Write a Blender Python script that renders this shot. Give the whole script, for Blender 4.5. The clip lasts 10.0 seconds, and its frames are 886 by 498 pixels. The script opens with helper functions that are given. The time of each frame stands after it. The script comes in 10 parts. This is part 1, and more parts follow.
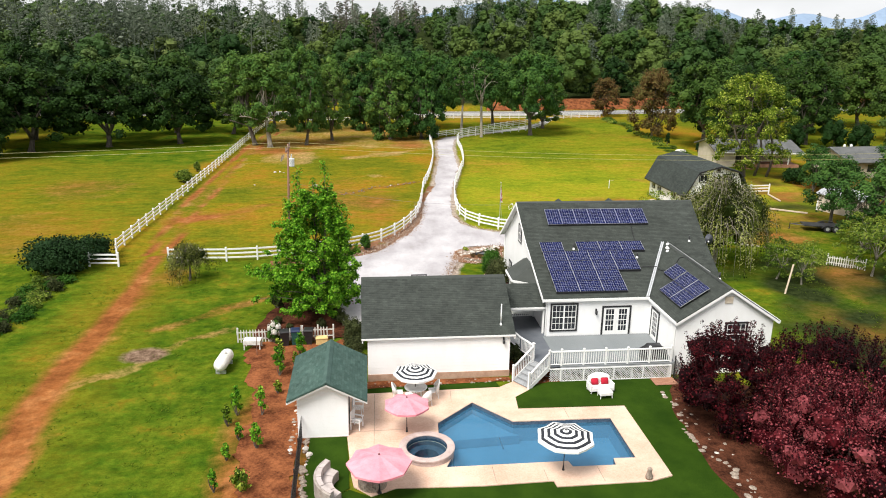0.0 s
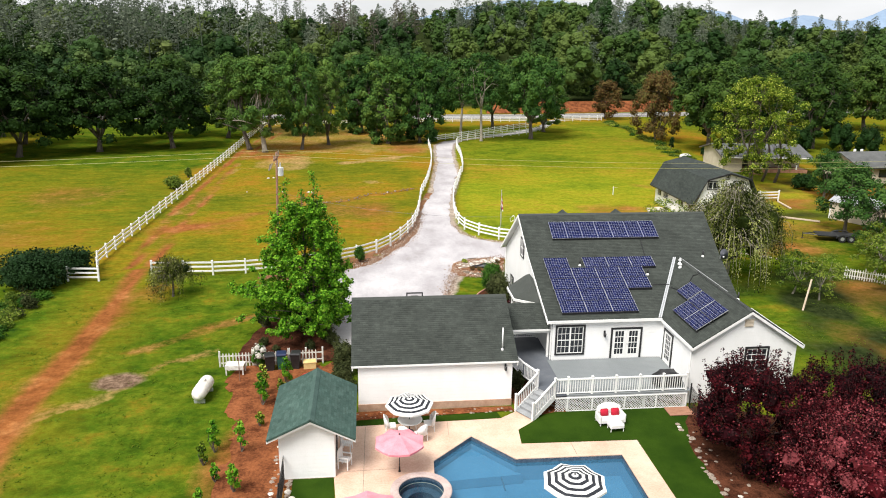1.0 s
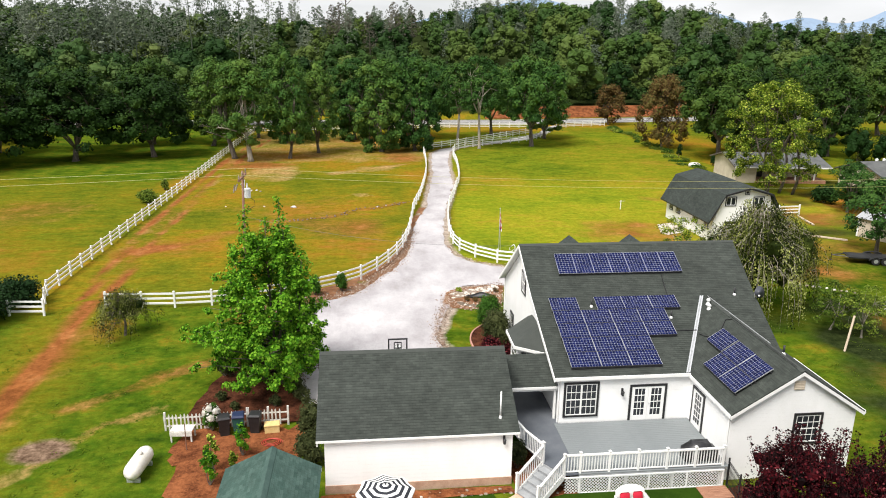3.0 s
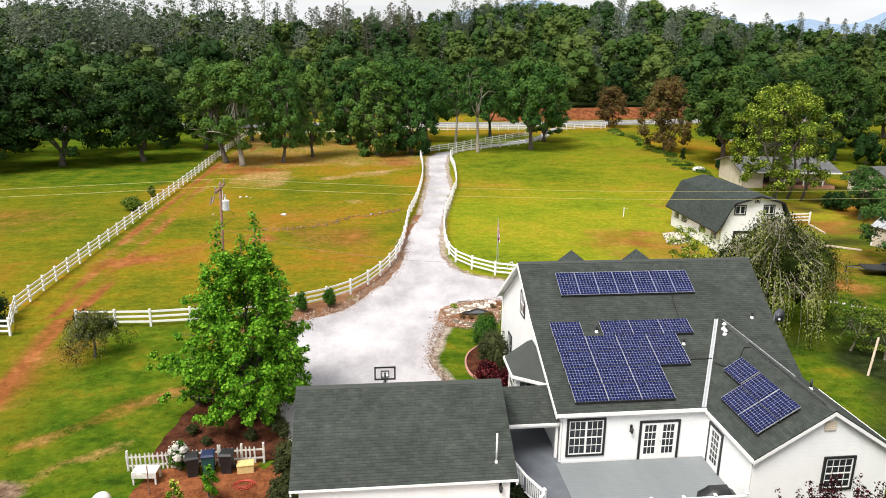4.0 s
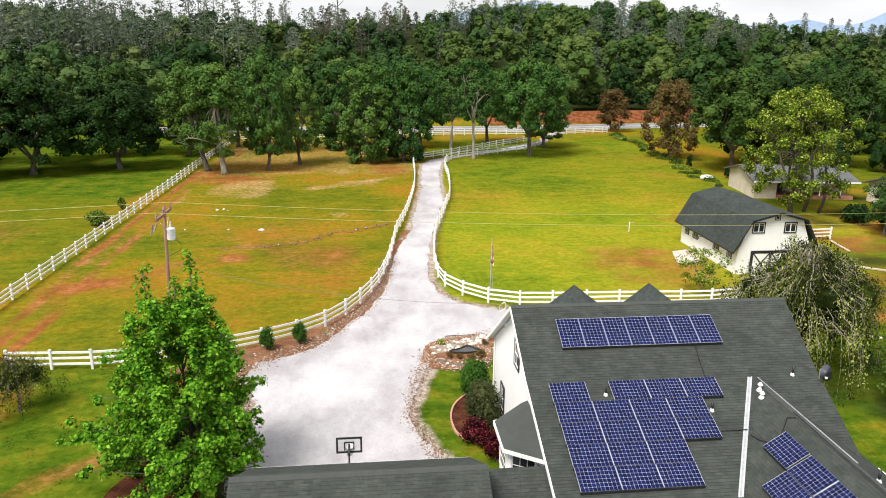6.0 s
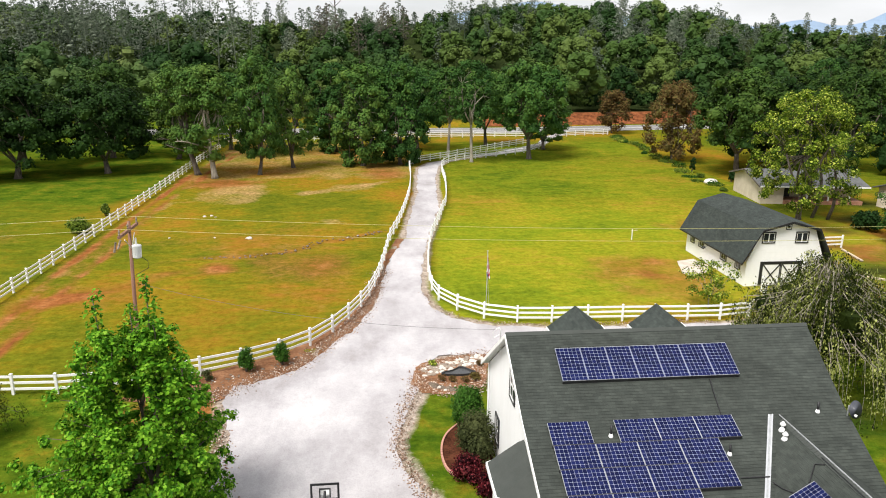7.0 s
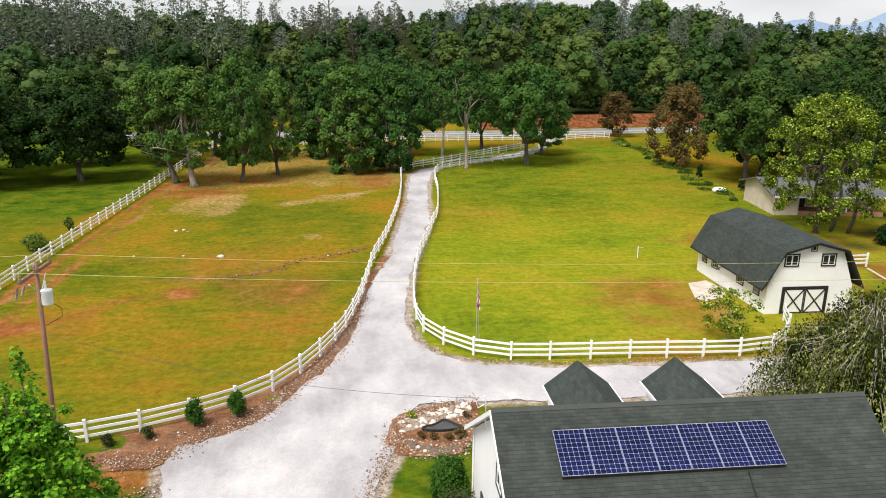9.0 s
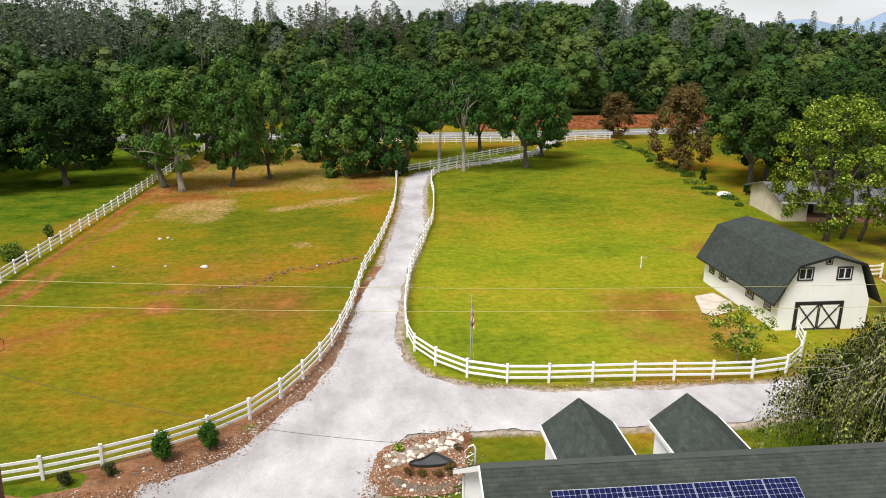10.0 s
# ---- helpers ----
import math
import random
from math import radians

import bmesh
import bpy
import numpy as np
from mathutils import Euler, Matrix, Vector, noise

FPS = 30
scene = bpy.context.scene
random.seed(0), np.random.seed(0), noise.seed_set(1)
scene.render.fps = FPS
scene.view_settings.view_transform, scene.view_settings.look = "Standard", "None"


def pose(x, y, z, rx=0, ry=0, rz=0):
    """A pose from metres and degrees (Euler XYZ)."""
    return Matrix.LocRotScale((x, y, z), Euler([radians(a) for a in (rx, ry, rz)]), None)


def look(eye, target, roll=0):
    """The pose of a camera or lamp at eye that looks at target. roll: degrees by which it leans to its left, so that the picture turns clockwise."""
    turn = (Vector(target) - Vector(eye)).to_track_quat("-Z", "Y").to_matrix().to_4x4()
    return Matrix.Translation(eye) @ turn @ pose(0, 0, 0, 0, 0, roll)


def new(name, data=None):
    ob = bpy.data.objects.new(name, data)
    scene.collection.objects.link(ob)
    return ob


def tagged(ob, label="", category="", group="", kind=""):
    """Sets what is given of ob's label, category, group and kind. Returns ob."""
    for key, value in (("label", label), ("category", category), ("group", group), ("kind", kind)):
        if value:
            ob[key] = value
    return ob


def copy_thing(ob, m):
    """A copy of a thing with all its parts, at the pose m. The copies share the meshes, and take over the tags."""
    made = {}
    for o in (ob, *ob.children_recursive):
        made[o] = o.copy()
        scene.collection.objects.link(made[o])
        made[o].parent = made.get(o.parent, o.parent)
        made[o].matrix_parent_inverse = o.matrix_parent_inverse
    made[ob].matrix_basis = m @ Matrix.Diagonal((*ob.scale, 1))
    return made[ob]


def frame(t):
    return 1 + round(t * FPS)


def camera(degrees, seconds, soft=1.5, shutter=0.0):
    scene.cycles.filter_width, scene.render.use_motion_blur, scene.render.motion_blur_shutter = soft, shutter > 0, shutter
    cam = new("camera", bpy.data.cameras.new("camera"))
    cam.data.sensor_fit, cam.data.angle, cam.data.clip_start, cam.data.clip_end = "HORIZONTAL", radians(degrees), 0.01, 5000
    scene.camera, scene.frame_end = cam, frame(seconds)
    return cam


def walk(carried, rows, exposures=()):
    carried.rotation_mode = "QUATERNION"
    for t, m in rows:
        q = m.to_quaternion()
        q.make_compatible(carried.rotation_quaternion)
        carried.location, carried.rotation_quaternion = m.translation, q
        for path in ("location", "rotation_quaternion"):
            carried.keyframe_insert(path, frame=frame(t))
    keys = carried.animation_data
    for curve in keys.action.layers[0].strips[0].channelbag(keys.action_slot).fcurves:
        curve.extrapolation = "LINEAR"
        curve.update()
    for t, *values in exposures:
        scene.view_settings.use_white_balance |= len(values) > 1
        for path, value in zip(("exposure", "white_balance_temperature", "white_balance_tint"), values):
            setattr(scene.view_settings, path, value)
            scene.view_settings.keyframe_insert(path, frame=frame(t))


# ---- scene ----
cam = camera(63.6, 10.0, soft=1.0)
# seconds, x, y, z, pitch, roll, yaw
ROWS = [
    (0.0, 0.954, 0.294, 19.432, -16.25, 0.74, -6.19),
    (0.5, 1.197, 1.915, 19.442, -16.18, 0.72, -6.19),
    (1.0, 1.478, 3.620, 19.451, -16.11, 0.71, -6.20),
    (1.5, 1.793, 5.374, 19.459, -16.05, 0.69, -6.21),
    (2.0, 2.135, 7.153, 19.466, -16.00, 0.68, -6.21),
    (2.5, 2.500, 8.933, 19.473, -15.94, 0.67, -6.22),
    (3.0, 2.883, 10.702, 19.480, -15.90, 0.65, -6.23),
    (3.5, 3.282, 12.448, 19.488, -15.86, 0.64, -6.23),
    (4.0, 3.691, 14.165, 19.497, -15.82, 0.63, -6.24),
    (4.5, 4.109, 15.852, 19.507, -15.79, 0.62, -6.24),
    (5.0, 4.532, 17.509, 19.518, -15.76, 0.61, -6.25),
    (5.5, 4.960, 19.139, 19.532, -15.74, 0.60, -6.25),
    (6.0, 5.389, 20.747, 19.548, -15.73, 0.59, -6.26),
    (6.5, 5.819, 22.340, 19.567, -15.71, 0.58, -6.26),
    (7.0, 6.250, 23.922, 19.589, -15.71, 0.57, -6.26),
    (7.5, 6.680, 25.500, 19.615, -15.71, 0.56, -6.27),
    (8.0, 7.111, 27.079, 19.644, -15.71, 0.55, -6.27),
    (8.5, 7.542, 28.664, 19.678, -15.72, 0.55, -6.27),
    (9.0, 7.976, 30.254, 19.717, -15.73, 0.54, -6.28),
    (9.5, 8.413, 31.849, 19.760, -15.75, 0.53, -6.28),
    (10.0, 8.856, 33.443, 19.809, -15.77, 0.53, -6.28),
]
walk(cam, [(t, pose(x, y, z, 0, 0, yaw) @ pose(0, 0, 0, 90 + pitch) @ pose(0, 0, 0, 0, 0, roll)) for t, x, y, z, pitch, roll, yaw in ROWS],
     exposures=((0.0, 0.64), (2.5, 0.64), (5.5, 0.72), (7.0, 0.64), (8.5, 0.54), (10.0, 0.46)))

# ---- world and light: a bright, thinly overcast noon ----
SUN_ELEV, SUN_AZ = radians(57), radians(226)
world = bpy.data.worlds.new("overcast_sky")
scene.world = world
world.use_nodes = True
wn, wl = world.node_tree.nodes, world.node_tree.links
wn.clear()
w_sky = wn.new("ShaderNodeTexSky")
w_sky.sky_type, w_sky.sun_disc = "NISHITA", False
w_sky.sun_elevation, w_sky.sun_rotation = SUN_ELEV, SUN_AZ
w_sky.dust_density = 2.0
w_co = wn.new("ShaderNodeTexCoord")
w_map = wn.new("ShaderNodeMapping")
w_map.inputs["Scale"].default_value = (3.0, 3.0, 11.0)
w_noise = wn.new("ShaderNodeTexNoise")
w_noise.inputs["Scale"].default_value, w_noise.inputs["Detail"].default_value = 1.3, 5.0
w_ramp = wn.new("ShaderNodeValToRGB")
w_ramp.color_ramp.elements[0].position, w_ramp.color_ramp.elements[0].color = 0.36, (0.72, 0.72, 0.72, 1)
w_ramp.color_ramp.elements[1].position, w_ramp.color_ramp.elements[1].color = 0.62, (1, 1, 1, 1)
w_mix = wn.new("ShaderNodeMixRGB")
w_mix.inputs["Color2"].default_value = (9.9, 10.0, 10.2, 1)
w_bg = wn.new("ShaderNodeBackground")
w_bg.inputs["Strength"].default_value = 0.063
w_out = wn.new("ShaderNodeOutputWorld")
wl.new(w_co.outputs["Generated"], w_map.inputs["Vector"])
wl.new(w_map.outputs["Vector"], w_noise.inputs["Vector"])
wl.new(w_noise.outputs["Fac"], w_ramp.inputs["Fac"])
wl.new(w_ramp.outputs["Color"], w_mix.inputs["Fac"])
wl.new(w_sky.outputs["Color"], w_mix.inputs["Color1"])
wl.new(w_mix.outputs["Color"], w_bg.inputs["Color"])
wl.new(w_bg.outputs["Background"], w_out.inputs["Surface"])

sun = new("sun", bpy.data.lights.new("sun", "SUN"))
sun.data.energy, sun.data.angle, sun.data.color = 3.5, radians(26), (1.0, 0.96, 0.9)
sun.matrix_basis = look((0, 0, 0), (-math.sin(SUN_AZ) * math.cos(SUN_ELEV), -math.cos(SUN_AZ) * math.cos(SUN_ELEV), -math.sin(SUN_ELEV)))

# ---- materials ----
def node_mat(name):
    m = bpy.data.materials.new(name)
    m.use_nodes = True
    nt = m.node_tree
    return m, nt.nodes, nt.links, nt.nodes["Principled BSDF"]


def noise_node(n, l, scale, detail=4.0, rough=0.6, vec=None, stretch=None):
    t = n.new("ShaderNodeTexNoise")
    t.inputs["Scale"].default_value, t.inputs["Detail"].default_value, t.inputs["Roughness"].default_value = scale, detail, rough
    if vec is None:
        vec = n.new("ShaderNodeTexCoord").outputs["Object"]
    if stretch:
        mp = n.new("ShaderNodeMapping")
        mp.inputs["Scale"].default_value = stretch
        l.new(vec, mp.inputs["Vector"])
        vec = mp.outputs["Vector"]
    l.new(vec, t.inputs["Vector"])
    return t.outputs["Fac"]


def ramp_node(n, l, fac, stops):
    r = n.new("ShaderNodeValToRGB")
    while len(r.color_ramp.elements) < len(stops):
        r.color_ramp.elements.new(0.5)
    for e, (p, c) in zip(r.color_ramp.elements, stops):
        e.position = p
        e.color = (*c, 1) if len(c) == 3 else c
    l.new(fac, r.inputs["Fac"])
    return r.outputs["Color"]


def mix_node(n, l, a, b, fac, kind="MIX"):
    m = n.new("ShaderNodeMixRGB")
    m.blend_type = kind
    for value, slot in ((a, "Color1"), (b, "Color2"), (fac, "Fac")):
        if isinstance(value, (int, float)):
            m.inputs[slot].default_value = value
        elif isinstance(value, tuple):
            m.inputs[slot].default_value = (*value, 1)
        else:
            l.new(value, m.inputs[slot])
    return m.outputs["Color"]


def grey(v):
    return (v, v, v)


def surface(name, dark, light, scale=3.0, fine=40.0, rough=0.7, bump=0.2, metal=0.0, stretch=None, spread=0.12, dist=0.02, spec=0.4):
    """A worn plain surface: two colours mixed by broad stains and by fine grain, and a fine relief."""
    m, n, l, b = node_mat(name)
    broad = noise_node(n, l, scale, 5.0, 0.65, stretch=stretch)
    grain = noise_node(n, l, fine, 3.0, 0.6, stretch=stretch)
    both = mix_node(n, l, broad, grain, 0.35)
    col = ramp_node(n, l, both, [(0.5 - spread, dark), (0.5 + spread, light)])
    l.new(col, b.inputs["Base Color"])
    b.inputs["Roughness"].default_value, b.inputs["Metallic"].default_value = rough, metal
    b.inputs["Specular IOR Level"].default_value = spec
    if bump:
        bp = n.new("ShaderNodeBump")
        bp.inputs["Strength"].default_value, bp.inputs["Distance"].default_value = bump, dist
        l.new(grain, bp.inputs["Height"])
        l.new(bp.outputs["Normal"], b.inputs["Normal"])
    return m


def leafy(name, stops, rough=0.55, through_light=0.35, patch=0.25, tint=0.0, calm=0.45):
    """Leaves: colour varies leaf by leaf and in broad patches; some light passes through."""
    m, n, l, b = node_mat(name)
    geo = n.new("ShaderNodeNewGeometry")
    info = n.new("ShaderNodeObjectInfo")
    broad = noise_node(n, l, patch, 3.0, 0.6, vec=geo.outputs["Position"])
    v = mix_node(n, l, geo.outputs["Random Per Island"], broad, calm)
    if tint:
        at = n.new("ShaderNodeAttribute")
        at.attribute_name = "tint"
        v = mix_node(n, l, v, at.outputs["Fac"], tint)
    else:
        v = mix_node(n, l, v, info.outputs["Random"], 0.26)
    col = ramp_node(n, l, v, stops)
    l.new(col, b.inputs["Base Color"])
    b.inputs["Roughness"].default_value = rough
    b.inputs["Specular IOR Level"].default_value = 0.06
    tr = n.new("ShaderNodeBsdfTranslucent")
    l.new(col, tr.inputs["Color"])
    ms = n.new("ShaderNodeMixShader")
    ms.inputs["Fac"].default_value = through_light
    l.new(b.outputs["BSDF"], ms.inputs[1])
    l.new(tr.outputs["BSDF"], ms.inputs[2])
    l.new(ms.outputs["Shader"], n["Material Output"].inputs["Surface"])
    return m


def shingle_mat(name, dark, light):
    """Asphalt shingles: tabs of slightly different tone in courses, mineral grain and weather stains."""
    m, n, l, b = node_mat(name)
    uv = n.new("ShaderNodeUVMap").outputs["UV"]
    br = n.new("ShaderNodeTexBrick")
    br.inputs["Scale"].default_value = 1.0
    br.inputs["Brick Width"].default_value, br.inputs["Row Height"].default_value = 0.32, 0.145
    br.inputs["Mortar Size"].default_value, br.inputs["Mortar Smooth"].default_value = 0.006, 0.3
    br.inputs["Color1"].default_value, br.inputs["Color2"].default_value = (*dark, 1), (*light, 1)
    br.inputs["Mortar"].default_value = (*[c * 0.9 for c in dark], 1)
    l.new(uv, br.inputs["Vector"])
    broad = noise_node(n, l, 0.5, 5.0, 0.65)
    grain = noise_node(n, l, 60.0, 3.0, 0.7)
    col = mix_node(n, l, br.outputs["Color"], ramp_node(n, l, broad, [(0.3, grey(0.76)), (0.7, grey(1.18))]), 0.85, "MULTIPLY")
    blot = noise_node(n, l, 2.4, 4.0, 0.7)
    col = mix_node(n, l, col, ramp_node(n, l, blot, [(0.32, grey(0.72)), (0.68, grey(1.2))]), 0.6, "MULTIPLY")
    col = mix_node(n, l, col, ramp_node(n, l, grain, [(0.3, grey(0.65)), (0.7, grey(1.35))]), 0.7, "MULTIPLY")
    l.new(col, b.inputs["Base Color"])
    b.inputs["Roughness"].default_value = 0.9
    b.inputs["Specular IOR Level"].default_value = 0.12
    bp = n.new("ShaderNodeBump")
    bp.inputs["Strength"].default_value, bp.inputs["Distance"].default_value = 0.5, 0.01
    l.new(grain, bp.inputs["Height"])
    l.new(bp.outputs["Normal"], b.inputs["Normal"])
    return m


def siding_mat(name, base, dirt, pitch=0.2):
    """White lap siding: shallow horizontal laps and faint dirt."""
    m, n, l, b = node_mat(name)
    co = n.new("ShaderNodeTexCoord").outputs["Object"]
    sep = n.new("ShaderNodeSeparateXYZ")
    l.new(co, sep.inputs["Vector"])
    mul = n.new("ShaderNodeMath")
    mul.operation, mul.inputs[1].default_value = "MULTIPLY", 1.0 / pitch
    l.new(sep.outputs["Z"], mul.inputs[0])
    fr = n.new("ShaderNodeMath")
    fr.operation = "FRACT"
    l.new(mul.outputs["Value"], fr.inputs[0])
    broad = noise_node(n, l, 0.7, 5.0, 0.7, stretch=(1, 1, 0.4))
    fine = noise_node(n, l, 25.0, 3.0, 0.6)
    v = mix_node(n, l, broad, fine, 0.3)
    col = ramp_node(n, l, v, [(0.3, dirt), (0.55, base)])
    l.new(col, b.inputs["Base Color"])
    b.inputs["Roughness"].default_value = 0.55
    bp = n.new("ShaderNodeBump")
    bp.inputs["Strength"].default_value, bp.inputs["Distance"].default_value = 0.35, 0.012
    bp.invert = True
    l.new(fr.outputs["Value"], bp.inputs["Height"])
    l.new(bp.outputs["Normal"], b.inputs["Normal"])
    return m


def glass_pane_mat(name, tint):
    m, n, l, b = node_mat(name)
    v = noise_node(n, l, 2.0, 2.0)
    l.new(ramp_node(n, l, v, [(0.35, tint), (0.7, tuple(c * 1.8 for c in tint))]), b.inputs["Base Color"])
    b.inputs["Roughness"].default_value = 0.06
    b.inputs["Specular IOR Level"].default_value = 0.6
    return m


M_SHINGLE = shingle_mat("charcoal_shingles", (0.041, 0.047, 0.042), (0.056, 0.063, 0.056))
M_SHINGLE_BARN = shingle_mat("grey_barn_shingles", (0.038, 0.046, 0.042), (0.054, 0.063, 0.058))
M_SHINGLE_PLAIN = surface("charcoal_cap_shingles", (0.042, 0.048, 0.043), (0.056, 0.062, 0.056), 1.5, 50, 0.85, 0.4)
M_SHINGLE_GREEN_PLAIN = surface("green_cap_shingles", (0.045, 0.080, 0.070), (0.070, 0.115, 0.10), 1.5, 50, 0.9, 0.4, spec=0.12)
M_SHINGLE_GREEN = shingle_mat("green_shingles", (0.042, 0.078, 0.066), (0.068, 0.112, 0.096))
M_WALL = siding_mat("white_lap_siding", (0.87, 0.87, 0.865), (0.79, 0.79, 0.775))
M_WHITE = surface("white_paint", (0.76, 0.76, 0.74), (0.84, 0.84, 0.83), 1.5, 30, 0.5, 0.08)
M_VINYL = surface("white_vinyl", (0.74, 0.75, 0.74), (0.85, 0.85, 0.84), 0.8, 18, 0.4, 0.05)
M_BLACK = surface("black_paint", (0.012, 0.012, 0.013), (0.028, 0.028, 0.03), 2, 30, 0.45, 0.1)
M_IRON = surface("black_iron", (0.010, 0.010, 0.012), (0.03, 0.03, 0.03), 5, 50, 0.4, 0.1)
M_GLASS = glass_pane_mat("dark_window_glass", (0.018, 0.02, 0.024))
M_DECK = surface("grey_deck_paint", (0.155, 0.172, 0.178), (0.215, 0.232, 0.238), 0.9, 30, 0.6, 0.15, stretch=(0.6, 8, 1))
# darker copy of the deck paint; the breezeway's shade is put into it
M_DECKSHADE = surface("shade_darkened_deck_paint", (0.085, 0.095, 0.112), (0.125, 0.135, 0.152), 1.2, 30, 0.6, 0.15)
M_STEP = surface("grey_step_paint", (0.22, 0.23, 0.24), (0.34, 0.35, 0.36), 1.5, 30, 0.65, 0.15)
M_BRICKBASE = surface("tan_block_base", (0.36, 0.22, 0.15), (0.52, 0.36, 0.26), 2, 25, 0.85, 0.4)
M_ALU = surface("brushed_aluminium", (0.62, 0.63, 0.65), (0.78, 0.79, 0.80), 4, 60, 0.35, 0.05, metal=0.7)
M_STEEL = surface("galvanised_steel", (0.40, 0.41, 0.42), (0.60, 0.61, 0.62), 6, 40, 0.45, 0.1, metal=0.6)
M_BARK = surface("oak_bark", (0.045, 0.036, 0.028), (0.17, 0.145, 0.115), 1.5, 14, 0.95, 0.9, stretch=(3, 3, 0.6), dist=0.05)
M_PLUMBARK = surface("dark_red_plum_bark", (0.022, 0.010, 0.009), (0.075, 0.034, 0.030), 1.5, 14, 0.95, 0.6, stretch=(3, 3, 0.6))
M_PALEBARK = surface("pale_lichen_bark", (0.16, 0.14, 0.11), (0.42, 0.38, 0.31), 1.2, 12, 0.95, 0.8, stretch=(3, 3, 0.6), dist=0.05)
M_POLE = surface("weathered_pole_wood", (0.13, 0.062, 0.040), (0.29, 0.16, 0.11), 2, 20, 0.9, 0.5, stretch=(6, 6, 0.3))
M_SOILBED = surface("red_garden_soil", (0.075, 0.024, 0.011), (0.28, 0.100, 0.040), 0.9, 9, 0.95, 0.9, dist=0.05, spec=0.03)
M_VERGE = surface("stony_brown_verge", (0.085, 0.034, 0.015), (0.30, 0.155, 0.085), 0.9, 6, 0.95, 1.0, dist=0.05, spec=0.03, spread=0.16)
M_MULCH = surface("dark_bark_mulch", (0.026, 0.010, 0.006), (0.12, 0.044, 0.024), 1.4, 11, 0.95, 1.0, dist=0.06, spec=0.03)
M_TURF = surface("artificial_turf", (0.015, 0.037, 0.004), (0.030, 0.062, 0.006), 0.5, 45, 0.95, 0.6, dist=0.03, spec=0.02)
M_PAVE = surface("cream_stamped_paving", (0.50, 0.325, 0.235), (0.68, 0.50, 0.385), 0.5, 12, 0.75, 0.25)
M_STONE = surface("field_stone", (0.14, 0.105, 0.078), (0.40, 0.33, 0.27), 1.6, 14, 0.9, 0.6)
M_WICKER = surface("pale_wicker", (0.24, 0.20, 0.175), (0.42, 0.37, 0.33), 3, 55, 0.85, 0.6)
M_CUSHION = surface("pale_cushion_cloth", (0.36, 0.31, 0.29), (0.50, 0.44, 0.42), 2, 40, 0.9, 0.2)
M_REDCLOTH = surface("red_cushion_cloth", (0.36, 0.006, 0.022), (0.52, 0.016, 0.045), 3, 60, 0.9, 0.2)
M_PINK = surface("faded_pink_canvas", (0.66, 0.20, 0.25), (0.80, 0.32, 0.37), 1.5, 60, 0.9, 0.15)
M_PLASTER = surface("beige_siding", (0.52, 0.44, 0.34), (0.66, 0.58, 0.47), 0.8, 20, 0.8, 0.2)
M_TARROOF = surface("grey_flat_shingles", (0.065, 0.068, 0.068), (0.12, 0.123, 0.122), 0.7, 20, 0.85, 0.3)
M_SPASTONE = surface("pinkish_spa_stone", (0.36, 0.27, 0.245), (0.52, 0.42, 0.39), 2.0, 18, 0.75, 0.3)
M_SPABASIN = surface("dark_spa_plaster", (0.05, 0.075, 0.10), (0.10, 0.14, 0.18), 1.5, 15, 0.6, 0.1)
M_PATH = surface("concrete_slab", (0.40, 0.34, 0.28), (0.60, 0.53, 0.45), 1.0, 20, 0.85, 0.3)
M_PLANK = surface("reddish_planks", (0.22, 0.10, 0.06), (0.42, 0.22, 0.14), 2.0, 25, 0.8, 0.3, stretch=(1, 8, 1))
M_TIMBER = surface("pale_timber", (0.42, 0.33, 0.23), (0.66, 0.55, 0.42), 2.0, 25, 0.85, 0.3, stretch=(6, 6, 0.5))
M_ASPHALT = surface("worn_asphalt", (0.14, 0.135, 0.13), (0.26, 0.25, 0.24), 0.2, 8, 0.9, 0.3)
M_BLUEBIN = surface("navy_bin_plastic", (0.01, 0.018, 0.05), (0.02, 0.03, 0.08), 3, 30, 0.45, 0.05)
M_GREENBIN = surface("teal_bin_plastic", (0.01, 0.06, 0.055), (0.02, 0.09, 0.08), 3, 30, 0.45, 0.05)
M_TANBOX = surface("yellow_tan_board", (0.60, 0.42, 0.16), (0.72, 0.55, 0.26), 3, 30, 0.8, 0.1)
M_TANK = surface("white_tank_enamel", (0.66, 0.62, 0.55), (0.82, 0.80, 0.76), 1.2, 20, 0.4, 0.06)
M_RUBBER = surface("black_rubber", (0.012, 0.012, 0.012), (0.03, 0.03, 0.03), 5, 40, 0.8, 0.2)

M_OAKLEAF = leafy("oak_leaves", [(0.24, (0.012, 0.038, 0.009)), (0.42, (0.032, 0.084, 0.017)), (0.58, (0.064, 0.130, 0.024)), (0.78, (0.125, 0.195, 0.036))], patch=0.20, through_light=0.08, calm=0.75)
M_DARKLEAF = leafy("shaded_wood_leaves", [(0.24, (0.015, 0.039, 0.009)), (0.42, (0.034, 0.071, 0.016)), (0.58, (0.051, 0.092, 0.019)), (0.76, (0.078, 0.116, 0.026))], patch=0.08, tint=0.65, through_light=0.08, calm=0.9)
# darker copy of the oak leaves; vignette and shade put into the colour
M_OAKSHADE = leafy("shade_darkened_oak_leaves", [(0.24, (0.007, 0.020, 0.004)), (0.42, (0.020, 0.048, 0.009)), (0.58, (0.043, 0.082, 0.014)), (0.78, (0.088, 0.132, 0.026))], patch=0.20, through_light=0.05, calm=0.75)
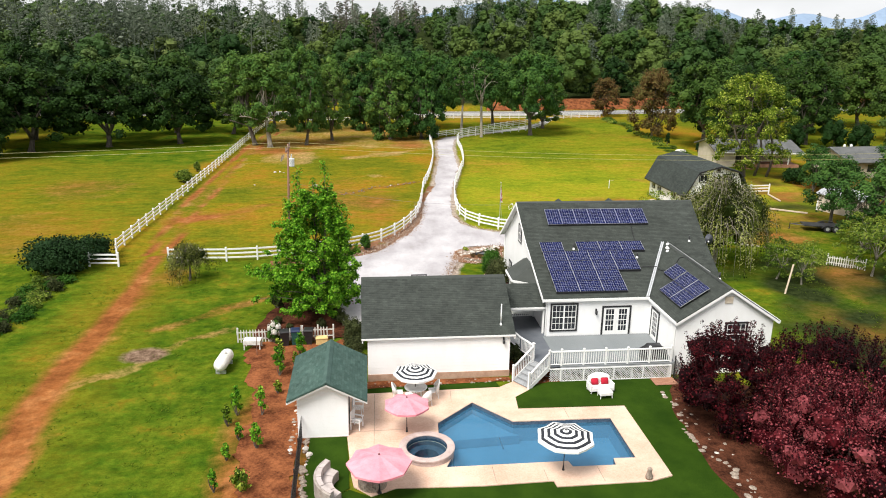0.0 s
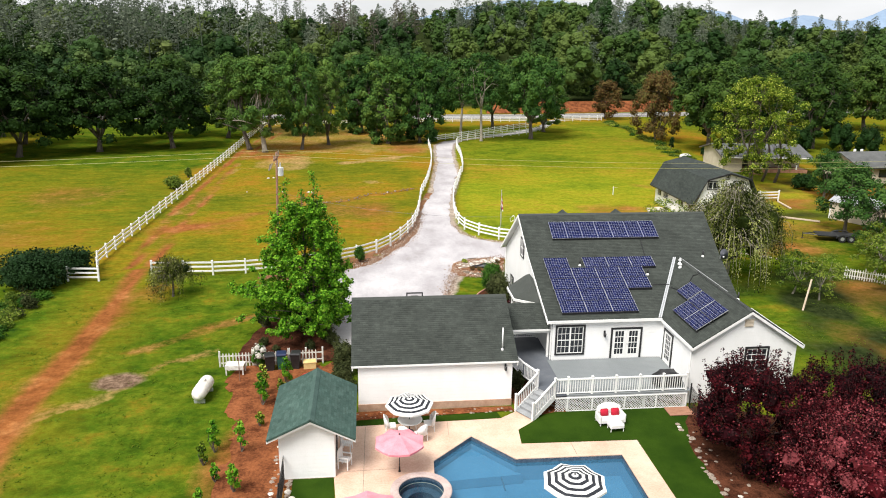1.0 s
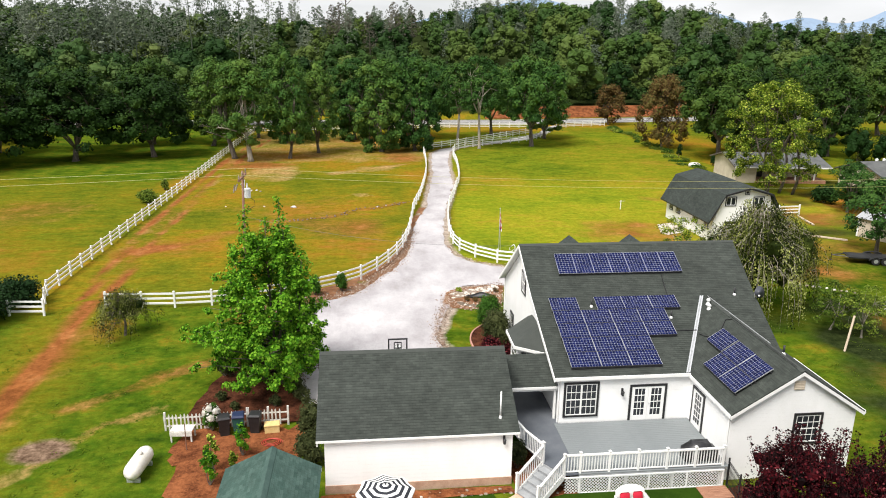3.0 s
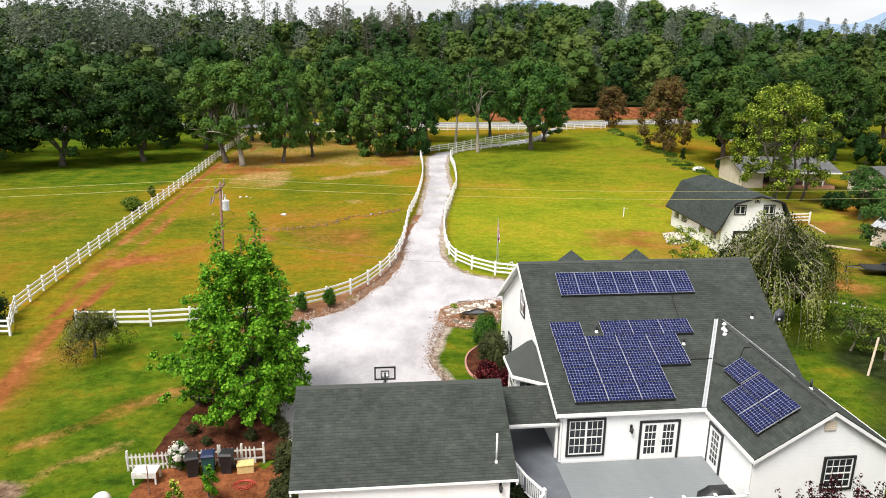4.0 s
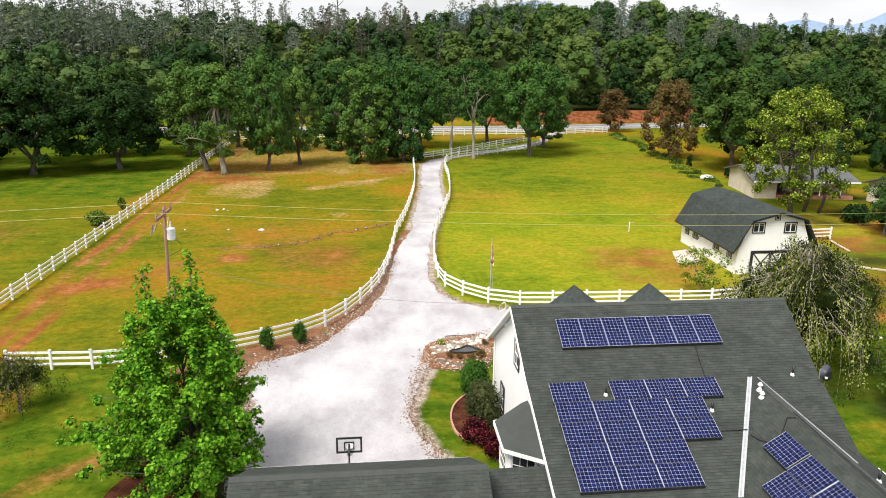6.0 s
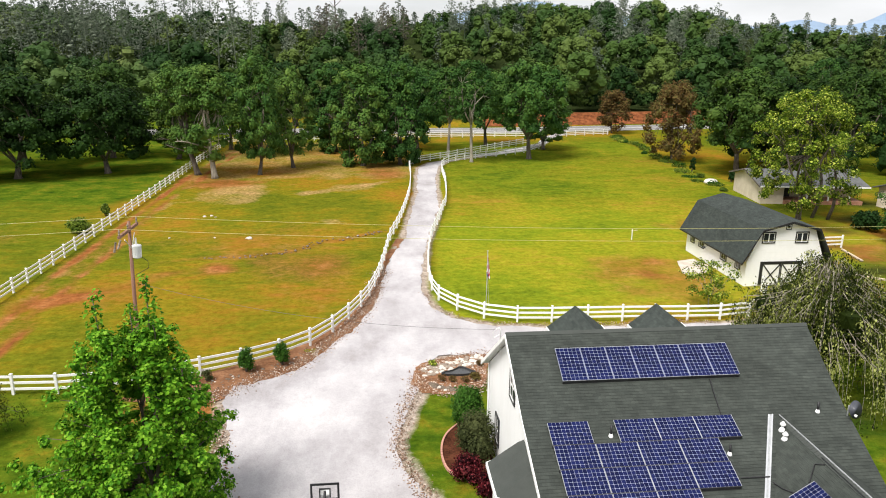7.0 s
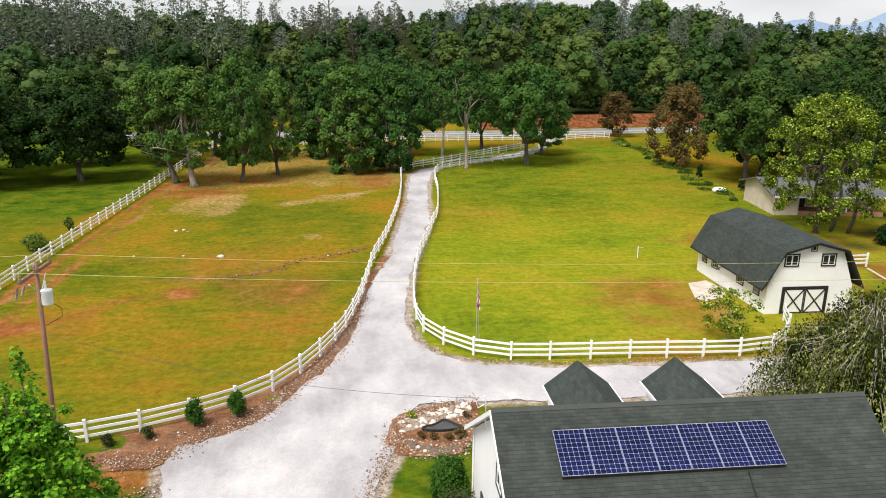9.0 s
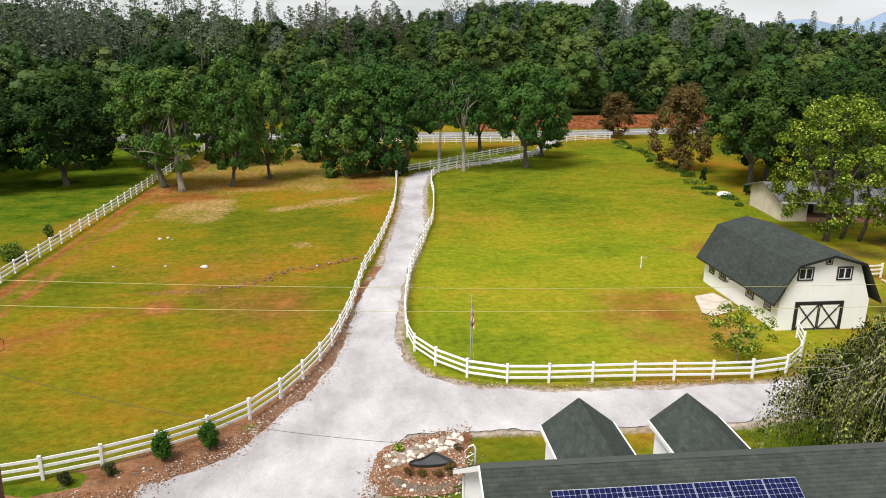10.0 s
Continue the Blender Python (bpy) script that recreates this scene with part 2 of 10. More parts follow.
# needle greys are lifted partly to carry the distance haze
M_PINE = leafy("hazed_grey_pine_needles", [(0.15, (0.090, 0.118, 0.080)), (0.5, (0.155, 0.190, 0.135)), (0.85, (0.235, 0.265, 0.195))], patch=0.05, tint=0.5, calm=0.75)
# left-hand leaves toned apart; the shade there is put into the colour
M_SHADELEAF = leafy("shade_toned_leaves", [(0.24, (0.013, 0.034, 0.010)), (0.45, (0.033, 0.070, 0.018)), (0.65, (0.066, 0.108, 0.030)), (0.82, (0.118, 0.152, 0.046))], patch=0.08, tint=0.5, through_light=0.1, calm=0.8)
M_MAPLE = leafy("bright_maple_leaves", [(0.2, (0.012, 0.055, 0.004)), (0.38, (0.060, 0.190, 0.010)), (0.58, (0.170, 0.37, 0.022)), (0.82, (0.42, 0.66, 0.08))], patch=1.3, through_light=0.30)
M_LIME = leafy("yellow_green_leaves", [(0.14, (0.020, 0.046, 0.005)), (0.42, (0.070, 0.125, 0.010)), (0.64, (0.19, 0.27, 0.022)), (0.84, (0.62, 0.66, 0.13))], patch=0.5, through_light=0.3, calm=0.22)
M_PLUM = leafy("purple_plum_leaves", [(0.25, (0.004, 0.0008, 0.001)), (0.48, (0.020, 0.002, 0.004)), (0.64, (0.090, 0.008, 0.012)), (0.86, (0.34, 0.085, 0.095))], patch=0.6, through_light=0.12, calm=0.35)
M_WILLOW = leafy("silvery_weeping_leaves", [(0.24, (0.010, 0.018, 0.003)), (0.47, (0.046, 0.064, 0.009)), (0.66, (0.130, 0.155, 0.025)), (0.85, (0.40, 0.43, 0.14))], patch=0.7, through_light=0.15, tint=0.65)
M_BROWNLEAF = leafy("bronze_leaves", [(0.15, (0.032, 0.024, 0.010)), (0.42, (0.145, 0.085, 0.030)), (0.62, (0.150, 0.130, 0.040)), (0.88, (0.24, 0.23, 0.075))], patch=0.4)
M_SHRUB = leafy("shrub_leaves", [(0.12, (0.012, 0.040, 0.006)), (0.5, (0.035, 0.100, 0.012)), (0.8, (0.075, 0.17, 0.025)), (0.97, (0.14, 0.25, 0.05))], patch=1.2)
M_OLIVE = leafy("olive_bush_leaves", [(0.12, (0.018, 0.026, 0.010)), (0.5, (0.050, 0.062, 0.022)), (0.85, (0.105, 0.12, 0.045))], patch=0.8)
M_BLOSSOM = leafy("white_rose_blossom", [(0.1, (0.55, 0.52, 0.45)), (0.9, (0.82, 0.80, 0.74))], patch=2.0)
M_GREYTWIG = leafy("grey_twigs", [(0.12, (0.09, 0.085, 0.062)), (0.5, (0.16, 0.15, 0.115)), (0.9, (0.24, 0.225, 0.18))], patch=0.2)
M_YARDLEAF = leafy("mid_green_leaves", [(0.15, (0.026, 0.054, 0.008)), (0.45, (0.085, 0.140, 0.018)), (0.7, (0.19, 0.25, 0.035)), (0.92, (0.36, 0.40, 0.09))], patch=0.6)

# ---- building helpers ----
class Shape:
    """Collects vertices and faces of one mesh."""

    def __init__(self):
        self.v, self.f, self.uv = [], [], {}

    def face(self, pts, uvs=None):
        i = len(self.v)
        self.v.extend(tuple(p) for p in pts)
        if uvs:
            self.uv[len(self.f)] = uvs
        self.f.append(tuple(range(i, i + len(pts))))

    def grid(self, pts, faces):
        i = len(self.v)
        self.v.extend(tuple(p) for p in pts)
        self.f.extend(tuple(i + k for k in q) for q in faces)

    def box(self, x0, y0, z0, x1, y1, z1, m=None, bevel=0.0):
        if bevel:
            return self.bevel_box(x0, y0, z0, x1, y1, z1, bevel, m)
        c = [(x, y, z) for z in (z0, z1) for y in (y0, y1) for x in (x0, x1)]
        if m is not None:
            c = [m @ Vector(p) for p in c]
        self.grid(c, [(0, 2, 3, 1), (4, 5, 7, 6), (0, 1, 5, 4), (2, 6, 7, 3), (0, 4, 6, 2), (1, 3, 7, 5)])
        return self

    def bevel_box(self, x0, y0, z0, x1, y1, z1, b, m=None):
        """A box with its top and upright edges chamfered."""
        rings = []
        for z, inset in ((z0, 0.0), (z1 - b, 0.0), (z1, b)):
            a0, a1, c0, c1 = x0 + inset, x1 - inset, y0 + inset, y1 - inset
            k = b * 0.8
            rings.append([(a0 + k, c0, z), (a1 - k, c0, z), (a1, c0 + k, z), (a1, c1 - k, z), (a1 - k, c1, z), (a0 + k, c1, z), (a0, c1 - k, z), (a0, c0 + k, z)])
        self.loft(rings, True, True, m)
        return self

    def loft(self, rings, cap0=True, cap1=True, m=None, closed=True):
        n = len(rings[0])
        pts = [p for r in rings for p in r]
        if m is not None:
            pts = [m @ Vector(p) for p in pts]
        faces = []
        for r in range(len(rings) - 1):
            for k in range(n if closed else n - 1):
                j = (k + 1) % n
                faces.append((r * n + k, r * n + j, (r + 1) * n + j, (r + 1) * n + k))
        if cap0:
            faces.append(tuple(reversed(range(n))))
        if cap1:
            faces.append(tuple(range((len(rings) - 1) * n, len(rings) * n)))
        self.grid(pts, faces)
        return self

    def tube(self, path, radii, sides=8, caps=True):
        rings = []
        for i, p in enumerate(path):
            p = Vector(p)
            a = Vector(path[max(0, i - 1)])
            b = Vector(path[min(len(path) - 1, i + 1)])
            d = (b - a).normalized()
            u = d.cross(Vector((0, 0, 1)) if abs(d.z) < 0.95 else Vector((1, 0, 0))).normalized()
            w = d.cross(u)
            r = radii[i] if isinstance(radii, (list, tuple)) else radii
            rings.append([p + (u * math.cos(t) + w * math.sin(t)) * r for t in [2 * math.pi * k / sides for k in range(sides)]])
        return self.loft(rings, caps, caps)

    def lathe(self, profile, centre=(0, 0, 0), sides=16, m=None):
        cx, cy, cz = centre
        rings = [[(cx + r * math.cos(2 * math.pi * k / sides), cy + r * math.sin(2 * math.pi * k / sides), cz + z) for k in range(sides)] for r, z in profile]
        return self.loft(rings, True, True, m)

    def slab(self, a, b, c, d, t):
        """A plate t thick whose upper face is a, b, c, d (anticlockwise from above)."""
        a, b, c, d = (Vector(p) for p in (a, b, c, d))
        nrm = (b - a).cross(d - a).normalized() * t
        lo = [p - nrm for p in (a, b, c, d)]
        self.grid([a, b, c, d, *lo], [(0, 1, 2, 3), (7, 6, 5, 4), (0, 4, 5, 1), (1, 5, 6, 2), (2, 6, 7, 3), (3, 7, 4, 0)])
        return self

    def prism(self, outline, z0, z1, m=None):
        """An upright prism over a convex outline of (x, y)."""
        return self.loft([[(x, y, z0) for x, y in outline], [(x, y, z1) for x, y in outline]], True, True, m)

    def gable(self, poly, axis, v0, v1):
        """A solid whose section (u, z) stands across the axis 'x' or 'y', from v0 to v1."""
        if axis == "y":
            rings = [[(u, v, z) for u, z in poly] for v in (v0, v1)]
        else:
            rings = [[(v, u, z) for u, z in poly] for v in (v0, v1)]
        return self.loft(rings, True, True)

    def mesh(self, name):
        me = bpy.data.meshes.new(name)
        me.from_pydata([tuple(p) for p in self.v], [], self.f)
        if self.uv:
            layer = me.uv_layers.new(name="UVMap")
            for i, uvs in self.uv.items():
                for k, li in enumerate(me.polygons[i].loop_indices):
                    layer.data[li].uv = uvs[k]
        me.update()
        return me


def fix_normals(me):
    bm = bmesh.new()
    bm.from_mesh(me)
    bmesh.ops.recalc_face_normals(bm, faces=bm.faces)
    bm.to_mesh(me)
    bm.free()
    return me


def part(name, shape, material, parent=None, label="", kind="", smooth=False, fix=True):
    """Links a shape as one mesh object under a thing or a part."""
    me = shape if isinstance(shape, bpy.types.Mesh) else shape.mesh(name)
    if fix and not isinstance(shape, bpy.types.Mesh):
        fix_normals(me)
    if smooth:
        me.polygons.foreach_set("use_smooth", [True] * len(me.polygons))
    if material and not me.materials:
        me.materials.append(material)
    ob = new(name, me)
    if parent:
        ob.parent = parent
    return tagged(ob, label=label, kind=kind)


def thing(name, label, category, at=(0, 0, 0), turn=0.0, group="", kind=""):
    """An empty at a thing's base, that parents its parts."""
    ob = new(name)
    ob.empty_display_size = 0.2
    ob.matrix_basis = pose(*at, 0, 0, turn)
    return tagged(ob, label, category, group, kind)


def shingled(a, b, c, d, step=0.145, lift=0.009, thick=0.09):
    """A shingled roof plane in one skin: courses from the eave a-b up to d-c, each lapping the one below, on a deck."""
    a, b, c, d = (Vector(p) for p in (a, b, c, d))
    up = (d - a).length
    n = max(1, round(up / step))
    nrm = (b - a).cross(d - a).normalized()
    along = (b - a).normalized()
    rows = []
    for i in range(n):
        rows.append((i / n, lift))
        rows.append(((i + 1) / n, 0.0))
    rows += [(1.0, -thick), (0.0, -thick)]
    left = [a.lerp(d, f) + nrm * k for f, k in rows]
    right = [b.lerp(c, f) + nrm * k for f, k in rows]
    s = Shape()
    m = len(rows)
    s.v = [tuple(p) for p in left + right]
    for i in range(m):
        j = (i + 1) % m
        s.uv[len(s.f)] = [((p - a).dot(along), f * up - (0.02 if k == i and i % 2 else 0.0)) for p, f, k in ((left[i], rows[i][0], i), (right[i], rows[i][0], i), (right[j], rows[j][0], j), (left[j], rows[j][0], j))]
        s.f.append((i, m + i, m + j, j))
    s.f.append(tuple(range(m)))
    s.f.append(tuple(reversed(range(m, 2 * m))))
    return s


def wobble(x, y, s, seed=0.0):
    return noise.noise(Vector((x * s + seed, y * s - seed, seed * 1.7)))


def sheet(outline, z, holes=(), thick=0.0, rag=0.0, cell=0.6, seed=1.0):
    """A flat sheet of any outline, with holes; rag roughens the outline."""
    bm = bmesh.new()
    for loop, hole in [(outline, False)] + [(h, True) for h in holes]:
        pts = []
        for i, (x0, y0) in enumerate(loop):
            x1, y1 = loop[(i + 1) % len(loop)]
            n = max(1, int(math.hypot(x1 - x0, y1 - y0) / cell)) if rag and not hole else 1
            for k in range(n):
                x, y = x0 + (x1 - x0) * k / n, y0 + (y1 - y0) * k / n
                if rag and not hole:
                    x += rag * (wobble(x, y, 0.5, seed) + 0.8 * wobble(x, y, 1.9, seed + 3))
                    y += rag * (wobble(x, y, 0.5, seed + 7) + 0.8 * wobble(x, y, 1.9, seed + 9))
                pts.append((x, y))
        vs = [bm.verts.new((x, y, z)) for x, y in pts]
        for i in range(len(vs)):
            bm.edges.new((vs[i], vs[(i + 1) % len(vs)]))
    bmesh.ops.triangle_fill(bm, use_beauty=True, edges=bm.edges[:], normal=(0, 0, 1))
    bmesh.ops.recalc_face_normals(bm, faces=bm.faces)
    if sum(f.normal.z for f in bm.faces) < 0:
        bmesh.ops.reverse_faces(bm, faces=bm.faces)
    if thick:
        out = bmesh.ops.extrude_face_region(bm, geom=bm.faces[:])
        for v in [g for g in out["geom"] if isinstance(g, bmesh.types.BMVert)]:
            v.co.z += thick
    me = bpy.data.meshes.new("sheet")
    bm.to_mesh(me)
    bm.free()
    return me


def smooth_line(pts, step=0.8):
    """A Catmull-Rom curve through points of the plan, cut at even steps."""
    out = []
    p = [Vector((*q[:2], 0)) for q in pts]
    p = [p[0] * 2 - p[1]] + p + [p[-1] * 2 - p[-2]]
    for i in range(1, len(p) - 2):
        n = max(2, int((p[i + 1] - p[i]).length / step))
        for k in range(n):
            t = k / n
            a, b, c, d = p[i - 1], p[i], p[i + 1], p[i + 2]
            out.append(0.5 * ((2 * b) + (c - a) * t + (2 * a - 5 * b + 4 * c - d) * t * t + (3 * b - a - 3 * c + d) * t ** 3))
    out.append(p[-2])
    return [(q.x, q.y) for q in out]


def ball(grade):
    """Vertices and faces of a unit ball, coarse or fine."""
    bm = bmesh.new()
    bmesh.ops.create_icosphere(bm, subdivisions=grade, radius=1.0)
    v, f = np.array([tuple(q.co) for q in bm.verts]), [tuple(q.index for q in t.verts) for t in bm.faces]
    bm.free()
    return v, f


BALLS = {1: ball(1), 2: ball(2)}


def leaf_quads(shape, centre, radius, count, size, rng, flat=1.0, droop=0.0, heart=None, stray=0.55, core=0.0):
    """Scatters small folded leaves through the skin of a lump of foliage; they face outwards, as leaves do."""
    gen = np.random.default_rng(rng.randrange(1 << 30))
    d = gen.normal(size=(count, 3))
    d /= np.linalg.norm(d, axis=1)[:, None] + 1e-9
    d[:, 2] = np.where(d[:, 2] < -0.55, -d[:, 2], d[:, 2])
    k = 0.45 + 0.55 * gen.random(count) ** 0.6
    ripple = 1.0 + 0.22 * np.sin(d[:, 0] * 7 + centre[0]) * np.cos(d[:, 1] * 6 + centre[2])
    c = np.array(centre, float)
    p = c + d * (k * ripple * radius)[:, None] * np.array((1, 1, flat))
    out = d * 0.9 + np.array((0, 0, 0.35))
    if heart is not None:
        away = p - np.array(heart, float)
        out = out + away / (np.linalg.norm(away, axis=1)[:, None] + 1e-6) * 0.5
    nrm = out + gen.normal(size=(count, 3)) * stray
    nrm /= np.linalg.norm(nrm, axis=1)[:, None]
    a = gen.normal(size=(count, 3)) + np.array((0, 0, -droop * 2.0))
    a -= nrm * (a * nrm).sum(1)[:, None] * (0.4 if droop else 1.0)
    a /= np.linalg.norm(a, axis=1)[:, None] + 1e-9
    b = np.cross(nrm, a)
    s = size * gen.uniform(0.6, 1.35, count)[:, None]
    slim = 0.3 if droop else 0.42
    lift = nrm * s * 0.12
    quads = np.stack([p - a * s * 0.5, p + b * s * slim + lift, p + a * s * 0.5, p - b * s * slim + lift], 1).reshape(-1, 3)
    if core:
        # the dense inside of the lump, hidden under its leaves
        i = len(shape.v)
        core_v, core_f = BALLS[2 if radius > 1.9 else 1]
        lump = c + core_v * (gen.uniform(0.7, 1.15, len(core_v)) * core * radius)[:, None] * np.array((1, 1, flat))
        shape.v.extend(map(tuple, lump.tolist()))
        shape.f.extend(tuple(i + q for q in f) for f in core_f)
    i = len(shape.v)
    shape.v.extend(map(tuple, quads.tolist()))
    shape.f.extend((i + 4 * q, i + 4 * q + 1, i + 4 * q + 2, i + 4 * q + 3) for q in range(count))


def limb(shape, start, end, r0, r1, rng, bend=0.12, sides=6, n=5):
    a, b = Vector(start), Vector(end)
    d = (b - a).length
    pts = []
    off = Vector((rng.uniform(-1, 1), rng.uniform(-1, 1), rng.uniform(-0.3, 0.6))) * d * bend
    for i in range(n + 1):
        t = i / n
        pts.append(a.lerp(b, t) + off * math.sin(math.pi * t) + Vector((rng.uniform(-1, 1), rng.uniform(-1, 1), 0)) * d * 0.015)
    shape.tube(pts, [r0 + (r1 - r0) * i / n for i in range(n + 1)], sides)
    return pts



# ---- ground ----
POOL = [(4.43, 33.75), (6.56, 35.83), (8.43, 33.59), (13.72, 33.51), (13.72, 29.69), (12.62, 29.73), (12.55, 29.17), (10.44, 29.2), (10.34, 29.68), (4.44, 29.66), (4.78, 30.4), (4.95, 31.1), (4.78, 31.9), (4.36, 32.6)]
FENCE_W = [(-20.95, 62.85), (-21.9, 65.4), (-22.6, 68.5), (-22.5, 95.0), (-22.4, 125.0), (-22.5, 150.0), (-22.4, 178.0)]
DRIVE_W = [(-17.0, 64.1), (-12.2, 63.85), (-9.7, 64.0), (-7.3, 64.5), (-5.1, 65.2), (-2.7, 66.06), (-0.54, 67.38), (1.44, 68.6), (2.83, 70.58), (4.18, 72.9), (5.11, 75.4), (6.0, 78.0), (6.6, 80.7), (7.3, 85.0), (7.9, 90.1), (8.6, 96.6), (9.87, 103.8), (11.2, 113.3), (12.4, 123.8), (13.3, 137.0), (13.6, 144.4), (14.8, 148.8), (17.3, 151.3), (21.3, 155.0), (27.0, 161.0), (34.0, 168.3), (41.0, 175.0)]
DRIVE_E = [(37.2, 74.2), (35.4, 72.6), (32.65, 72.05), (30.1, 72.1), (25.15, 72.4), (20.15, 72.55), (17.7, 72.65), (15.3, 73.45), (13.43, 75.24), (12.1, 77.3), (11.55, 80.2), (11.58, 83.4), (11.8, 87.1), (12.4, 92.7), (13.1, 97.7), (14.3, 103.5), (15.6, 110.3), (16.7, 116.0), (18.0, 128.8), (18.7, 140.6), (19.8, 146.8), (22.0, 150.6), (25.6, 153.6), (31.6, 157.2), (37.6, 161.7), (43.0, 170.0), (46.5, 178.0)]


drive_left = [(-3.0, 46.0), (-1.9, 52.0), (-1.0, 57.5), (-2.2, 62.3), (-1.84, 63.9), (-0.7, 64.2), (1.9, 65.8), (3.4, 68.8), (5.2, 72.6), (6.75, 76.9), (7.25, 80.6), (8.2, 88.7), (10.2, 97.9), (12.2, 113.2), (13.3, 122.0), (14.5, 137.3), (15.2, 144.0), (17.5, 149.2), (22.9, 153.6), (30.0, 160.5), (37.0, 167.5), (43.0, 175.0), (47.0, 186.0), (50.5, 191.5)]
drive_right = [(54.0, 191.5), (50.0, 186.0), (46.0, 177.0), (41.5, 169.0), (36.0, 162.0), (30.0, 157.9), (24.6, 154.2), (20.6, 150.4), (18.6, 145.5), (17.4, 137.0), (16.2, 125.3), (15.4, 113.0), (14.2, 105.7), (12.4, 96.0), (11.6, 89.8), (11.1, 84.6), (10.75, 80.3), (11.15, 76.5), (12.4, 73.9), (15.3, 72.1), (20.2, 71.2), (26.0, 71.15), (32.3, 71.1), (36.5, 71.6), (37.6, 71.0), (37.8, 69.4), (36.0, 67.9), (29.2, 66.8), (23.8, 66.95), (19.1, 67.1), (14.5, 67.25), (12.4, 67.2), (10.7, 67.1), (9.9, 65.6), (9.5, 63.6), (8.7, 61.0), (8.1, 58.8), (7.6, 57.2), (7.5, 55.8), (8.1, 53.6), (8.8, 51.6), (8.9, 50.0), (8.8, 46.2)]
DRIVE_RIM = drive_left[:20] + drive_right[4:]


def warp_of(x, y):
    return 3.0 * wobble(x, y, 0.1, 41.0)


def crest(x, y):
    """How high the wood's crown line stands at a place, by bearing, fitted to the skyline in the camera's view."""
    bearing = (x - 6.0) / (y - 28.0)
    rise = float(np.interp(bearing, (-0.9, -0.55, -0.36, -0.19, -0.14, -0.05, 0.06, 0.2, 0.40, 0.48, 0.56, 0.8), (0.070, 0.060, 0.046, 0.044, 0.034, 0.032, 0.044, 0.062, 0.068, 0.054, 0.038, 0.032)))
    return 19.8 + (y - 28.0) * rise


def far_z(x, y):
    """The lie of the land: flat meadows, a cut bank past the road, then a wooded rise capped to fit the view."""
    road_y = 191.0 + 0.16 * (x - 40) if x > 40 else 191.0 - 0.02 * (40 - x)
    past = y - (road_y + 19.0)
    if past <= 0:
        return 0.0
    bank = 2.6 * min(1.0, past / 5.0)
    far = max(0.0, past - 20)
    rise = 36.0 * (1 - math.exp(-far / 125.0))
    z = bank + rise + 1.5 * wobble(x, y, 0.012, 5.0) * min(1.0, far / 60)
    return min(z, max(bank, crest(x, y) - 8.0)) if y > 225 else z


def inside(x, y, poly):
    hit = False
    for i in range(len(poly)):
        (x0, y0), (x1, y1) = poly[i], poly[i - 1]
        if (y0 > y) != (y1 > y) and x < (x1 - x0) * (y - y0) / (y1 - y0) + x0:
            hit = not hit
    return hit


def bump01(d, w):
    return max(0.0, 1.0 - (d / w) ** 2) if d < w else 0.0


def ramp(a, b, v):
    """Smoothly 0 at a to 1 at b."""
    t = max(0.0, min(1.0, (v - a) / (b - a)))
    return t * t * (3 - 2 * t)


def line_dist(x, y, pts):
    best = 1e9
    for (x0, y0), (x1, y1) in zip(pts, pts[1:]):
        dx, dy = x1 - x0, y1 - y0
        t = max(0.0, min(1.0, ((x - x0) * dx + (y - y0) * dy) / (dx * dx + dy * dy)))
        best = min(best, math.hypot(x - x0 - t * dx, y - y0 - t * dy))
    return best


TRACK = [(-15.6, 10.0), (-16.2, 31.0), (-17.2, 36.2), (-17.5, 41.6), (-17.4, 47.7), (-17.9, 58.4), (-19.2, 72.6), (-19.9, 84.0), (-20.1, 99.0), (-20.3, 118.0), (-20.1, 132.0), (-19.6, 149.0), (-18.2, 164.0)]
WASH = [(-16.5, 40.0), (-13.5, 42.5), (-10.8, 46.5), (-8.8, 48.0)]
RUN_OFF = [(-14.0, 47.5), (-10.5, 50.5), (-8.0, 53.0), (-5.5, 54.5)]
SWALE = [(-17.0, 86.0), (-13.0, 90.5), (-9.1, 91.7), (-5.8, 91.7), (-1.4, 93.3), (1.8, 96.9), (4.6, 98.4), (7.7, 101.0)]
GRAVEL_WASH = [(-19.8, 79.5), (-16.3, 81.5), (-13.0, 84.2), (-7.5, 88.0)]


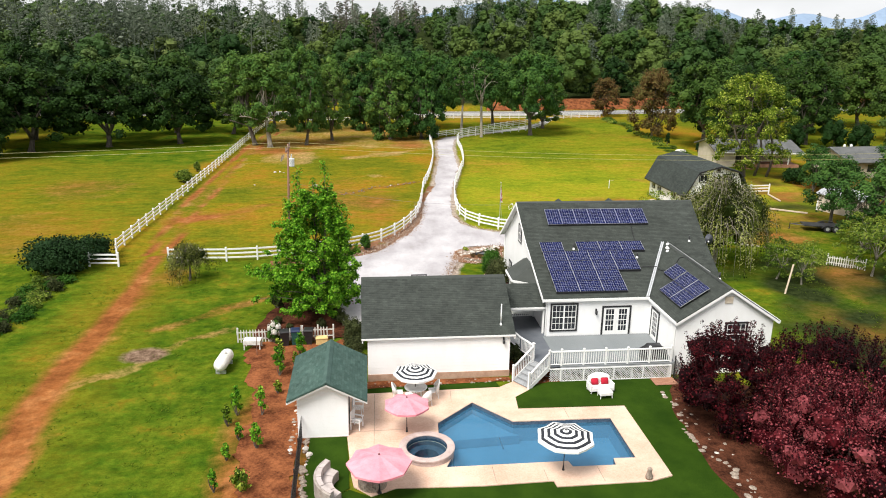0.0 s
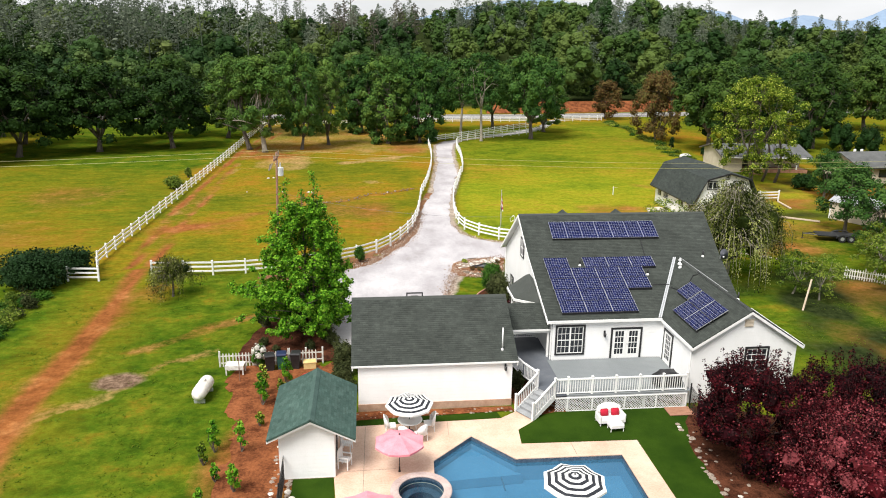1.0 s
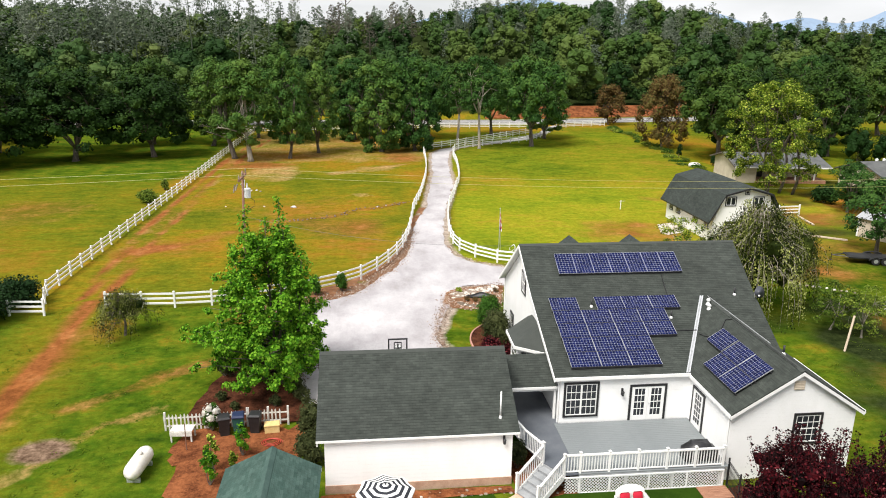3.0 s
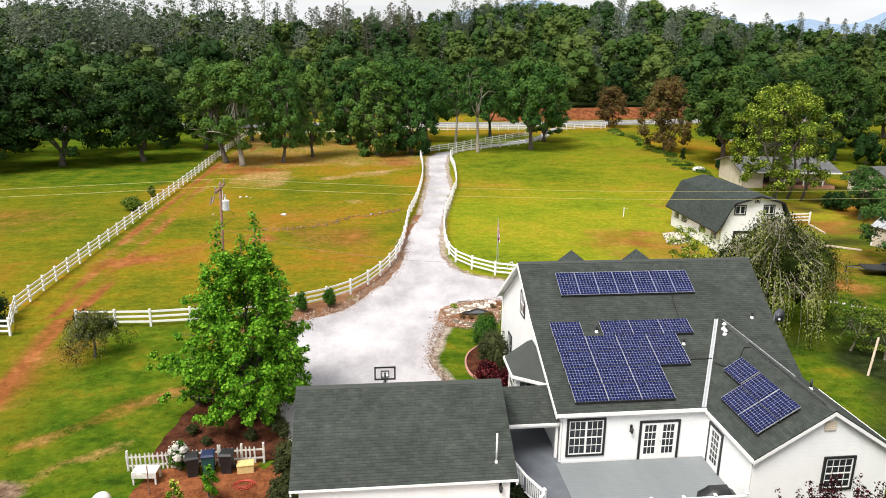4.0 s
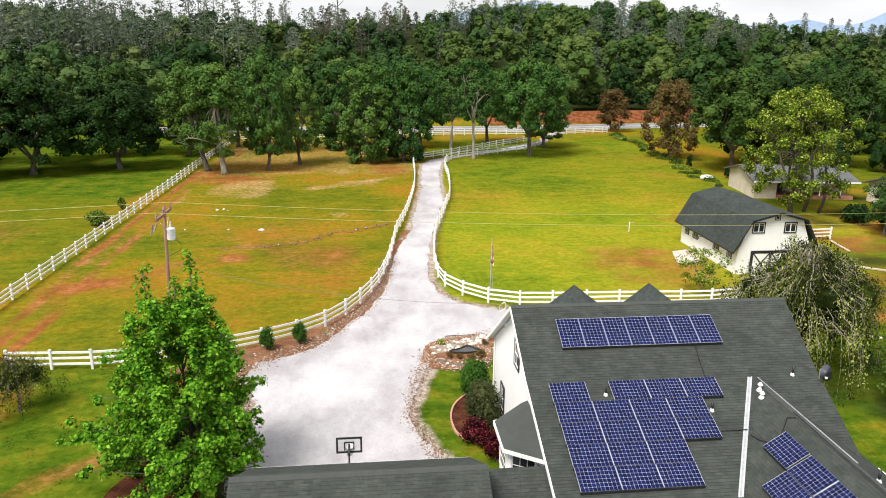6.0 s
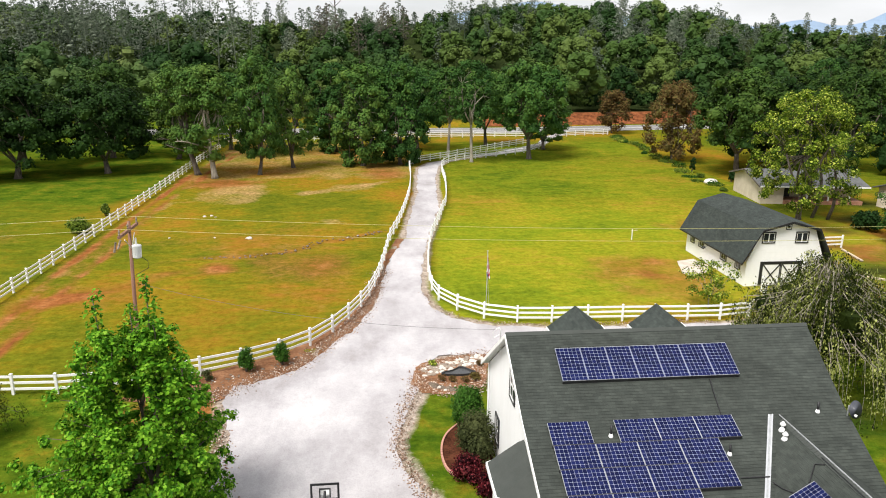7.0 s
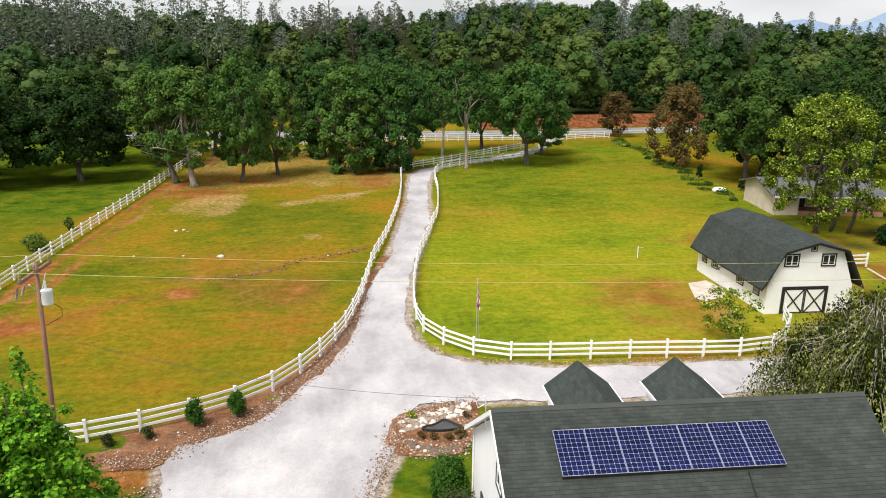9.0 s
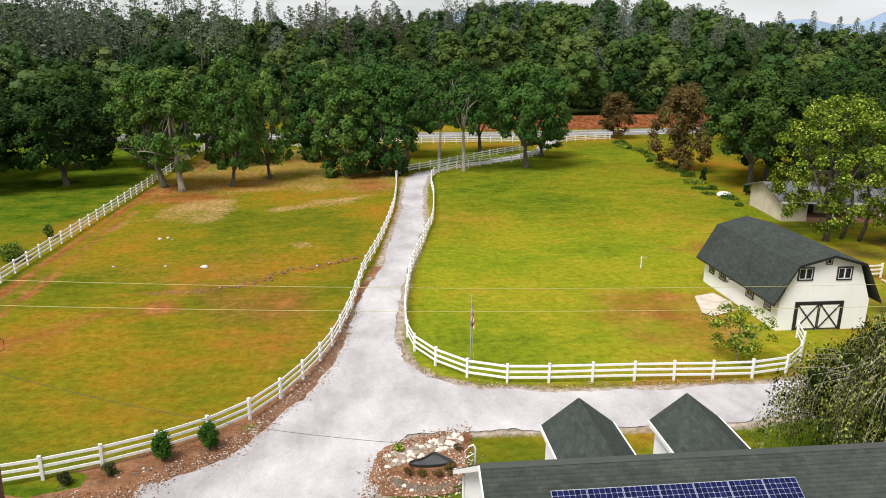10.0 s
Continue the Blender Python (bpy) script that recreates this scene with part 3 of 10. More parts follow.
def ground_kind(x, y):
    """How much bare red soil, straw and lush grass there is at a place."""
    warp0 = 4.0 * wobble(x, y, 0.06, 17.0)
    n1, n2 = wobble(x, y, 0.09, 2.0), wobble(x, y, 0.35, 4.0)
    track = line_dist(x, y, TRACK)
    soil = 0.0
    if y < 66:
        soil = max(soil, 0.85 * bump01(track, 1.7 - 0.008 * y), 0.3 * bump01(track, 3.0))
    else:
        soil = max(soil, 0.85 * bump01(abs(track - 0.95), 0.62) * (0.85 + 0.5 * n2), 0.30 * bump01(track, 1.9))
    soil = max(soil, 0.75 * bump01(math.hypot((x + 16.5 + 3 * n1) / 3.4, (y - 57.5) / 7.5), 1.0) * (0.75 + 0.8 * n2), 0.40 * bump01(line_dist(x, y + 1.2 * n2, RUN_OFF), 1.2), 0.40 * bump01(line_dist(x, y + 1.5 * n2, WASH), 1.1), 0.42 * bump01(line_dist(x, y, SWALE), 1.3), (0.62 + 0.5 * n2) * bump01(line_dist(x, y + 1.5 * n1, GRAVEL_WASH), 2.8))
    straw = 0.72 * bump01(abs(track - 1.0), 0.7) * (0.8 + 0.7 * n2) * ramp(74, 82, y)
    straw = max(straw, 0.46 * bump01(line_dist(x, y + 1.2 * n2, RUN_OFF), 0.9), 0.46 * bump01(line_dist(x, y + 1.5 * n2, WASH), 0.9))
    sx, sy = x + 5.0 * wobble(x, y, 0.16, 61.0) + 2.0 * wobble(x, y, 0.6, 63.0), y + 4.0 * wobble(x, y, 0.22, 65.0)
    # trodden earth under the oaks by the road
    straw = max(straw, 0.66 * bump01(math.hypot((sx + 11.5) / 8.5, (sy - 124) / 9.5), 1.0), 0.72 * bump01(math.hypot((sx - 4) / 7.0, (sy - 0.5 * x - 126) / 4.5), 1.0), 0.55 * bump01(math.hypot((sx - 2) / 4.0, (sy - 106) / 3.0), 1.0))
    soil = max(soil, 0.55 * bump01(math.hypot((sx + 14) / 9.0, (sy - 130) / 7.0), 1.0), 0.55 * bump01(math.hypot((x - 9) / 5.0, (y - 140) / 14.0), 1.0))
    soil = max(soil, (0.16 + 0.22 * n1) * ramp(14, 2, x + warp0) * ramp(64, 70, y) * ramp(122, 100, y))
    straw = max(straw, 0.45 * ramp(128, 138, y + 3 * n1) * ramp(182, 176, y) * ramp(-24, -20, x) * ramp(20, 12, x))
    soil = max(soil, (0.44 + 0.3 * n2) * bump01(math.hypot((x - 31) / 14.0, (y - 84) / 10.0), 1.0), 0.75 * bump01(math.hypot((x + 4) / 6.0, (y - 61.2) / 2.6), 1.0), 0.5 * bump01(math.hypot((x + 14) / 8.0, (y - 82) / 7.0), 1.0), 0.45 * bump01(math.hypot((x - 2) / 4.5, (y - 88) / 7.0), 1.0), 0.3 * bump01(math.hypot((x - 22) / 9.0, (y - 78) / 4.0), 1.0))
    soil = max(soil, 0.35 * bump01(math.hypot((x - 3) / 5.0, (y - 80) / 8.0), 1.0))
    # yard east of the house
    soil = max(soil, 0.5 * bump01(math.hypot((x - 48) / 11.0, (y - 76) / 11.0), 1.0), 0.6 * bump01(math.hypot((x - 44) / 4.0, (y - 70) / 4.0), 1.0), 0.45 * bump01(math.hypot((x - 34) / 6.0, (y - 80) / 8.0), 1.0), 0.5 * bump01(math.hypot((x - 36) / 5.0, (y - 44) / 8.0), 1.0))
    soil = max(soil, (0.40 + 0.35 * n2) * ramp(36, 42, x + warp0 * 0.5) * ramp(62, 68, y) * ramp(112, 100, y), (0.20 + 0.35 * n1) * ramp(33, 40, x) * ramp(62, 56, y))
    # garden bed by the picket fence
    if -8.5 < x < -1.8 and 24 < y < 47:
        soil = max(soil, (0.62 + 0.5 * n2) * max(0.0, min(1.0, (x + 7.6) / 2.2)) * min(1.0, (47 - y) / 1.5))
    lush = 0.0
    warp = 2.5 * wobble(x, y, 0.16, 12.0) + 5.0 * wobble(x, y, 0.05, 14.0)
    near = ramp(68 + warp * 0.3, 62 + warp * 0.3, y)
    lush = max(lush, near * (0.95 - 0.55 * bump01(track, 5.5)))
    # west meadow: darker green towards the oaks, partly painted for their shade
    lush = max(lush, (0.35 + 0.5 * ramp(104, 120, y + 0.4 * x + 10 + warp)) * ramp(-21.5, -26 + warp, x) * ramp(40, 70, y + warp))
    lush = max(lush, 0.9 * ramp(22 + warp, 30 + warp, x) * ramp(76, 66, y + warp))
    lush = max(lush, 0.42 * bump01(math.hypot((x - 24 + warp) / 12.0, (y - 80 - warp) / 8.0), 1.0))
    lush = max(lush, 0.30 * bump01(math.hypot((x + 6 + warp) / 9.0, (y - 76 - warp) / 9.0), 1.0))
    fresh = 0.85 * ramp(8, 13, x - 0.09 * (y - 75)) * ramp(70, 78, y + 0.5 * warp) * ramp(182, 175, y) - 0.25 * n1
    fresh *= 1 - 0.55 * ramp(92, 126, y + warp)
    lush = max(lush, 0.6 * ramp(92, 126, y + warp) * ramp(8, 13, x - 0.09 * (y - 75)) * ramp(182, 175, y) * (x < 62))
    return max(0.0, fresh) * (x < 62), soil + 0.25 * n1 * (soil > 0.05), straw + 0.2 * n2 * (straw > 0.05), lush + 0.15 * n1


xs = np.concatenate([-np.geomspace(4400, 66, 22), np.arange(-62, 74, 0.8), np.geomspace(78, 4400, 22)])
ys = np.concatenate([-np.geomspace(4400, 30, 14), np.arange(-20, 14, 6.0), np.arange(16, 152, 0.8), np.arange(152, 236, 2.0), np.geomspace(240, 4800, 26)])
nx, ny = len(xs), len(ys)
g_v, g_soil, g_straw, g_lush, g_fresh, g_grit, g_litter_shade = [], [], [], [], [], [], []
for yy in ys:
    for xx in xs:
        x, y = float(xx), float(yy)
        z = far_z(x, y)
        if -62 < x < 74 and 14 < y < 236:
            fr, so, st, lu = ground_kind(x, y)
            z += 0.05 * wobble(x, y, 0.22, 8.0) - 0.07 * min(1, max(0, so)) * (y > 60 or x < -10)
            if -6 < x < 56 and 45 < y < 192 and inside(x, y, drive_left + drive_right):
                z = min(z, -0.025)
            if inside(x, y, [(3.9, 28.7), (14.3, 28.7), (14.3, 34.1), (8.8, 34.2), (6.6, 36.4), (3.6, 33.6)]) or math.hypot(x - 3.55, y - 31.1) < 1.6:
                z = -2.4
        else:
            fr, so, st, lu = 0.0, 0.0, 0.0, 0.5
        g_v.append((x, y, z))
        g_fresh.append(fr)
        g_grit.append(ramp(1.3, 0.0, line_dist(x, y, DRIVE_RIM)) if -6 < x < 48 and 44 < y < 160 else 0.0)
        # forest floor past the road; elsewhere this darkens grass in place of shade
        g_litter_shade.append(max(ramp(209, 216, y - max(0.0, 0.16 * (x - 40))), 0.3 * ramp(-24, -30, x + warp_of(x, y)) * ramp(118, 136, y + 0.5 * x + 22) * (y < 190), 0.78 * ramp(25, 31, x + warp_of(x, y)) * ramp(66, 58, y + warp_of(y, x)) * (0.68 + 0.8 * wobble(x, y, 0.3, 51.0)), 0.55 * ramp(44, 52, x + warp_of(x, y)) * ramp(120, 112, y) * ramp(60, 66, y) * (0.7 + 0.8 * wobble(x, y, 0.2, 53.0))) if -400 < x < 500 and 18 < y < 700 else 0.0)
        g_soil.append(max(0, so)), g_straw.append(max(0, st)), g_lush.append(min(1.0, max(0, lu)))
g_f = [(j * nx + i, j * nx + i + 1, (j + 1) * nx + i + 1, (j + 1) * nx + i) for j in range(ny - 1) for i in range(nx - 1)]
g_me = bpy.data.meshes.new("ground")
g_me.from_pydata(g_v, [], g_f)
g_ash = [max(0.0, 1.25 - math.hypot((x + 13.4) / 1.9, (y - 43.8) / 1.35)) if -17 < x < -10 and 40 < y < 48 else 0.0 for x, y, z in g_v]
for attr, values in (("soil", g_soil), ("straw", g_straw), ("lush", g_lush), ("ash", g_ash), ("fresh", g_fresh), ("grit", g_grit), ("litter_shade", g_litter_shade)):
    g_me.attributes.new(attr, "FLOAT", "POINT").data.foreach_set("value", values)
g_me.polygons.foreach_set("use_smooth", [True] * len(g_me.polygons))
g_me.update()


def ground_mat():
    m, n, l, b = node_mat("meadow_ground")
    geo = n.new("ShaderNodeNewGeometry").outputs["Position"]

    def attr(name):
        a = n.new("ShaderNodeAttribute")
        a.attribute_name = name
        return a.outputs["Fac"]

    broad = noise_node(n, l, 0.048, 5.0, 0.60, vec=geo)
    mid = noise_node(n, l, 0.33, 6.0, 0.7, vec=geo)
    mown = noise_node(n, l, 0.6, 5.0, 0.75, vec=geo, stretch=(0.62, 1.0, 1.0))
    tuft = noise_node(n, l, 1.7, 8.0, 0.8, vec=geo)
    blade = noise_node(n, l, 16.0, 3.0, 0.7, vec=geo)
    dry = ramp_node(n, l, mix_node(n, l, broad, mown, 0.34), [(0.36, (0.062, 0.086, 0.007)), (0.45, (0.118, 0.123, 0.009)), (0.52, (0.176, 0.135, 0.010)), (0.59, (0.238, 0.126, 0.014)), (0.67, (0.308, 0.126, 0.028))])
    fresh = ramp_node(n, l, mix_node(n, l, broad, mown, 0.38), [(0.36, (0.084, 0.122, 0.009)), (0.45, (0.152, 0.186, 0.011)), (0.54, (0.220, 0.212, 0.014)), (0.62, (0.292, 0.194, 0.024)), (0.70, (0.355, 0.168, 0.040))])
    green = ramp_node(n, l, mix_node(n, l, mid, mown, 0.4), [(0.34, (0.017, 0.042, 0.005)), (0.45, (0.049, 0.090, 0.006)), (0.55, (0.094, 0.124, 0.009)), (0.64, (0.164, 0.124, 0.011)), (0.72, (0.249, 0.113, 0.020))])
    soil = ramp_node(n, l, mid, [(0.3, (0.115, 0.040, 0.013)), (0.52, (0.235, 0.085, 0.026)), (0.72, (0.355, 0.158, 0.056))])
    straw = ramp_node(n, l, tuft, [(0.3, (0.20, 0.110, 0.040)), (0.7, (0.46, 0.30, 0.13))])

    def keyed(name, low, high, amount):
        """An area's edge, broken up by the tufts."""
        add = n.new("ShaderNodeMath")
        add.operation = "ADD"
        sc = n.new("ShaderNodeMath")
        sc.operation, sc.inputs[1].default_value = "MULTIPLY_ADD", amount
        sc.inputs[2].default_value = -amount / 2
        l.new(mix_node(n, l, mid, tuft, 0.5), sc.inputs[0])
        l.new(attr(name), add.inputs[0])
        l.new(sc.outputs["Value"], add.inputs[1])
        mr = n.new("ShaderNodeMapRange")
        mr.inputs["From Min"].default_value, mr.inputs["From Max"].default_value = low, high
        l.new(add.outputs["Value"], mr.inputs["Value"])
        return mr.outputs["Result"]

    col = mix_node(n, l, dry, green, keyed("lush", 0.15, 0.75, 0.9))
    col = mix_node(n, l, col, fresh, keyed("fresh", 0.15, 0.75, 0.9))
    col = mix_node(n, l, col, straw, keyed("straw", 0.3, 0.8, 1.2))
    col = mix_node(n, l, col, soil, keyed("soil", 0.28, 0.72, 1.0))
    # dark forest floor, and shade painted on the west meadow and east lawn
    col = mix_node(n, l, col, ramp_node(n, l, tuft, [(0.3, (0.010, 0.018, 0.006)), (0.7, (0.034, 0.044, 0.014))]), keyed("litter_shade", 0.3, 0.7, 0.5))
    col = mix_node(n, l, col, ramp_node(n, l, tuft, [(0.3, (0.20, 0.15, 0.11)), (0.7, (0.42, 0.36, 0.31))]), keyed("grit", 0.38, 0.75, 0.9))
    col = mix_node(n, l, col, ramp_node(n, l, tuft, [(0.35, (0.075, 0.042, 0.024)), (0.65, (0.24, 0.165, 0.115))]), keyed("ash", 0.3, 0.6, 0.9))
    col = mix_node(n, l, col, ramp_node(n, l, tuft, [(0.34, grey(0.58)), (0.66, grey(1.37))]), 0.8, "MULTIPLY")
    col = mix_node(n, l, col, ramp_node(n, l, blade, [(0.25, grey(0.72)), (0.75, grey(1.28))]), 0.7, "MULTIPLY")
    swath = noise_node(n, l, 0.9, 6.0, 0.72, vec=geo, stretch=(0.32, 1.5, 1.0))
    col = mix_node(n, l, col, ramp_node(n, l, swath, [(0.34, grey(0.76)), (0.5, grey(1.03)), (0.68, grey(1.22))]), 0.36, "MULTIPLY")
    l.new(col, b.inputs["Base Color"])
    b.inputs["Roughness"].default_value = 0.95
    b.inputs["Specular IOR Level"].default_value = 0.0
    bp = n.new("ShaderNodeBump")
    bp.inputs["Strength"].default_value, bp.inputs["Distance"].default_value = 0.6, 0.12
    l.new(mix_node(n, l, tuft, blade, 0.4), bp.inputs["Height"])
    l.new(bp.outputs["Normal"], b.inputs["Normal"])
    return m


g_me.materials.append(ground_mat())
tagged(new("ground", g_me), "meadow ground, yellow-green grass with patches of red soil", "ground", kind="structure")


# gravel drive and yard
def gravel_mat():
    m, n, l, b = node_mat("pale_crushed_gravel")
    geo = n.new("ShaderNodeNewGeometry").outputs["Position"]
    broad = noise_node(n, l, 0.13, 3.0, 0.5, vec=geo)
    rut = noise_node(n, l, 0.42, 5.0, 0.68, vec=geo, stretch=(1.0, 0.45, 1.0))
    mid = noise_node(n, l, 2.6, 6.0, 0.75, vec=geo)
    grit = noise_node(n, l, 17.0, 4.0, 0.8, vec=geo)
    col = ramp_node(n, l, mix_node(n, l, broad, rut, 0.5), [(0.34, (0.290, 0.268, 0.268)), (0.43, (0.350, 0.331, 0.340)), (0.50, (0.410, 0.391, 0.404)), (0.58, (0.475, 0.455, 0.465)), (0.68, (0.590, 0.563, 0.565))])
    col = mix_node(n, l, col, ramp_node(n, l, mid, [(0.3, grey(0.90)), (0.7, grey(1.06))]), 0.8, "MULTIPLY")
    col = mix_node(n, l, col, ramp_node(n, l, grit, [(0.28, grey(0.70)), (0.5, grey(0.98)), (0.72, grey(1.14))]), 0.8, "MULTIPLY")
    l.new(col, b.inputs["Base Color"])
    b.inputs["Roughness"].default_value = 0.9
    b.inputs["Specular IOR Level"].default_value = 0.1
    bp = n.new("ShaderNodeBump")
    bp.inputs["Strength"].default_value, bp.inputs["Distance"].default_value = 0.5, 0.03
    l.new(grit, bp.inputs["Height"])
    l.new(bp.outputs["Normal"], b.inputs["Normal"])
    return m


M_GRAVEL = gravel_mat()
part("driveway", sheet(drive_left + drive_right, 0.035, rag=0.28, cell=0.35), M_GRAVEL, label="pale crushed-gravel driveway and turning yard", kind="structure")["category"] = "driveway"

# the public road behind the fence
road = Shape()
for i in range(-24, 40):
    x0, x1 = i * 12.0, (i + 1) * 12.0

    def ry(x):
        return 191.0 + 0.16 * (x - 40) if x > 40 else 191.0 - 0.02 * (40 - x)
    road.slab((x0, ry(x0) + 3.5, 0.06), (x1, ry(x1) + 3.5, 0.06), (x1, ry(x1) + 15.0, 0.06), (x0, ry(x0) + 15.0, 0.06), 0.05)
part("road", road, M_ASPHALT, label="worn grey asphalt country road", kind="structure")["category"] = "road"
road_line = Shape()
for i in range(-24, 40):
    x0, x1 = i * 12.0, (i + 1) * 12.0
    for off, wd in ((4.1, 0.14), (9.15, 0.3), (14.3, 0.14)):
        road_line.slab((x0, ry(x0) + off, 0.068), (x1, ry(x1) + off, 0.068), (x1, ry(x1) + off + wd, 0.068), (x0, ry(x0) + off + wd, 0.068), 0.004)
part("road_marking", road_line, M_WHITE, label="painted lines on the road", kind="structure")["category"] = "road marking"
bank = Shape()
for i in range(3, 40):
    x0, x1 = i * 12.0, (i + 1) * 12.0
    bank.slab((x0, ry(x0) + 18.0, 0.05), (x1, ry(x1) + 18.0, 0.05), (x1, ry(x1) + 23.6, 2.85), (x0, ry(x0) + 23.6, 2.85), 0.3)
part("road_bank", bank, M_SOILBED, label="cut bank of bare red earth along the road", kind="structure")["category"] = "bank"

# distant hills
def hills(name, y, height, seed, colour):
    s = Shape()
    top, low = [], []
    for i in range(-60, 61):
        x = i * 60.0
        h = height * (0.55 + 0.5 * wobble(x, 0, 0.0007, seed) + 0.25 * wobble(x, 0, 0.003, seed + 2)) * (0.4 + 0.6 / (1 + math.exp(-(x - 800) / 300)))
        top.append((x, y + 400, max(5.0, h)))
        low.append((x, y, -3.0))
    s.loft([low, top, [(p[0], p[1] + 300, -3.0) for p in top]], False, False, closed=False)
    # the blue-grey of distant haze is put into the base colour
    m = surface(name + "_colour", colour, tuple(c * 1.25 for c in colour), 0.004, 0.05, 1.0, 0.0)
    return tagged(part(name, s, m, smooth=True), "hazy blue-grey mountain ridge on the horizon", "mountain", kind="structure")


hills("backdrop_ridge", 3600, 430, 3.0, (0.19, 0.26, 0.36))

# ---- fences ----
def fence_line(name, line, label, height=1.28, step=2.45, group="white rail fences"):
    """Three-rail vinyl fence: square capped posts and three boards between each pair."""
    pts = smooth_line(line, 0.25)
    f = thing(name, label, "fence", (*pts[0], 0), group=group)
    inv = f.matrix_basis.inverted()
    acc, last, posts = 0.0, pts[0], [pts[0]]
    for p in pts[1:]:
        acc += math.hypot(p[0] - last[0], p[1] - last[1])
        last = p
        if acc >= step:
            posts.append(p)
            acc = 0.0
    if math.hypot(posts[-1][0] - pts[-1][0], posts[-1][1] - pts[-1][1]) > 0.8:
        posts.append(pts[-1])
    w = 0.068
    ps = Shape()
    ps.box(-w, -w, -0.1, w, w, height)
    ps.loft([[(sx * (w + 0.014), sy * (w + 0.014), height) for sx, sy in ((-1, -1), (1, -1), (1, 1), (-1, 1))], [(sx * (w + 0.014), sy * (w + 0.014), height + 0.02) for sx, sy in ((-1, -1), (1, -1), (1, 1), (-1, 1))], [(sx * 0.01, sy * 0.01, height + 0.07) for sx, sy in ((-1, -1), (1, -1), (1, 1), (-1, 1))]])
    post_me = fix_normals(ps.mesh("post"))
    post_me.materials.append(M_VINYL)
    rail_me = {}
    for i, p in enumerate(posts):
        q = posts[min(i + 1, len(posts) - 1)]
        o = posts[max(i - 1, 0)]
        turn = math.degrees(math.atan2(q[1] - o[1], q[0] - o[0]))
        ob = part("post", post_me, M_VINYL, f)
        ob.matrix_basis = inv @ pose(p[0], p[1], 0, random.uniform(-1.0, 1.0), random.uniform(-1.0, 1.0), turn)
        if i + 1 < len(posts):
            long = math.hypot(q[0] - p[0], q[1] - p[1])
            key = round(long, 1)
            if key not in rail_me:
                r = Shape()
                r.box(0.0, -0.022, -0.072, key, 0.022, 0.072, bevel=0.006)
                rail_me[key] = fix_normals(r.mesh("rail"))
                rail_me[key].materials.append(M_VINYL)
            a = math.degrees(math.atan2(q[1] - p[1], q[0] - p[0]))
            for z in (0.36, 0.74, 1.12):
                ob = part("rail", rail_me[key], M_VINYL, f)
                ob.matrix_basis = inv @ pose(p[0], p[1], z, 0, random.uniform(-0.3, 0.3), a) @ Matrix.Diagonal((long / key, 1, 1, 1))
    return f


fence_line("rail_fence", FENCE_W, "white vinyl three-rail fence along the dirt track")
fence_line("rail_fence", [(-23.4, 62.9), (-20.9, 62.75)], "short white vinyl three-rail fence end beside a dark bush")
fence_line("rail_fence", DRIVE_W, "white vinyl three-rail fence curving along the gravel drive")
fence_line("rail_fence", DRIVE_E, "white vinyl three-rail fence round the green paddock")
fence_line("rail_fence", [(-22.4, 178.0), (-12, 180.5), (0, 182.5), (15, 185.0), (30, 186.5), (44, 187.0)], "white vinyl three-rail fence along the road, behind oaks")
fence_line("rail_fence", [(49.5, 184.0), (52, 187.0), (58.0, 189.5), (64.0, 191.0)], "white vinyl three-rail fence at the drive's road entrance")
fence_line("rail_fence", [(47.2, 90.1), (49.9, 90.4), (52.6, 90.6), (55.3, 90.8)], "short white vinyl three-rail fence beside the barn")

fence_line("rail_fence", [(37.2, 74.3), (38.5, 76.0), (39.3, 78.0)], "short white vinyl fence from paddock corner to barn", step=1.9)

# ---- the white house ----
RX0, RX1 = 12.05, 25.72
EAVE_S, BREAK, RIDGE, EAVE_N = (42.42, 3.578), (48.2, 5.86), (51.95, 7.85), (57.8, 3.93)
EAST_EAVE, EAST_BREAK = 24.45, 25.28  # the east rake is set askew to fit the camera's view


def on_slope(a, b, p):
    """Height of a slope through the section points a and b at p."""
    return a[1] + (b[1] - a[1]) * (p - a[0]) / (b[0] - a[0])


house = thing("house", "white-sided ranch house with charcoal shingle roof and solar panels", "house", (RX0, 42.37, 0))
H_INV = house.matrix_basis.inverted()


def house_part(name, shape, mat, label="", parent=None, smooth=False):
    ob = part(name, shape, mat, parent or house, label, smooth=smooth)
    if parent is None:
        ob.matrix_basis = H_INV
    return ob


def edge_board(a, b, w=0.03, h=0.2):
    """A fascia or rake board whose top edge runs from a to b."""
    a, b = Vector(a), Vector(b)
    d = (b - a).normalized()
    side = d.cross(Vector((0, 0, 1))).normalized() * w
    s = Shape()
    s.loft([[p - side, p + side, p + side - Vector((0, 0, h)), p - side - Vector((0, 0, h))] for p in (a, b)])
    return s


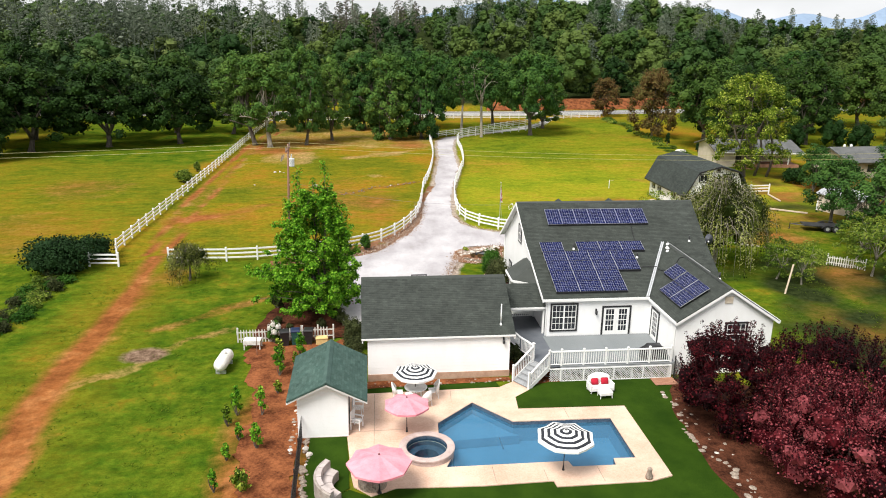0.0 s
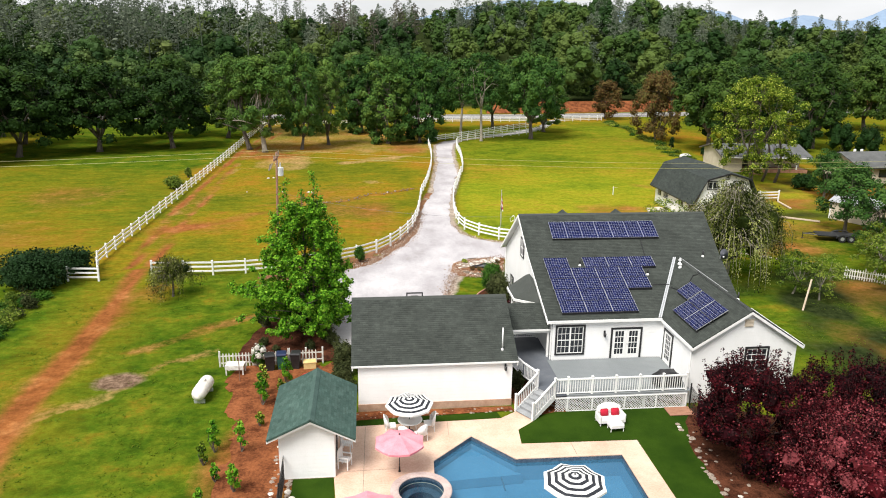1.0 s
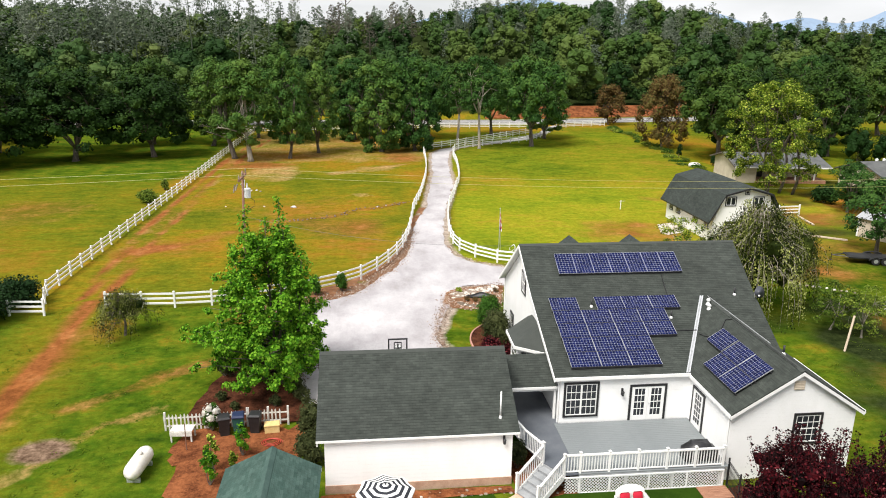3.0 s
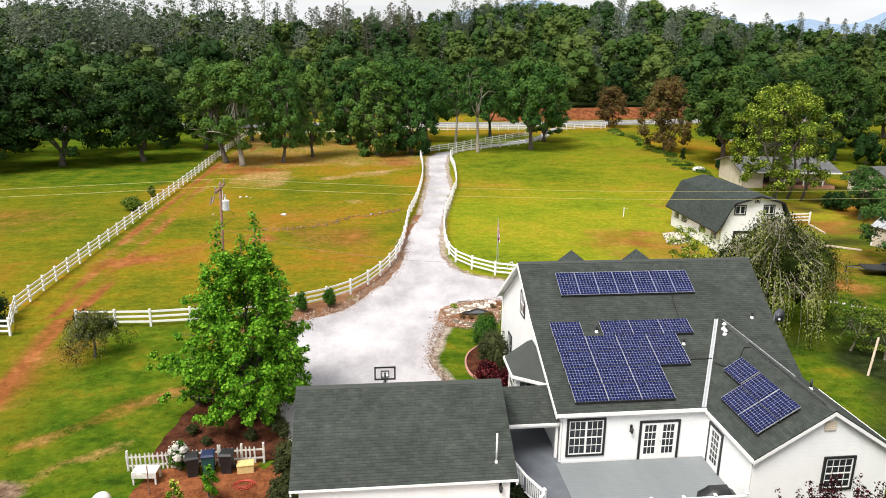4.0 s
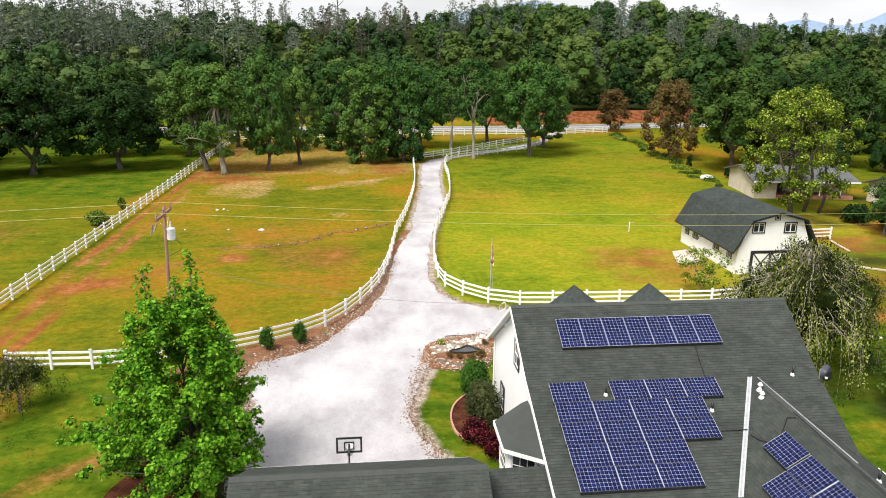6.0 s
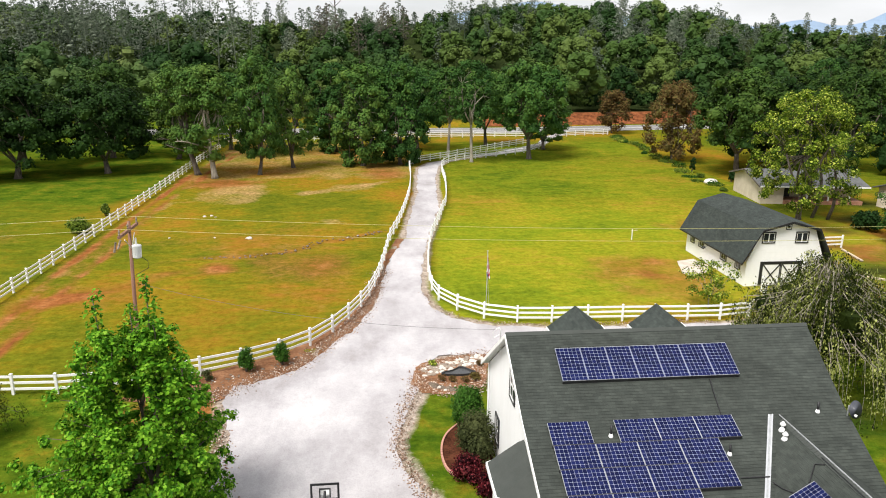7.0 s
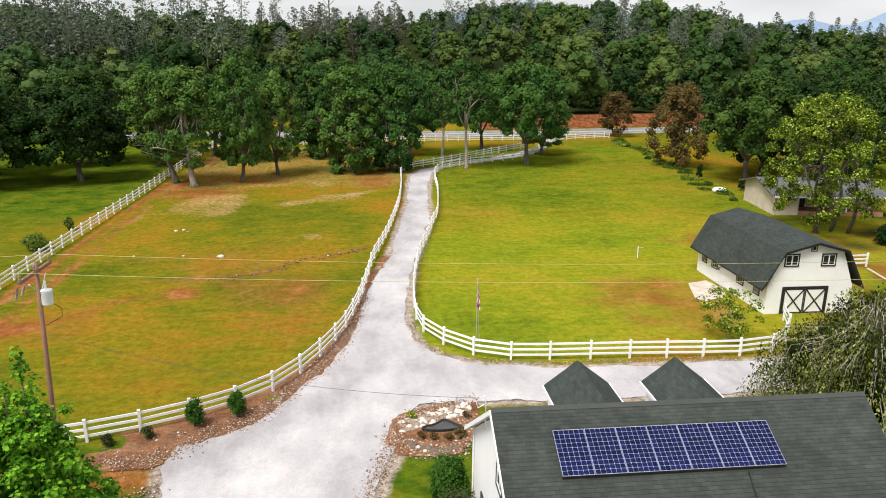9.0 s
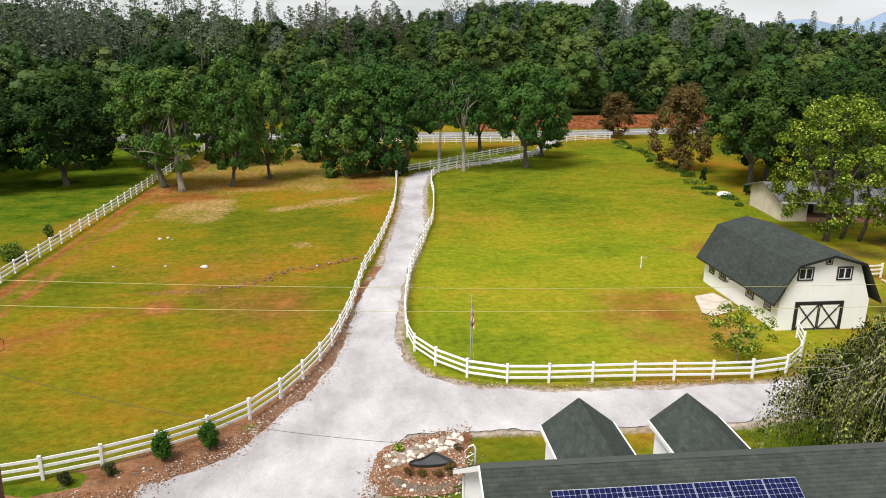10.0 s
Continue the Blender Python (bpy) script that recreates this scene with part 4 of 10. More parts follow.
def window_unit(parent, m, w, h, cols=2, lites=(3, 4), trim=M_BLACK, trim_w=0.11, sill=True, name="window", label="white-framed window with black trim"):
    """A framed window: trim, white sash with bars, and every pane; local x along the wall, z up, -y outwards."""
    t = Shape()
    for x0, z0, x1, z1 in ((0, 0, trim_w, h), (w - trim_w, 0, w, h), (trim_w, h - trim_w, w - trim_w, h), (trim_w, 0, w - trim_w, trim_w)):
        t.box(x0, -0.05, z0, x1, 0.01, z1)
    win = part(name, t, trim, parent, label)
    win.matrix_basis = m
    sash = Shape()
    x0, x1, z0, z1 = trim_w, w - trim_w, trim_w, h - trim_w
    cw = (x1 - x0) / cols
    b = 0.045
    for c in range(cols):
        a0, a1 = x0 + c * cw, x0 + (c + 1) * cw
        for q in ((a0, z0, a0 + b, z1), (a1 - b, z0, a1, z1), (a0 + b, z0, a1 - b, z0 + b), (a0 + b, z1 - b, a1 - b, z1)):
            sash.box(q[0], -0.035, q[1], q[2], 0.0, q[3])
        nx_, nz_ = lites
        iw, ih = (a1 - a0 - 2 * b) / nx_, (z1 - z0 - 2 * b) / nz_
        for i in range(1, nx_):
            sash.box(a0 + b + i * iw - 0.011, -0.028, z0 + b, a0 + b + i * iw + 0.011, -0.004, z1 - b)
        for k in range(1, nz_):
            k_w = 0.028 if nz_ % 2 == 0 and k == nz_ // 2 else 0.011
            sash.box(a0 + b, -0.029, z0 + b + k * ih - k_w, a1 - b, -0.003, z0 + b + k * ih + k_w)
    part("sash", sash, M_WHITE, win, "white sash with glazing bars")
    for c in range(cols):
        a0, a1 = x0 + c * cw + b, x0 + (c + 1) * cw - b
        nx_, nz_ = lites
        iw, ih = (a1 - a0) / nx_, (z1 - z0 - 2 * b) / nz_
        for i in range(nx_):
            for k in range(nz_):
                key = (round(iw, 3), round(ih, 3))
                if key not in PANES:
                    PANES[key] = fix_normals(Shape().box(0.004, -0.012, 0.004, iw - 0.004, -0.006, ih - 0.004).mesh("pane"))
                    PANES[key].materials.append(M_GLASS)
                p = part("pane", PANES[key], M_GLASS, win)
                p.matrix_basis = pose(a0 + i * iw, 0, z0 + b + k * ih)
    return win


PANES = {}


# walls as solids with a gable outline, standing under the roof planes
WX0, WX1 = 12.4, 24.1
WALL_S = 42.58
wall = Shape()
wall.gable([(WALL_S, -0.1), (57.35, -0.1), (57.35, 4.05), (51.95, 7.67), (48.2, 5.7), (WALL_S, 3.5)], "x", WX0, WX1)
house_part("wall", wall, M_WALL, "white lap-sided wall")
wing_wall = Shape()
wing_wall.gable([(19.25, -0.1), (25.35, -0.1), (25.35, 3.45), (22.33, 5.36), (19.25, 3.42)], "y", 38.42, 42.7)
house_part("wing_wall", wing_wall, M_WALL, "white lap-sided gable wing wall")

roofs = [
    ((RX0, *EAVE_S), (EAST_EAVE, *EAVE_S), (EAST_BREAK, *BREAK), (RX0, *BREAK)),
    ((RX0, *BREAK), (EAST_BREAK, *BREAK), (RX1, *RIDGE), (RX0, *RIDGE)),
    ((RX1, *EAVE_N), (RX0, *EAVE_N), (RX0, *RIDGE), (RX1, *RIDGE)),
]
for q in roofs:
    house_part("roof_slope", shingled(*q), M_SHINGLE, "charcoal asphalt shingles")
WR, WR_N, WE0, WE1 = (22.33, 5.57), (22.25, 5.74), (19.1, 3.5), (25.62, 3.44)
WING_S, WING_N = 38.2, 47.95


def wing_ridge(y):
    """A point on the wing's ridge line, tilted up slightly towards the main roof to fit the camera's view."""
    f = (y - WING_S) / (WING_N - WING_S)
    return Vector((WR[0] + (WR_N[0] - WR[0]) * f, y, WR[1] + (WR_N[1] - WR[1]) * f))


def wing_z(x, y):
    """Height of the wing's west slope."""
    r = wing_ridge(y)
    return WE0[1] + (r.z - WE0[1]) * (x - WE0[0]) / (r.x - WE0[0])


house_part("roof_slope", shingled((WE0[0], WING_N, WE0[1]), (WE0[0], WING_S, WE0[1]), tuple(wing_ridge(WING_S)), tuple(wing_ridge(WING_N))), M_SHINGLE, "charcoal asphalt shingles")
house_part("roof_slope", shingled((WE1[0], WING_S, WE1[1]), (WE1[0], WING_N, WE1[1]), tuple(wing_ridge(WING_N)), tuple(wing_ridge(WING_S))), M_SHINGLE, "charcoal asphalt shingles")

# ---- garage ----
garage = thing("garage", "white garage with charcoal shingle roof on a tan block base", "garage", (0.8, 38.85, 0))
G_INV = garage.matrix_basis.inverted()


def garage_part(name, shape, mat, label="", smooth=False):
    ob = part(name, shape, mat, garage, label, smooth=smooth)
    ob.matrix_basis = G_INV
    return ob


GR, GE0, GE1 = (43.1, 5.08), (38.85, 2.77), (47.35, 2.77)
garage_part("wall", Shape().gable([(39.0, 0.42), (47.1, 0.42), (47.1, 2.78), (43.1, 4.92), (39.0, 2.74)], "x", 0.8, 9.25), M_WALL, "white lap-sided wall")
garage_part("foundation", Shape().box(0.78, 38.96, -0.1, 9.27, 47.12, 0.42), M_BRICKBASE, "tan block base")
garage_part("roof_slope", shingled((0.45, *GE0), (9.55, *GE0), (9.55, *GR), (0.45, *GR)), M_SHINGLE)
garage_part("roof_slope", shingled((9.55, *GE1), (0.45, *GE1), (0.45, *GR), (9.55, *GR)), M_SHINGLE)

# ---- garden shed ----
shed = thing("garden_shed", "small white garden shed with a green shingle roof", "shed", (-2.66, 33.0, 0))
S_INV = shed.matrix_basis.inverted()


def shed_part(name, shape, mat, label="", smooth=False):
    ob = part(name, shape, mat, shed, label, smooth=smooth)
    ob.matrix_basis = S_INV
    return ob


shed_part("wall", Shape().gable([(-2.74, -0.05), (-0.22, -0.05), (-0.22, 2.42), (-1.24, 3.1), (-2.74, 2.45)], "y", 32.85, 37.3), M_WALL)
shed_part("roof_slope", shingled((-3.22, 37.75, 2.33), (-3.22, 32.45, 2.33), (-1.24, 32.45, 3.26), (-1.24, 37.75, 3.26)), M_SHINGLE_GREEN, "green shingles")
shed_part("roof_slope", shingled((0.76, 32.45, 2.22), (0.76, 37.75, 2.22), (-1.24, 37.75, 3.26), (-1.24, 32.45, 3.26)), M_SHINGLE_GREEN, "green shingles")

# ---- barn ----
barn = thing("barn", "white gambrel barn with black trim and grey shingle roof", "barn", (38.5, 79.4, 0))
B_INV = barn.matrix_basis.inverted()


def barn_part(name, shape, mat, label="", smooth=False):
    ob = part(name, shape, mat, barn, label, smooth=smooth)
    ob.matrix_basis = B_INV
    return ob


barn_part("wall", Shape().gable([(38.5, -0.05), (45.5, -0.05), (45.5, 2.2), (44.4, 4.95), (42.0, 5.62), (39.6, 4.95), (38.5, 2.2)], "y", 79.4, 91.0), M_WALL)
B0, B1 = 79.0, 91.4
BR = [(37.85, 2.2), (39.42, 5.1), (42.0, 5.8), (44.58, 5.1), (46.15, 2.2)]
for (u0, z0), (u1, z1), east in ((BR[0], BR[1], 0), (BR[1], BR[2], 0), (BR[4], BR[3], 1), (BR[3], BR[2], 1)):
    ya, yb = (B1, B0) if not east else (B0, B1)
    barn_part("roof_slope", shingled((u0, ya, z0), (u0, yb, z0), (u1, yb, z1), (u1, ya, z1)), M_SHINGLE_BARN, "grey asphalt shingles")

# ---- house: trim, openings, dormers, bay, breezeway ----
# eave fascias and rake boards
for a, b in (((RX0, EAVE_S[0] - 0.03, EAVE_S[1] + 0.01), (WE0[0], EAVE_S[0] - 0.03, EAVE_S[1] + 0.01)), ((RX0, EAVE_N[0] + 0.03, EAVE_N[1] + 0.01), (RX1, EAVE_N[0] + 0.03, EAVE_N[1] + 0.01)), ((WE0[0] - 0.03, 42.39, WE0[1] + 0.01), (WE0[0] - 0.03, WING_S, WE0[1] + 0.01)), ((WE1[0] + 0.03, 44.0, WE1[1] + 0.01), (WE1[0] + 0.03, WING_S, WE1[1] + 0.01))):
    house_part("fascia", edge_board(a, b, 0.022, 0.17), M_WHITE, "white painted eave board")
for p, q, xp, xq in ((EAVE_S, BREAK, EAST_EAVE, EAST_BREAK), (BREAK, RIDGE, EAST_BREAK, RX1), (EAVE_N, RIDGE, RX1, RX1)):
    house_part("rake_board", edge_board((RX0 - 0.01, p[0], p[1] - 0.03), (RX0 - 0.01, q[0], q[1] - 0.03), h=0.2), M_WHITE)
    house_part("rake_board", edge_board((xp - 0.05, p[0], p[1] - 0.10), (xq - 0.05, q[0], q[1] - 0.10), h=0.2), M_WHITE)
for p, q in ((EAVE_S, BREAK), (BREAK, RIDGE), (EAVE_N, RIDGE)):
    house_part("soffit", Shape().slab((RX0 + 0.022, p[0], p[1] - 0.125), (12.42, p[0], p[1] - 0.125), (12.42, q[0], q[1] - 0.125), (RX0 + 0.022, q[0], q[1] - 0.125), 0.02), M_WHITE, "white painted soffit")
for e in (WE0, WE1):
    house_part("rake_board", edge_board((e[0], WING_S + 0.02, e[1] - 0.06), (WR[0], WING_S + 0.02, WR[1] - 0.06), h=0.17), M_WHITE)
house_part("ridge_cap", Shape().gable([(51.8, 7.79), (51.95, 7.9), (52.1, 7.77), (51.95, 7.86)], "x", RX0, RX1), M_SHINGLE_PLAIN, "overlapping ridge shingles")
for i in range(46):
    p, q = wing_ridge(WING_S + 0.2 * i), wing_ridge(WING_S + 0.2 * i + 0.24)
    cap = Shape()
    cap.loft([[c + Vector((-0.15, 0, -0.075 + k)), c + Vector((0, 0, 0.015 + k)), c + Vector((0.15, 0, -0.075 + k)), c + Vector((0, 0, -0.02))] for c, k in ((p, 0.018), (q, 0.004))])
    house_part("ridge_shingle", cap, M_SHINGLE_PLAIN)


def low_z(y):
    return on_slope(EAVE_S, BREAK, y)


# metal valley where the wing's roof meets the main roof
va, vb = Vector((18.98, 42.44, low_z(42.44) + 0.035)), Vector((22.0, 47.86, low_z(47.86) + 0.035))
for off in (-0.075, 0.075):
    house_part("valley_flashing", Shape().slab(va + Vector((off - 0.032, 0, 0)), va + Vector((off + 0.032, 0, 0)), vb + Vector((off + 0.032, 0, 0)), vb + Vector((off - 0.032, 0, 0)), 0.02), M_ALU, "pale metal valley strip")
house_part("valley_trough", Shape().slab(va + Vector((-0.043, 0, -0.015)), va + Vector((0.043, 0, -0.015)), vb + Vector((0.043, 0, -0.015)), vb + Vector((-0.043, 0, -0.015)), 0.02), M_STEEL, "grey metal valley trough")
pa, pb = wing_ridge(47.8) + Vector((0.06, 0, 0.03)), wing_ridge(41.2) + Vector((0.06, 0, 0.03))
house_part("ridge_strip", Shape().slab(pb, pb + Vector((0.055, 0, -0.02)), pa + Vector((0.055, 0, -0.02)), pa, 0.03), M_ALU, "pale metal strip along the wing ridge")

window_unit(house, H_INV @ pose(12.58, WALL_S - 0.01, 1.30), 1.83, 1.94, 2, (3, 4), label="double sash window with black trim")
# French doors
fd = part("french_door", Shape().box(0, -0.05, 0, 0.11, 0.01, 2.04).box(1.85, -0.05, 0, 1.96, 0.01, 2.04).box(0.11, -0.05, 1.93, 1.85, 0.01, 2.04), M_BLACK, house, "white double doors with small panes and black trim")
fd.matrix_basis = H_INV @ pose(16.03, WALL_S - 0.01, 0.94)
for k in range(2):
    leaf = Shape()
    leaf.box(0.0, -0.03, 0.0, 0.86, 0.0, 0.30).box(0.0, -0.03, 1.80, 0.86, 0.0, 1.92).box(0.0, -0.03, 0.3, 0.16, 0.0, 1.8).box(0.70, -0.03, 0.3, 0.86, 0.0, 1.8)
    for i in (1, 2):
        leaf.box(0.16 + i * 0.18 - 0.012, -0.026, 0.3, 0.16 + i * 0.18 + 0.012, -0.002, 1.8)
    for i in (1, 2, 3):
        leaf.box(0.16, -0.027, 0.3 + i * 0.375 - 0.02, 0.70, -0.001, 0.3 + i * 0.375 + 0.02)
    d = part("door_leaf", leaf, M_WHITE, fd)
    d.matrix_basis = pose(0.115 + k * 0.87, 0, 0.01)
    for i in range(3):
        for j in range(4):
            p = part("pane", fix_normals(Shape().box(0.162 + i * 0.18, -0.012, 0.302 + j * 0.375, 0.338 + i * 0.18, -0.006, 0.673 + j * 0.375).mesh("pane")), M_GLASS, d)
knob = part("door_handle", Shape().lathe([(0.0, 0), (0.03, 0.005), (0.035, 0.03), (0.02, 0.05), (0.0, 0.055)], sides=10, m=pose(0, 0, 0, 90)), M_STEEL, fd, "steel door knob", smooth=True)
knob.matrix_basis = pose(1.05, -0.03, 0.98)
# door in the wing's side wall
sd = part("side_door", Shape().box(0, -0.05, 0, 0.11, 0.01, 2.1).box(1.18, -0.05, 0, 1.29, 0.01, 2.1).box(0.11, -0.05, 1.99, 1.18, 0.01, 2.1), M_BLACK, house, "white glazed side door with black trim")
sd.matrix_basis = H_INV @ pose(19.24, 42.2, 0.94, 0, 0, -90)
leaf = Shape().box(0, -0.03, 0, 1.06, 0, 0.28).box(0, -0.03, 1.85, 1.06, 0, 1.98).box(0, -0.03, 0.28, 0.2, 0, 1.85).box(0.86, -0.03, 0.28, 1.06, 0, 1.85)
for i in (1, 2):
    leaf.box(0.2 + i * 0.22 - 0.012, -0.026, 0.28, 0.2 + i * 0.22 + 0.012, -0.002, 1.85)
for i in (1, 2, 3, 4):
    leaf.box(0.2, -0.027, 0.28 + i * 0.314 - 0.015, 0.86, -0.001, 0.28 + i * 0.314 + 0.015)
d = part("door_leaf", leaf, M_WHITE, sd)
d.matrix_basis = pose(0.115, 0, 0.01)
for i in range(3):
    for j in range(5):
        part("pane", Shape().box(0.2 + i * 0.22 + 0.004, -0.012, 0.284 + j * 0.314, 0.2 + (i + 1) * 0.22 - 0.004, -0.006, 0.59 + j * 0.314), M_GLASS, d)
window_unit(house, H_INV @ pose(22.3, 38.41, 1.75), 1.42, 1.6, 1, (4, 4), label="wide window with black trim")
window_unit(house, H_INV @ pose(12.39, 52.15, 4.8, 0, 0, -90), 1.1, 1.4, 1, (2, 2), label="small upstairs gable window with black trim")
window_unit(house, H_INV @ pose(12.39, 55.2, 0.9, 0, 0, -90), 1.0, 1.5, 1, (2, 2), label="ground-floor side window with black trim")
house_part("gable_vent", Shape().box(22.08, 38.38, 4.55, 22.58, 38.43, 5.0), M_PLASTER, "pinkish gable vent")
for z in range(5):
    house_part("vent_slat", Shape().box(22.11, 38.36, 4.60 + z * 0.08, 22.55, 38.385, 4.64 + z * 0.08), M_PLASTER)


def lantern(at, label):
    t = thing("wall_lantern", label, "lamp", at)
    part("bracket", Shape().box(-0.05, -0.06, 0.0, 0.05, 0.0, 0.36).tube([(0, -0.05, 0.30), (0, -0.14, 0.34), (0, -0.16, 0.26)], 0.012, 6), M_BLACK, t)
    part("lamp_cage", Shape().lathe([(0.02, -0.14), (0.055, -0.12), (0.075, 0.06), (0.09, 0.07), (0.02, 0.16), (0.0, 0.17)], (0, -0.16, 0.12), 8), M_BLACK, t)
    part("lamp_glass", Shape().lathe([(0.03, -0.10), (0.05, -0.09), (0.062, 0.04), (0.03, 0.05)], (0, -0.16, 0.12), 8), M_GLASS, t)
    return t


lantern((15.62, WALL_S - 0.005, 2.45), "black wall lantern beside the French doors")
lantern((8.85, 38.995, 2.2), "black wall lantern under the garage eave")

# downspouts
for x, y, z in ((12.34, 57.2, 4.0), (12.34, 42.66, 3.4), (19.19, 38.46, 3.3)):
    house_part("downspout", Shape().tube([(x, y, z), (x, y, 0.25), (x - 0.18, y, 0.08)], 0.045, 6), M_WHITE)


# dormers on the north slope
def dormer(cx):
    face, half, ez, rz = 57.35, 1.45, 5.72, 6.85
    house_part("dormer_wall", Shape().gable([(cx - half + 0.15, 4.0), (cx + half - 0.15, 4.0), (cx + half - 0.15, ez + 0.1), (cx, rz - 0.1), (cx - half + 0.15, ez + 0.1)], "y", 54.2, face), M_WALL, "white dormer wall")
    house_part("dormer_roof", shingled((cx - half, face + 0.35, ez), (cx - half, 53.6, ez), (cx, 53.6, rz), (cx, face + 0.35, rz)), M_SHINGLE_BARN)
    house_part("dormer_roof", shingled((cx + half, 53.6, ez), (cx + half, face + 0.35, ez), (cx, face + 0.35, rz), (cx, 53.6, rz)), M_SHINGLE_BARN)
    for sgn in (-1, 1):
        house_part("fascia", edge_board((cx + sgn * (half + 0.02), 53.9, ez + 0.02), (cx + sgn * (half + 0.02), face + 0.35, ez + 0.02), h=0.16), M_WHITE)
    w = window_unit(house, H_INV @ pose(cx + 0.5, face + 0.01, 4.45, 0, 0, 180), 1.0, 1.1, 1, (2, 2), label="dormer window with black trim")


dormer(16.85)
dormer(21.2)

# bay with a hipped roof on the west side
house_part("bay_wall", Shape().prism([(12.4, 46.2), (11.12, 46.95), (11.12, 48.7), (12.4, 49.5)], -0.05, 3.4), M_WALL, "white bay wall")
bay_in, bay_t = [(12.42, 45.75, 3.42), (10.86, 46.66, 3.5), (10.88, 49.0, 3.5), (12.42, 49.95, 3.42)], [(12.42, 46.7, 4.42), (12.12, 46.85, 4.36), (12.12, 49.1, 4.3), (12.42, 49.2, 4.35)]
bay_roof = Shape()
bay_roof.loft([[(x, y, z - 0.1) for x, y, z in bay_in], bay_in, bay_t])
house_part("bay_roof", bay_roof, M_SHINGLE_PLAIN, "charcoal shingled bay roof")
for p, q in ((bay_in[0], bay_in[1]), (bay_in[1], bay_in[2]), (bay_in[2], bay_in[3])):
    house_part("fascia", edge_board((p[0] - 0.03, p[1], p[2] + 0.012), (q[0] - 0.03, q[1], q[2] + 0.012), 0.03, 0.16), M_WHITE)
window_unit(house, H_INV @ pose(11.2, 46.9, 1.7, 0, 0, -30), 1.2, 1.5, 1, (3, 3), M_WHITE, 0.08, label="white bay window")
window_unit(house, H_INV @ pose(11.11, 48.55, 1.7, 0, 0, -90), 1.4, 1.5, 1, (3, 3), M_WHITE, 0.08, label="white bay window")

# roof furniture: vents, pipes, conduit, dish, service mast
def vent_pipe(x, y, z, h, r, mat, label, cowl=False):
    t = thing("roof_vent", label, "vent", (x, y, z))
    part("flashing", Shape().lathe([(r * 2.3, -0.06), (r * 2.1, 0.0), (r * 1.5, 0.07), (r * 1.2, 0.1)], sides=12), M_WHITE, t, "white flashing collar", smooth=True)
    part("pipe", Shape().lathe([(r, -0.05), (r, h)], sides=12), mat, t, smooth=True)
    if cowl:
        part("cap", Shape().lathe([(r * 1.8, h), (r * 1.9, h + 0.04), (r * 0.6, h + 0.14), (0.01, h + 0.15)], sides=12), mat, t, smooth=True)
    return t


vent_pipe(15.28, 47.25, low_z(47.25), 0.45, 0.045, M_BLACK, "black roof vent pipe with white collar")
vent_pipe(19.54, 46.25, low_z(46.25), 0.4, 0.045, M_BLACK, "black roof vent pipe with white collar")
vent_pipe(24.0, 47.9, low_z(47.9), 0.42, 0.045, M_BLACK, "black roof vent pipe with white collar")
vent_pipe(22.0, 47.0, wing_z(22.0, 47.0), 0.22, 0.06, M_WHITE, "white capped roof vent", True)
vent_pipe(21.86, 46.55, wing_z(21.86, 46.55), 0.15, 0.06, M_WHITE, "white capped roof vent", True)
vent_pipe(22.62, 40.4, 5.40, 0.45, 0.05, M_BLACK, "black roof vent pipe with white collar")
def roof_z(x, y):
    if x > 19.2 + (y - 42.6) * 0.556:
        return wing_z(x, y)
    return low_z(y) if y < 48.2 else on_slope(BREAK, RIDGE, y)


for pts in ([(20.15, 49.45), (20.06, 48.75), (19.97, 47.9)], [(19.5, 45.24), (20.6, 45.23)], [(20.62, 45.15), (20.72, 44.6), (20.9, 44.1)], [(21.4, 44.2), (21.9, 44.75), (22.1, 44.5)]):
    c = thing("roof_conduit", "thin dark conduit on the shingles", "conduit", (*pts[0], 0))
    part("tube", Shape().tube([(x - pts[0][0], y - pts[0][1], roof_z(x, y) + 0.05) for x, y in pts], 0.025, 6), M_IRON, c)
dish = thing("satellite_dish", "dark grey satellite dish on the roof edge", "satellite dish", (25.12, 47.65, low_z(47.65)))
part("mast", Shape().tube([(0, 0, 0), (0, 0, 0.45)], 0.03, 8), M_STEEL, dish)
part("reflector", Shape().lathe([(0.36, 0.10), (0.34, 0.09), (0.25, 0.045), (0.12, 0.012), (0.0, 0.0), (0.0, -0.015), (0.12, -0.004), (0.25, 0.03), (0.36, 0.085)], sides=20, m=pose(0.12, -0.12, 0.34, 72, 0, 18)), surface("dish_grey", (0.05, 0.055, 0.07), (0.09, 0.095, 0.11), 4, 40, 0.4, 0.05), dish, smooth=True)
part("feed_arm", Shape().tube([(0.12, -0.1, 0.1), (0.0, -0.45, 0.22)], 0.015, 6), M_STEEL, dish)
part("feed_horn", Shape().lathe([(0.0, 0.0), (0.05, 0.01), (0.06, 0.09), (0.0, 0.11)], (-0.02, -0.48, 0.2), 10), M_WHITE, dish, "white feed horn", smooth=True)
mast = thing("service_mast", "white electrical service mast with weatherhead", "service mast", (12.25, 54.0, 6.2))
part("pipe", Shape().tube([(0, 0, -0.3), (0, 0, 0.95), (-0.08, 0, 1.08), (-0.2, 0, 1.02)], 0.028, 8), M_WHITE, mast, smooth=True)
part("loop", Shape().tube([(-0.2, 0, 1.02), (-0.36, 0, 0.85), (-0.30, 0, 0.6), (-0.05, 0, 0.75)], 0.015, 6), M_WHITE, mast)

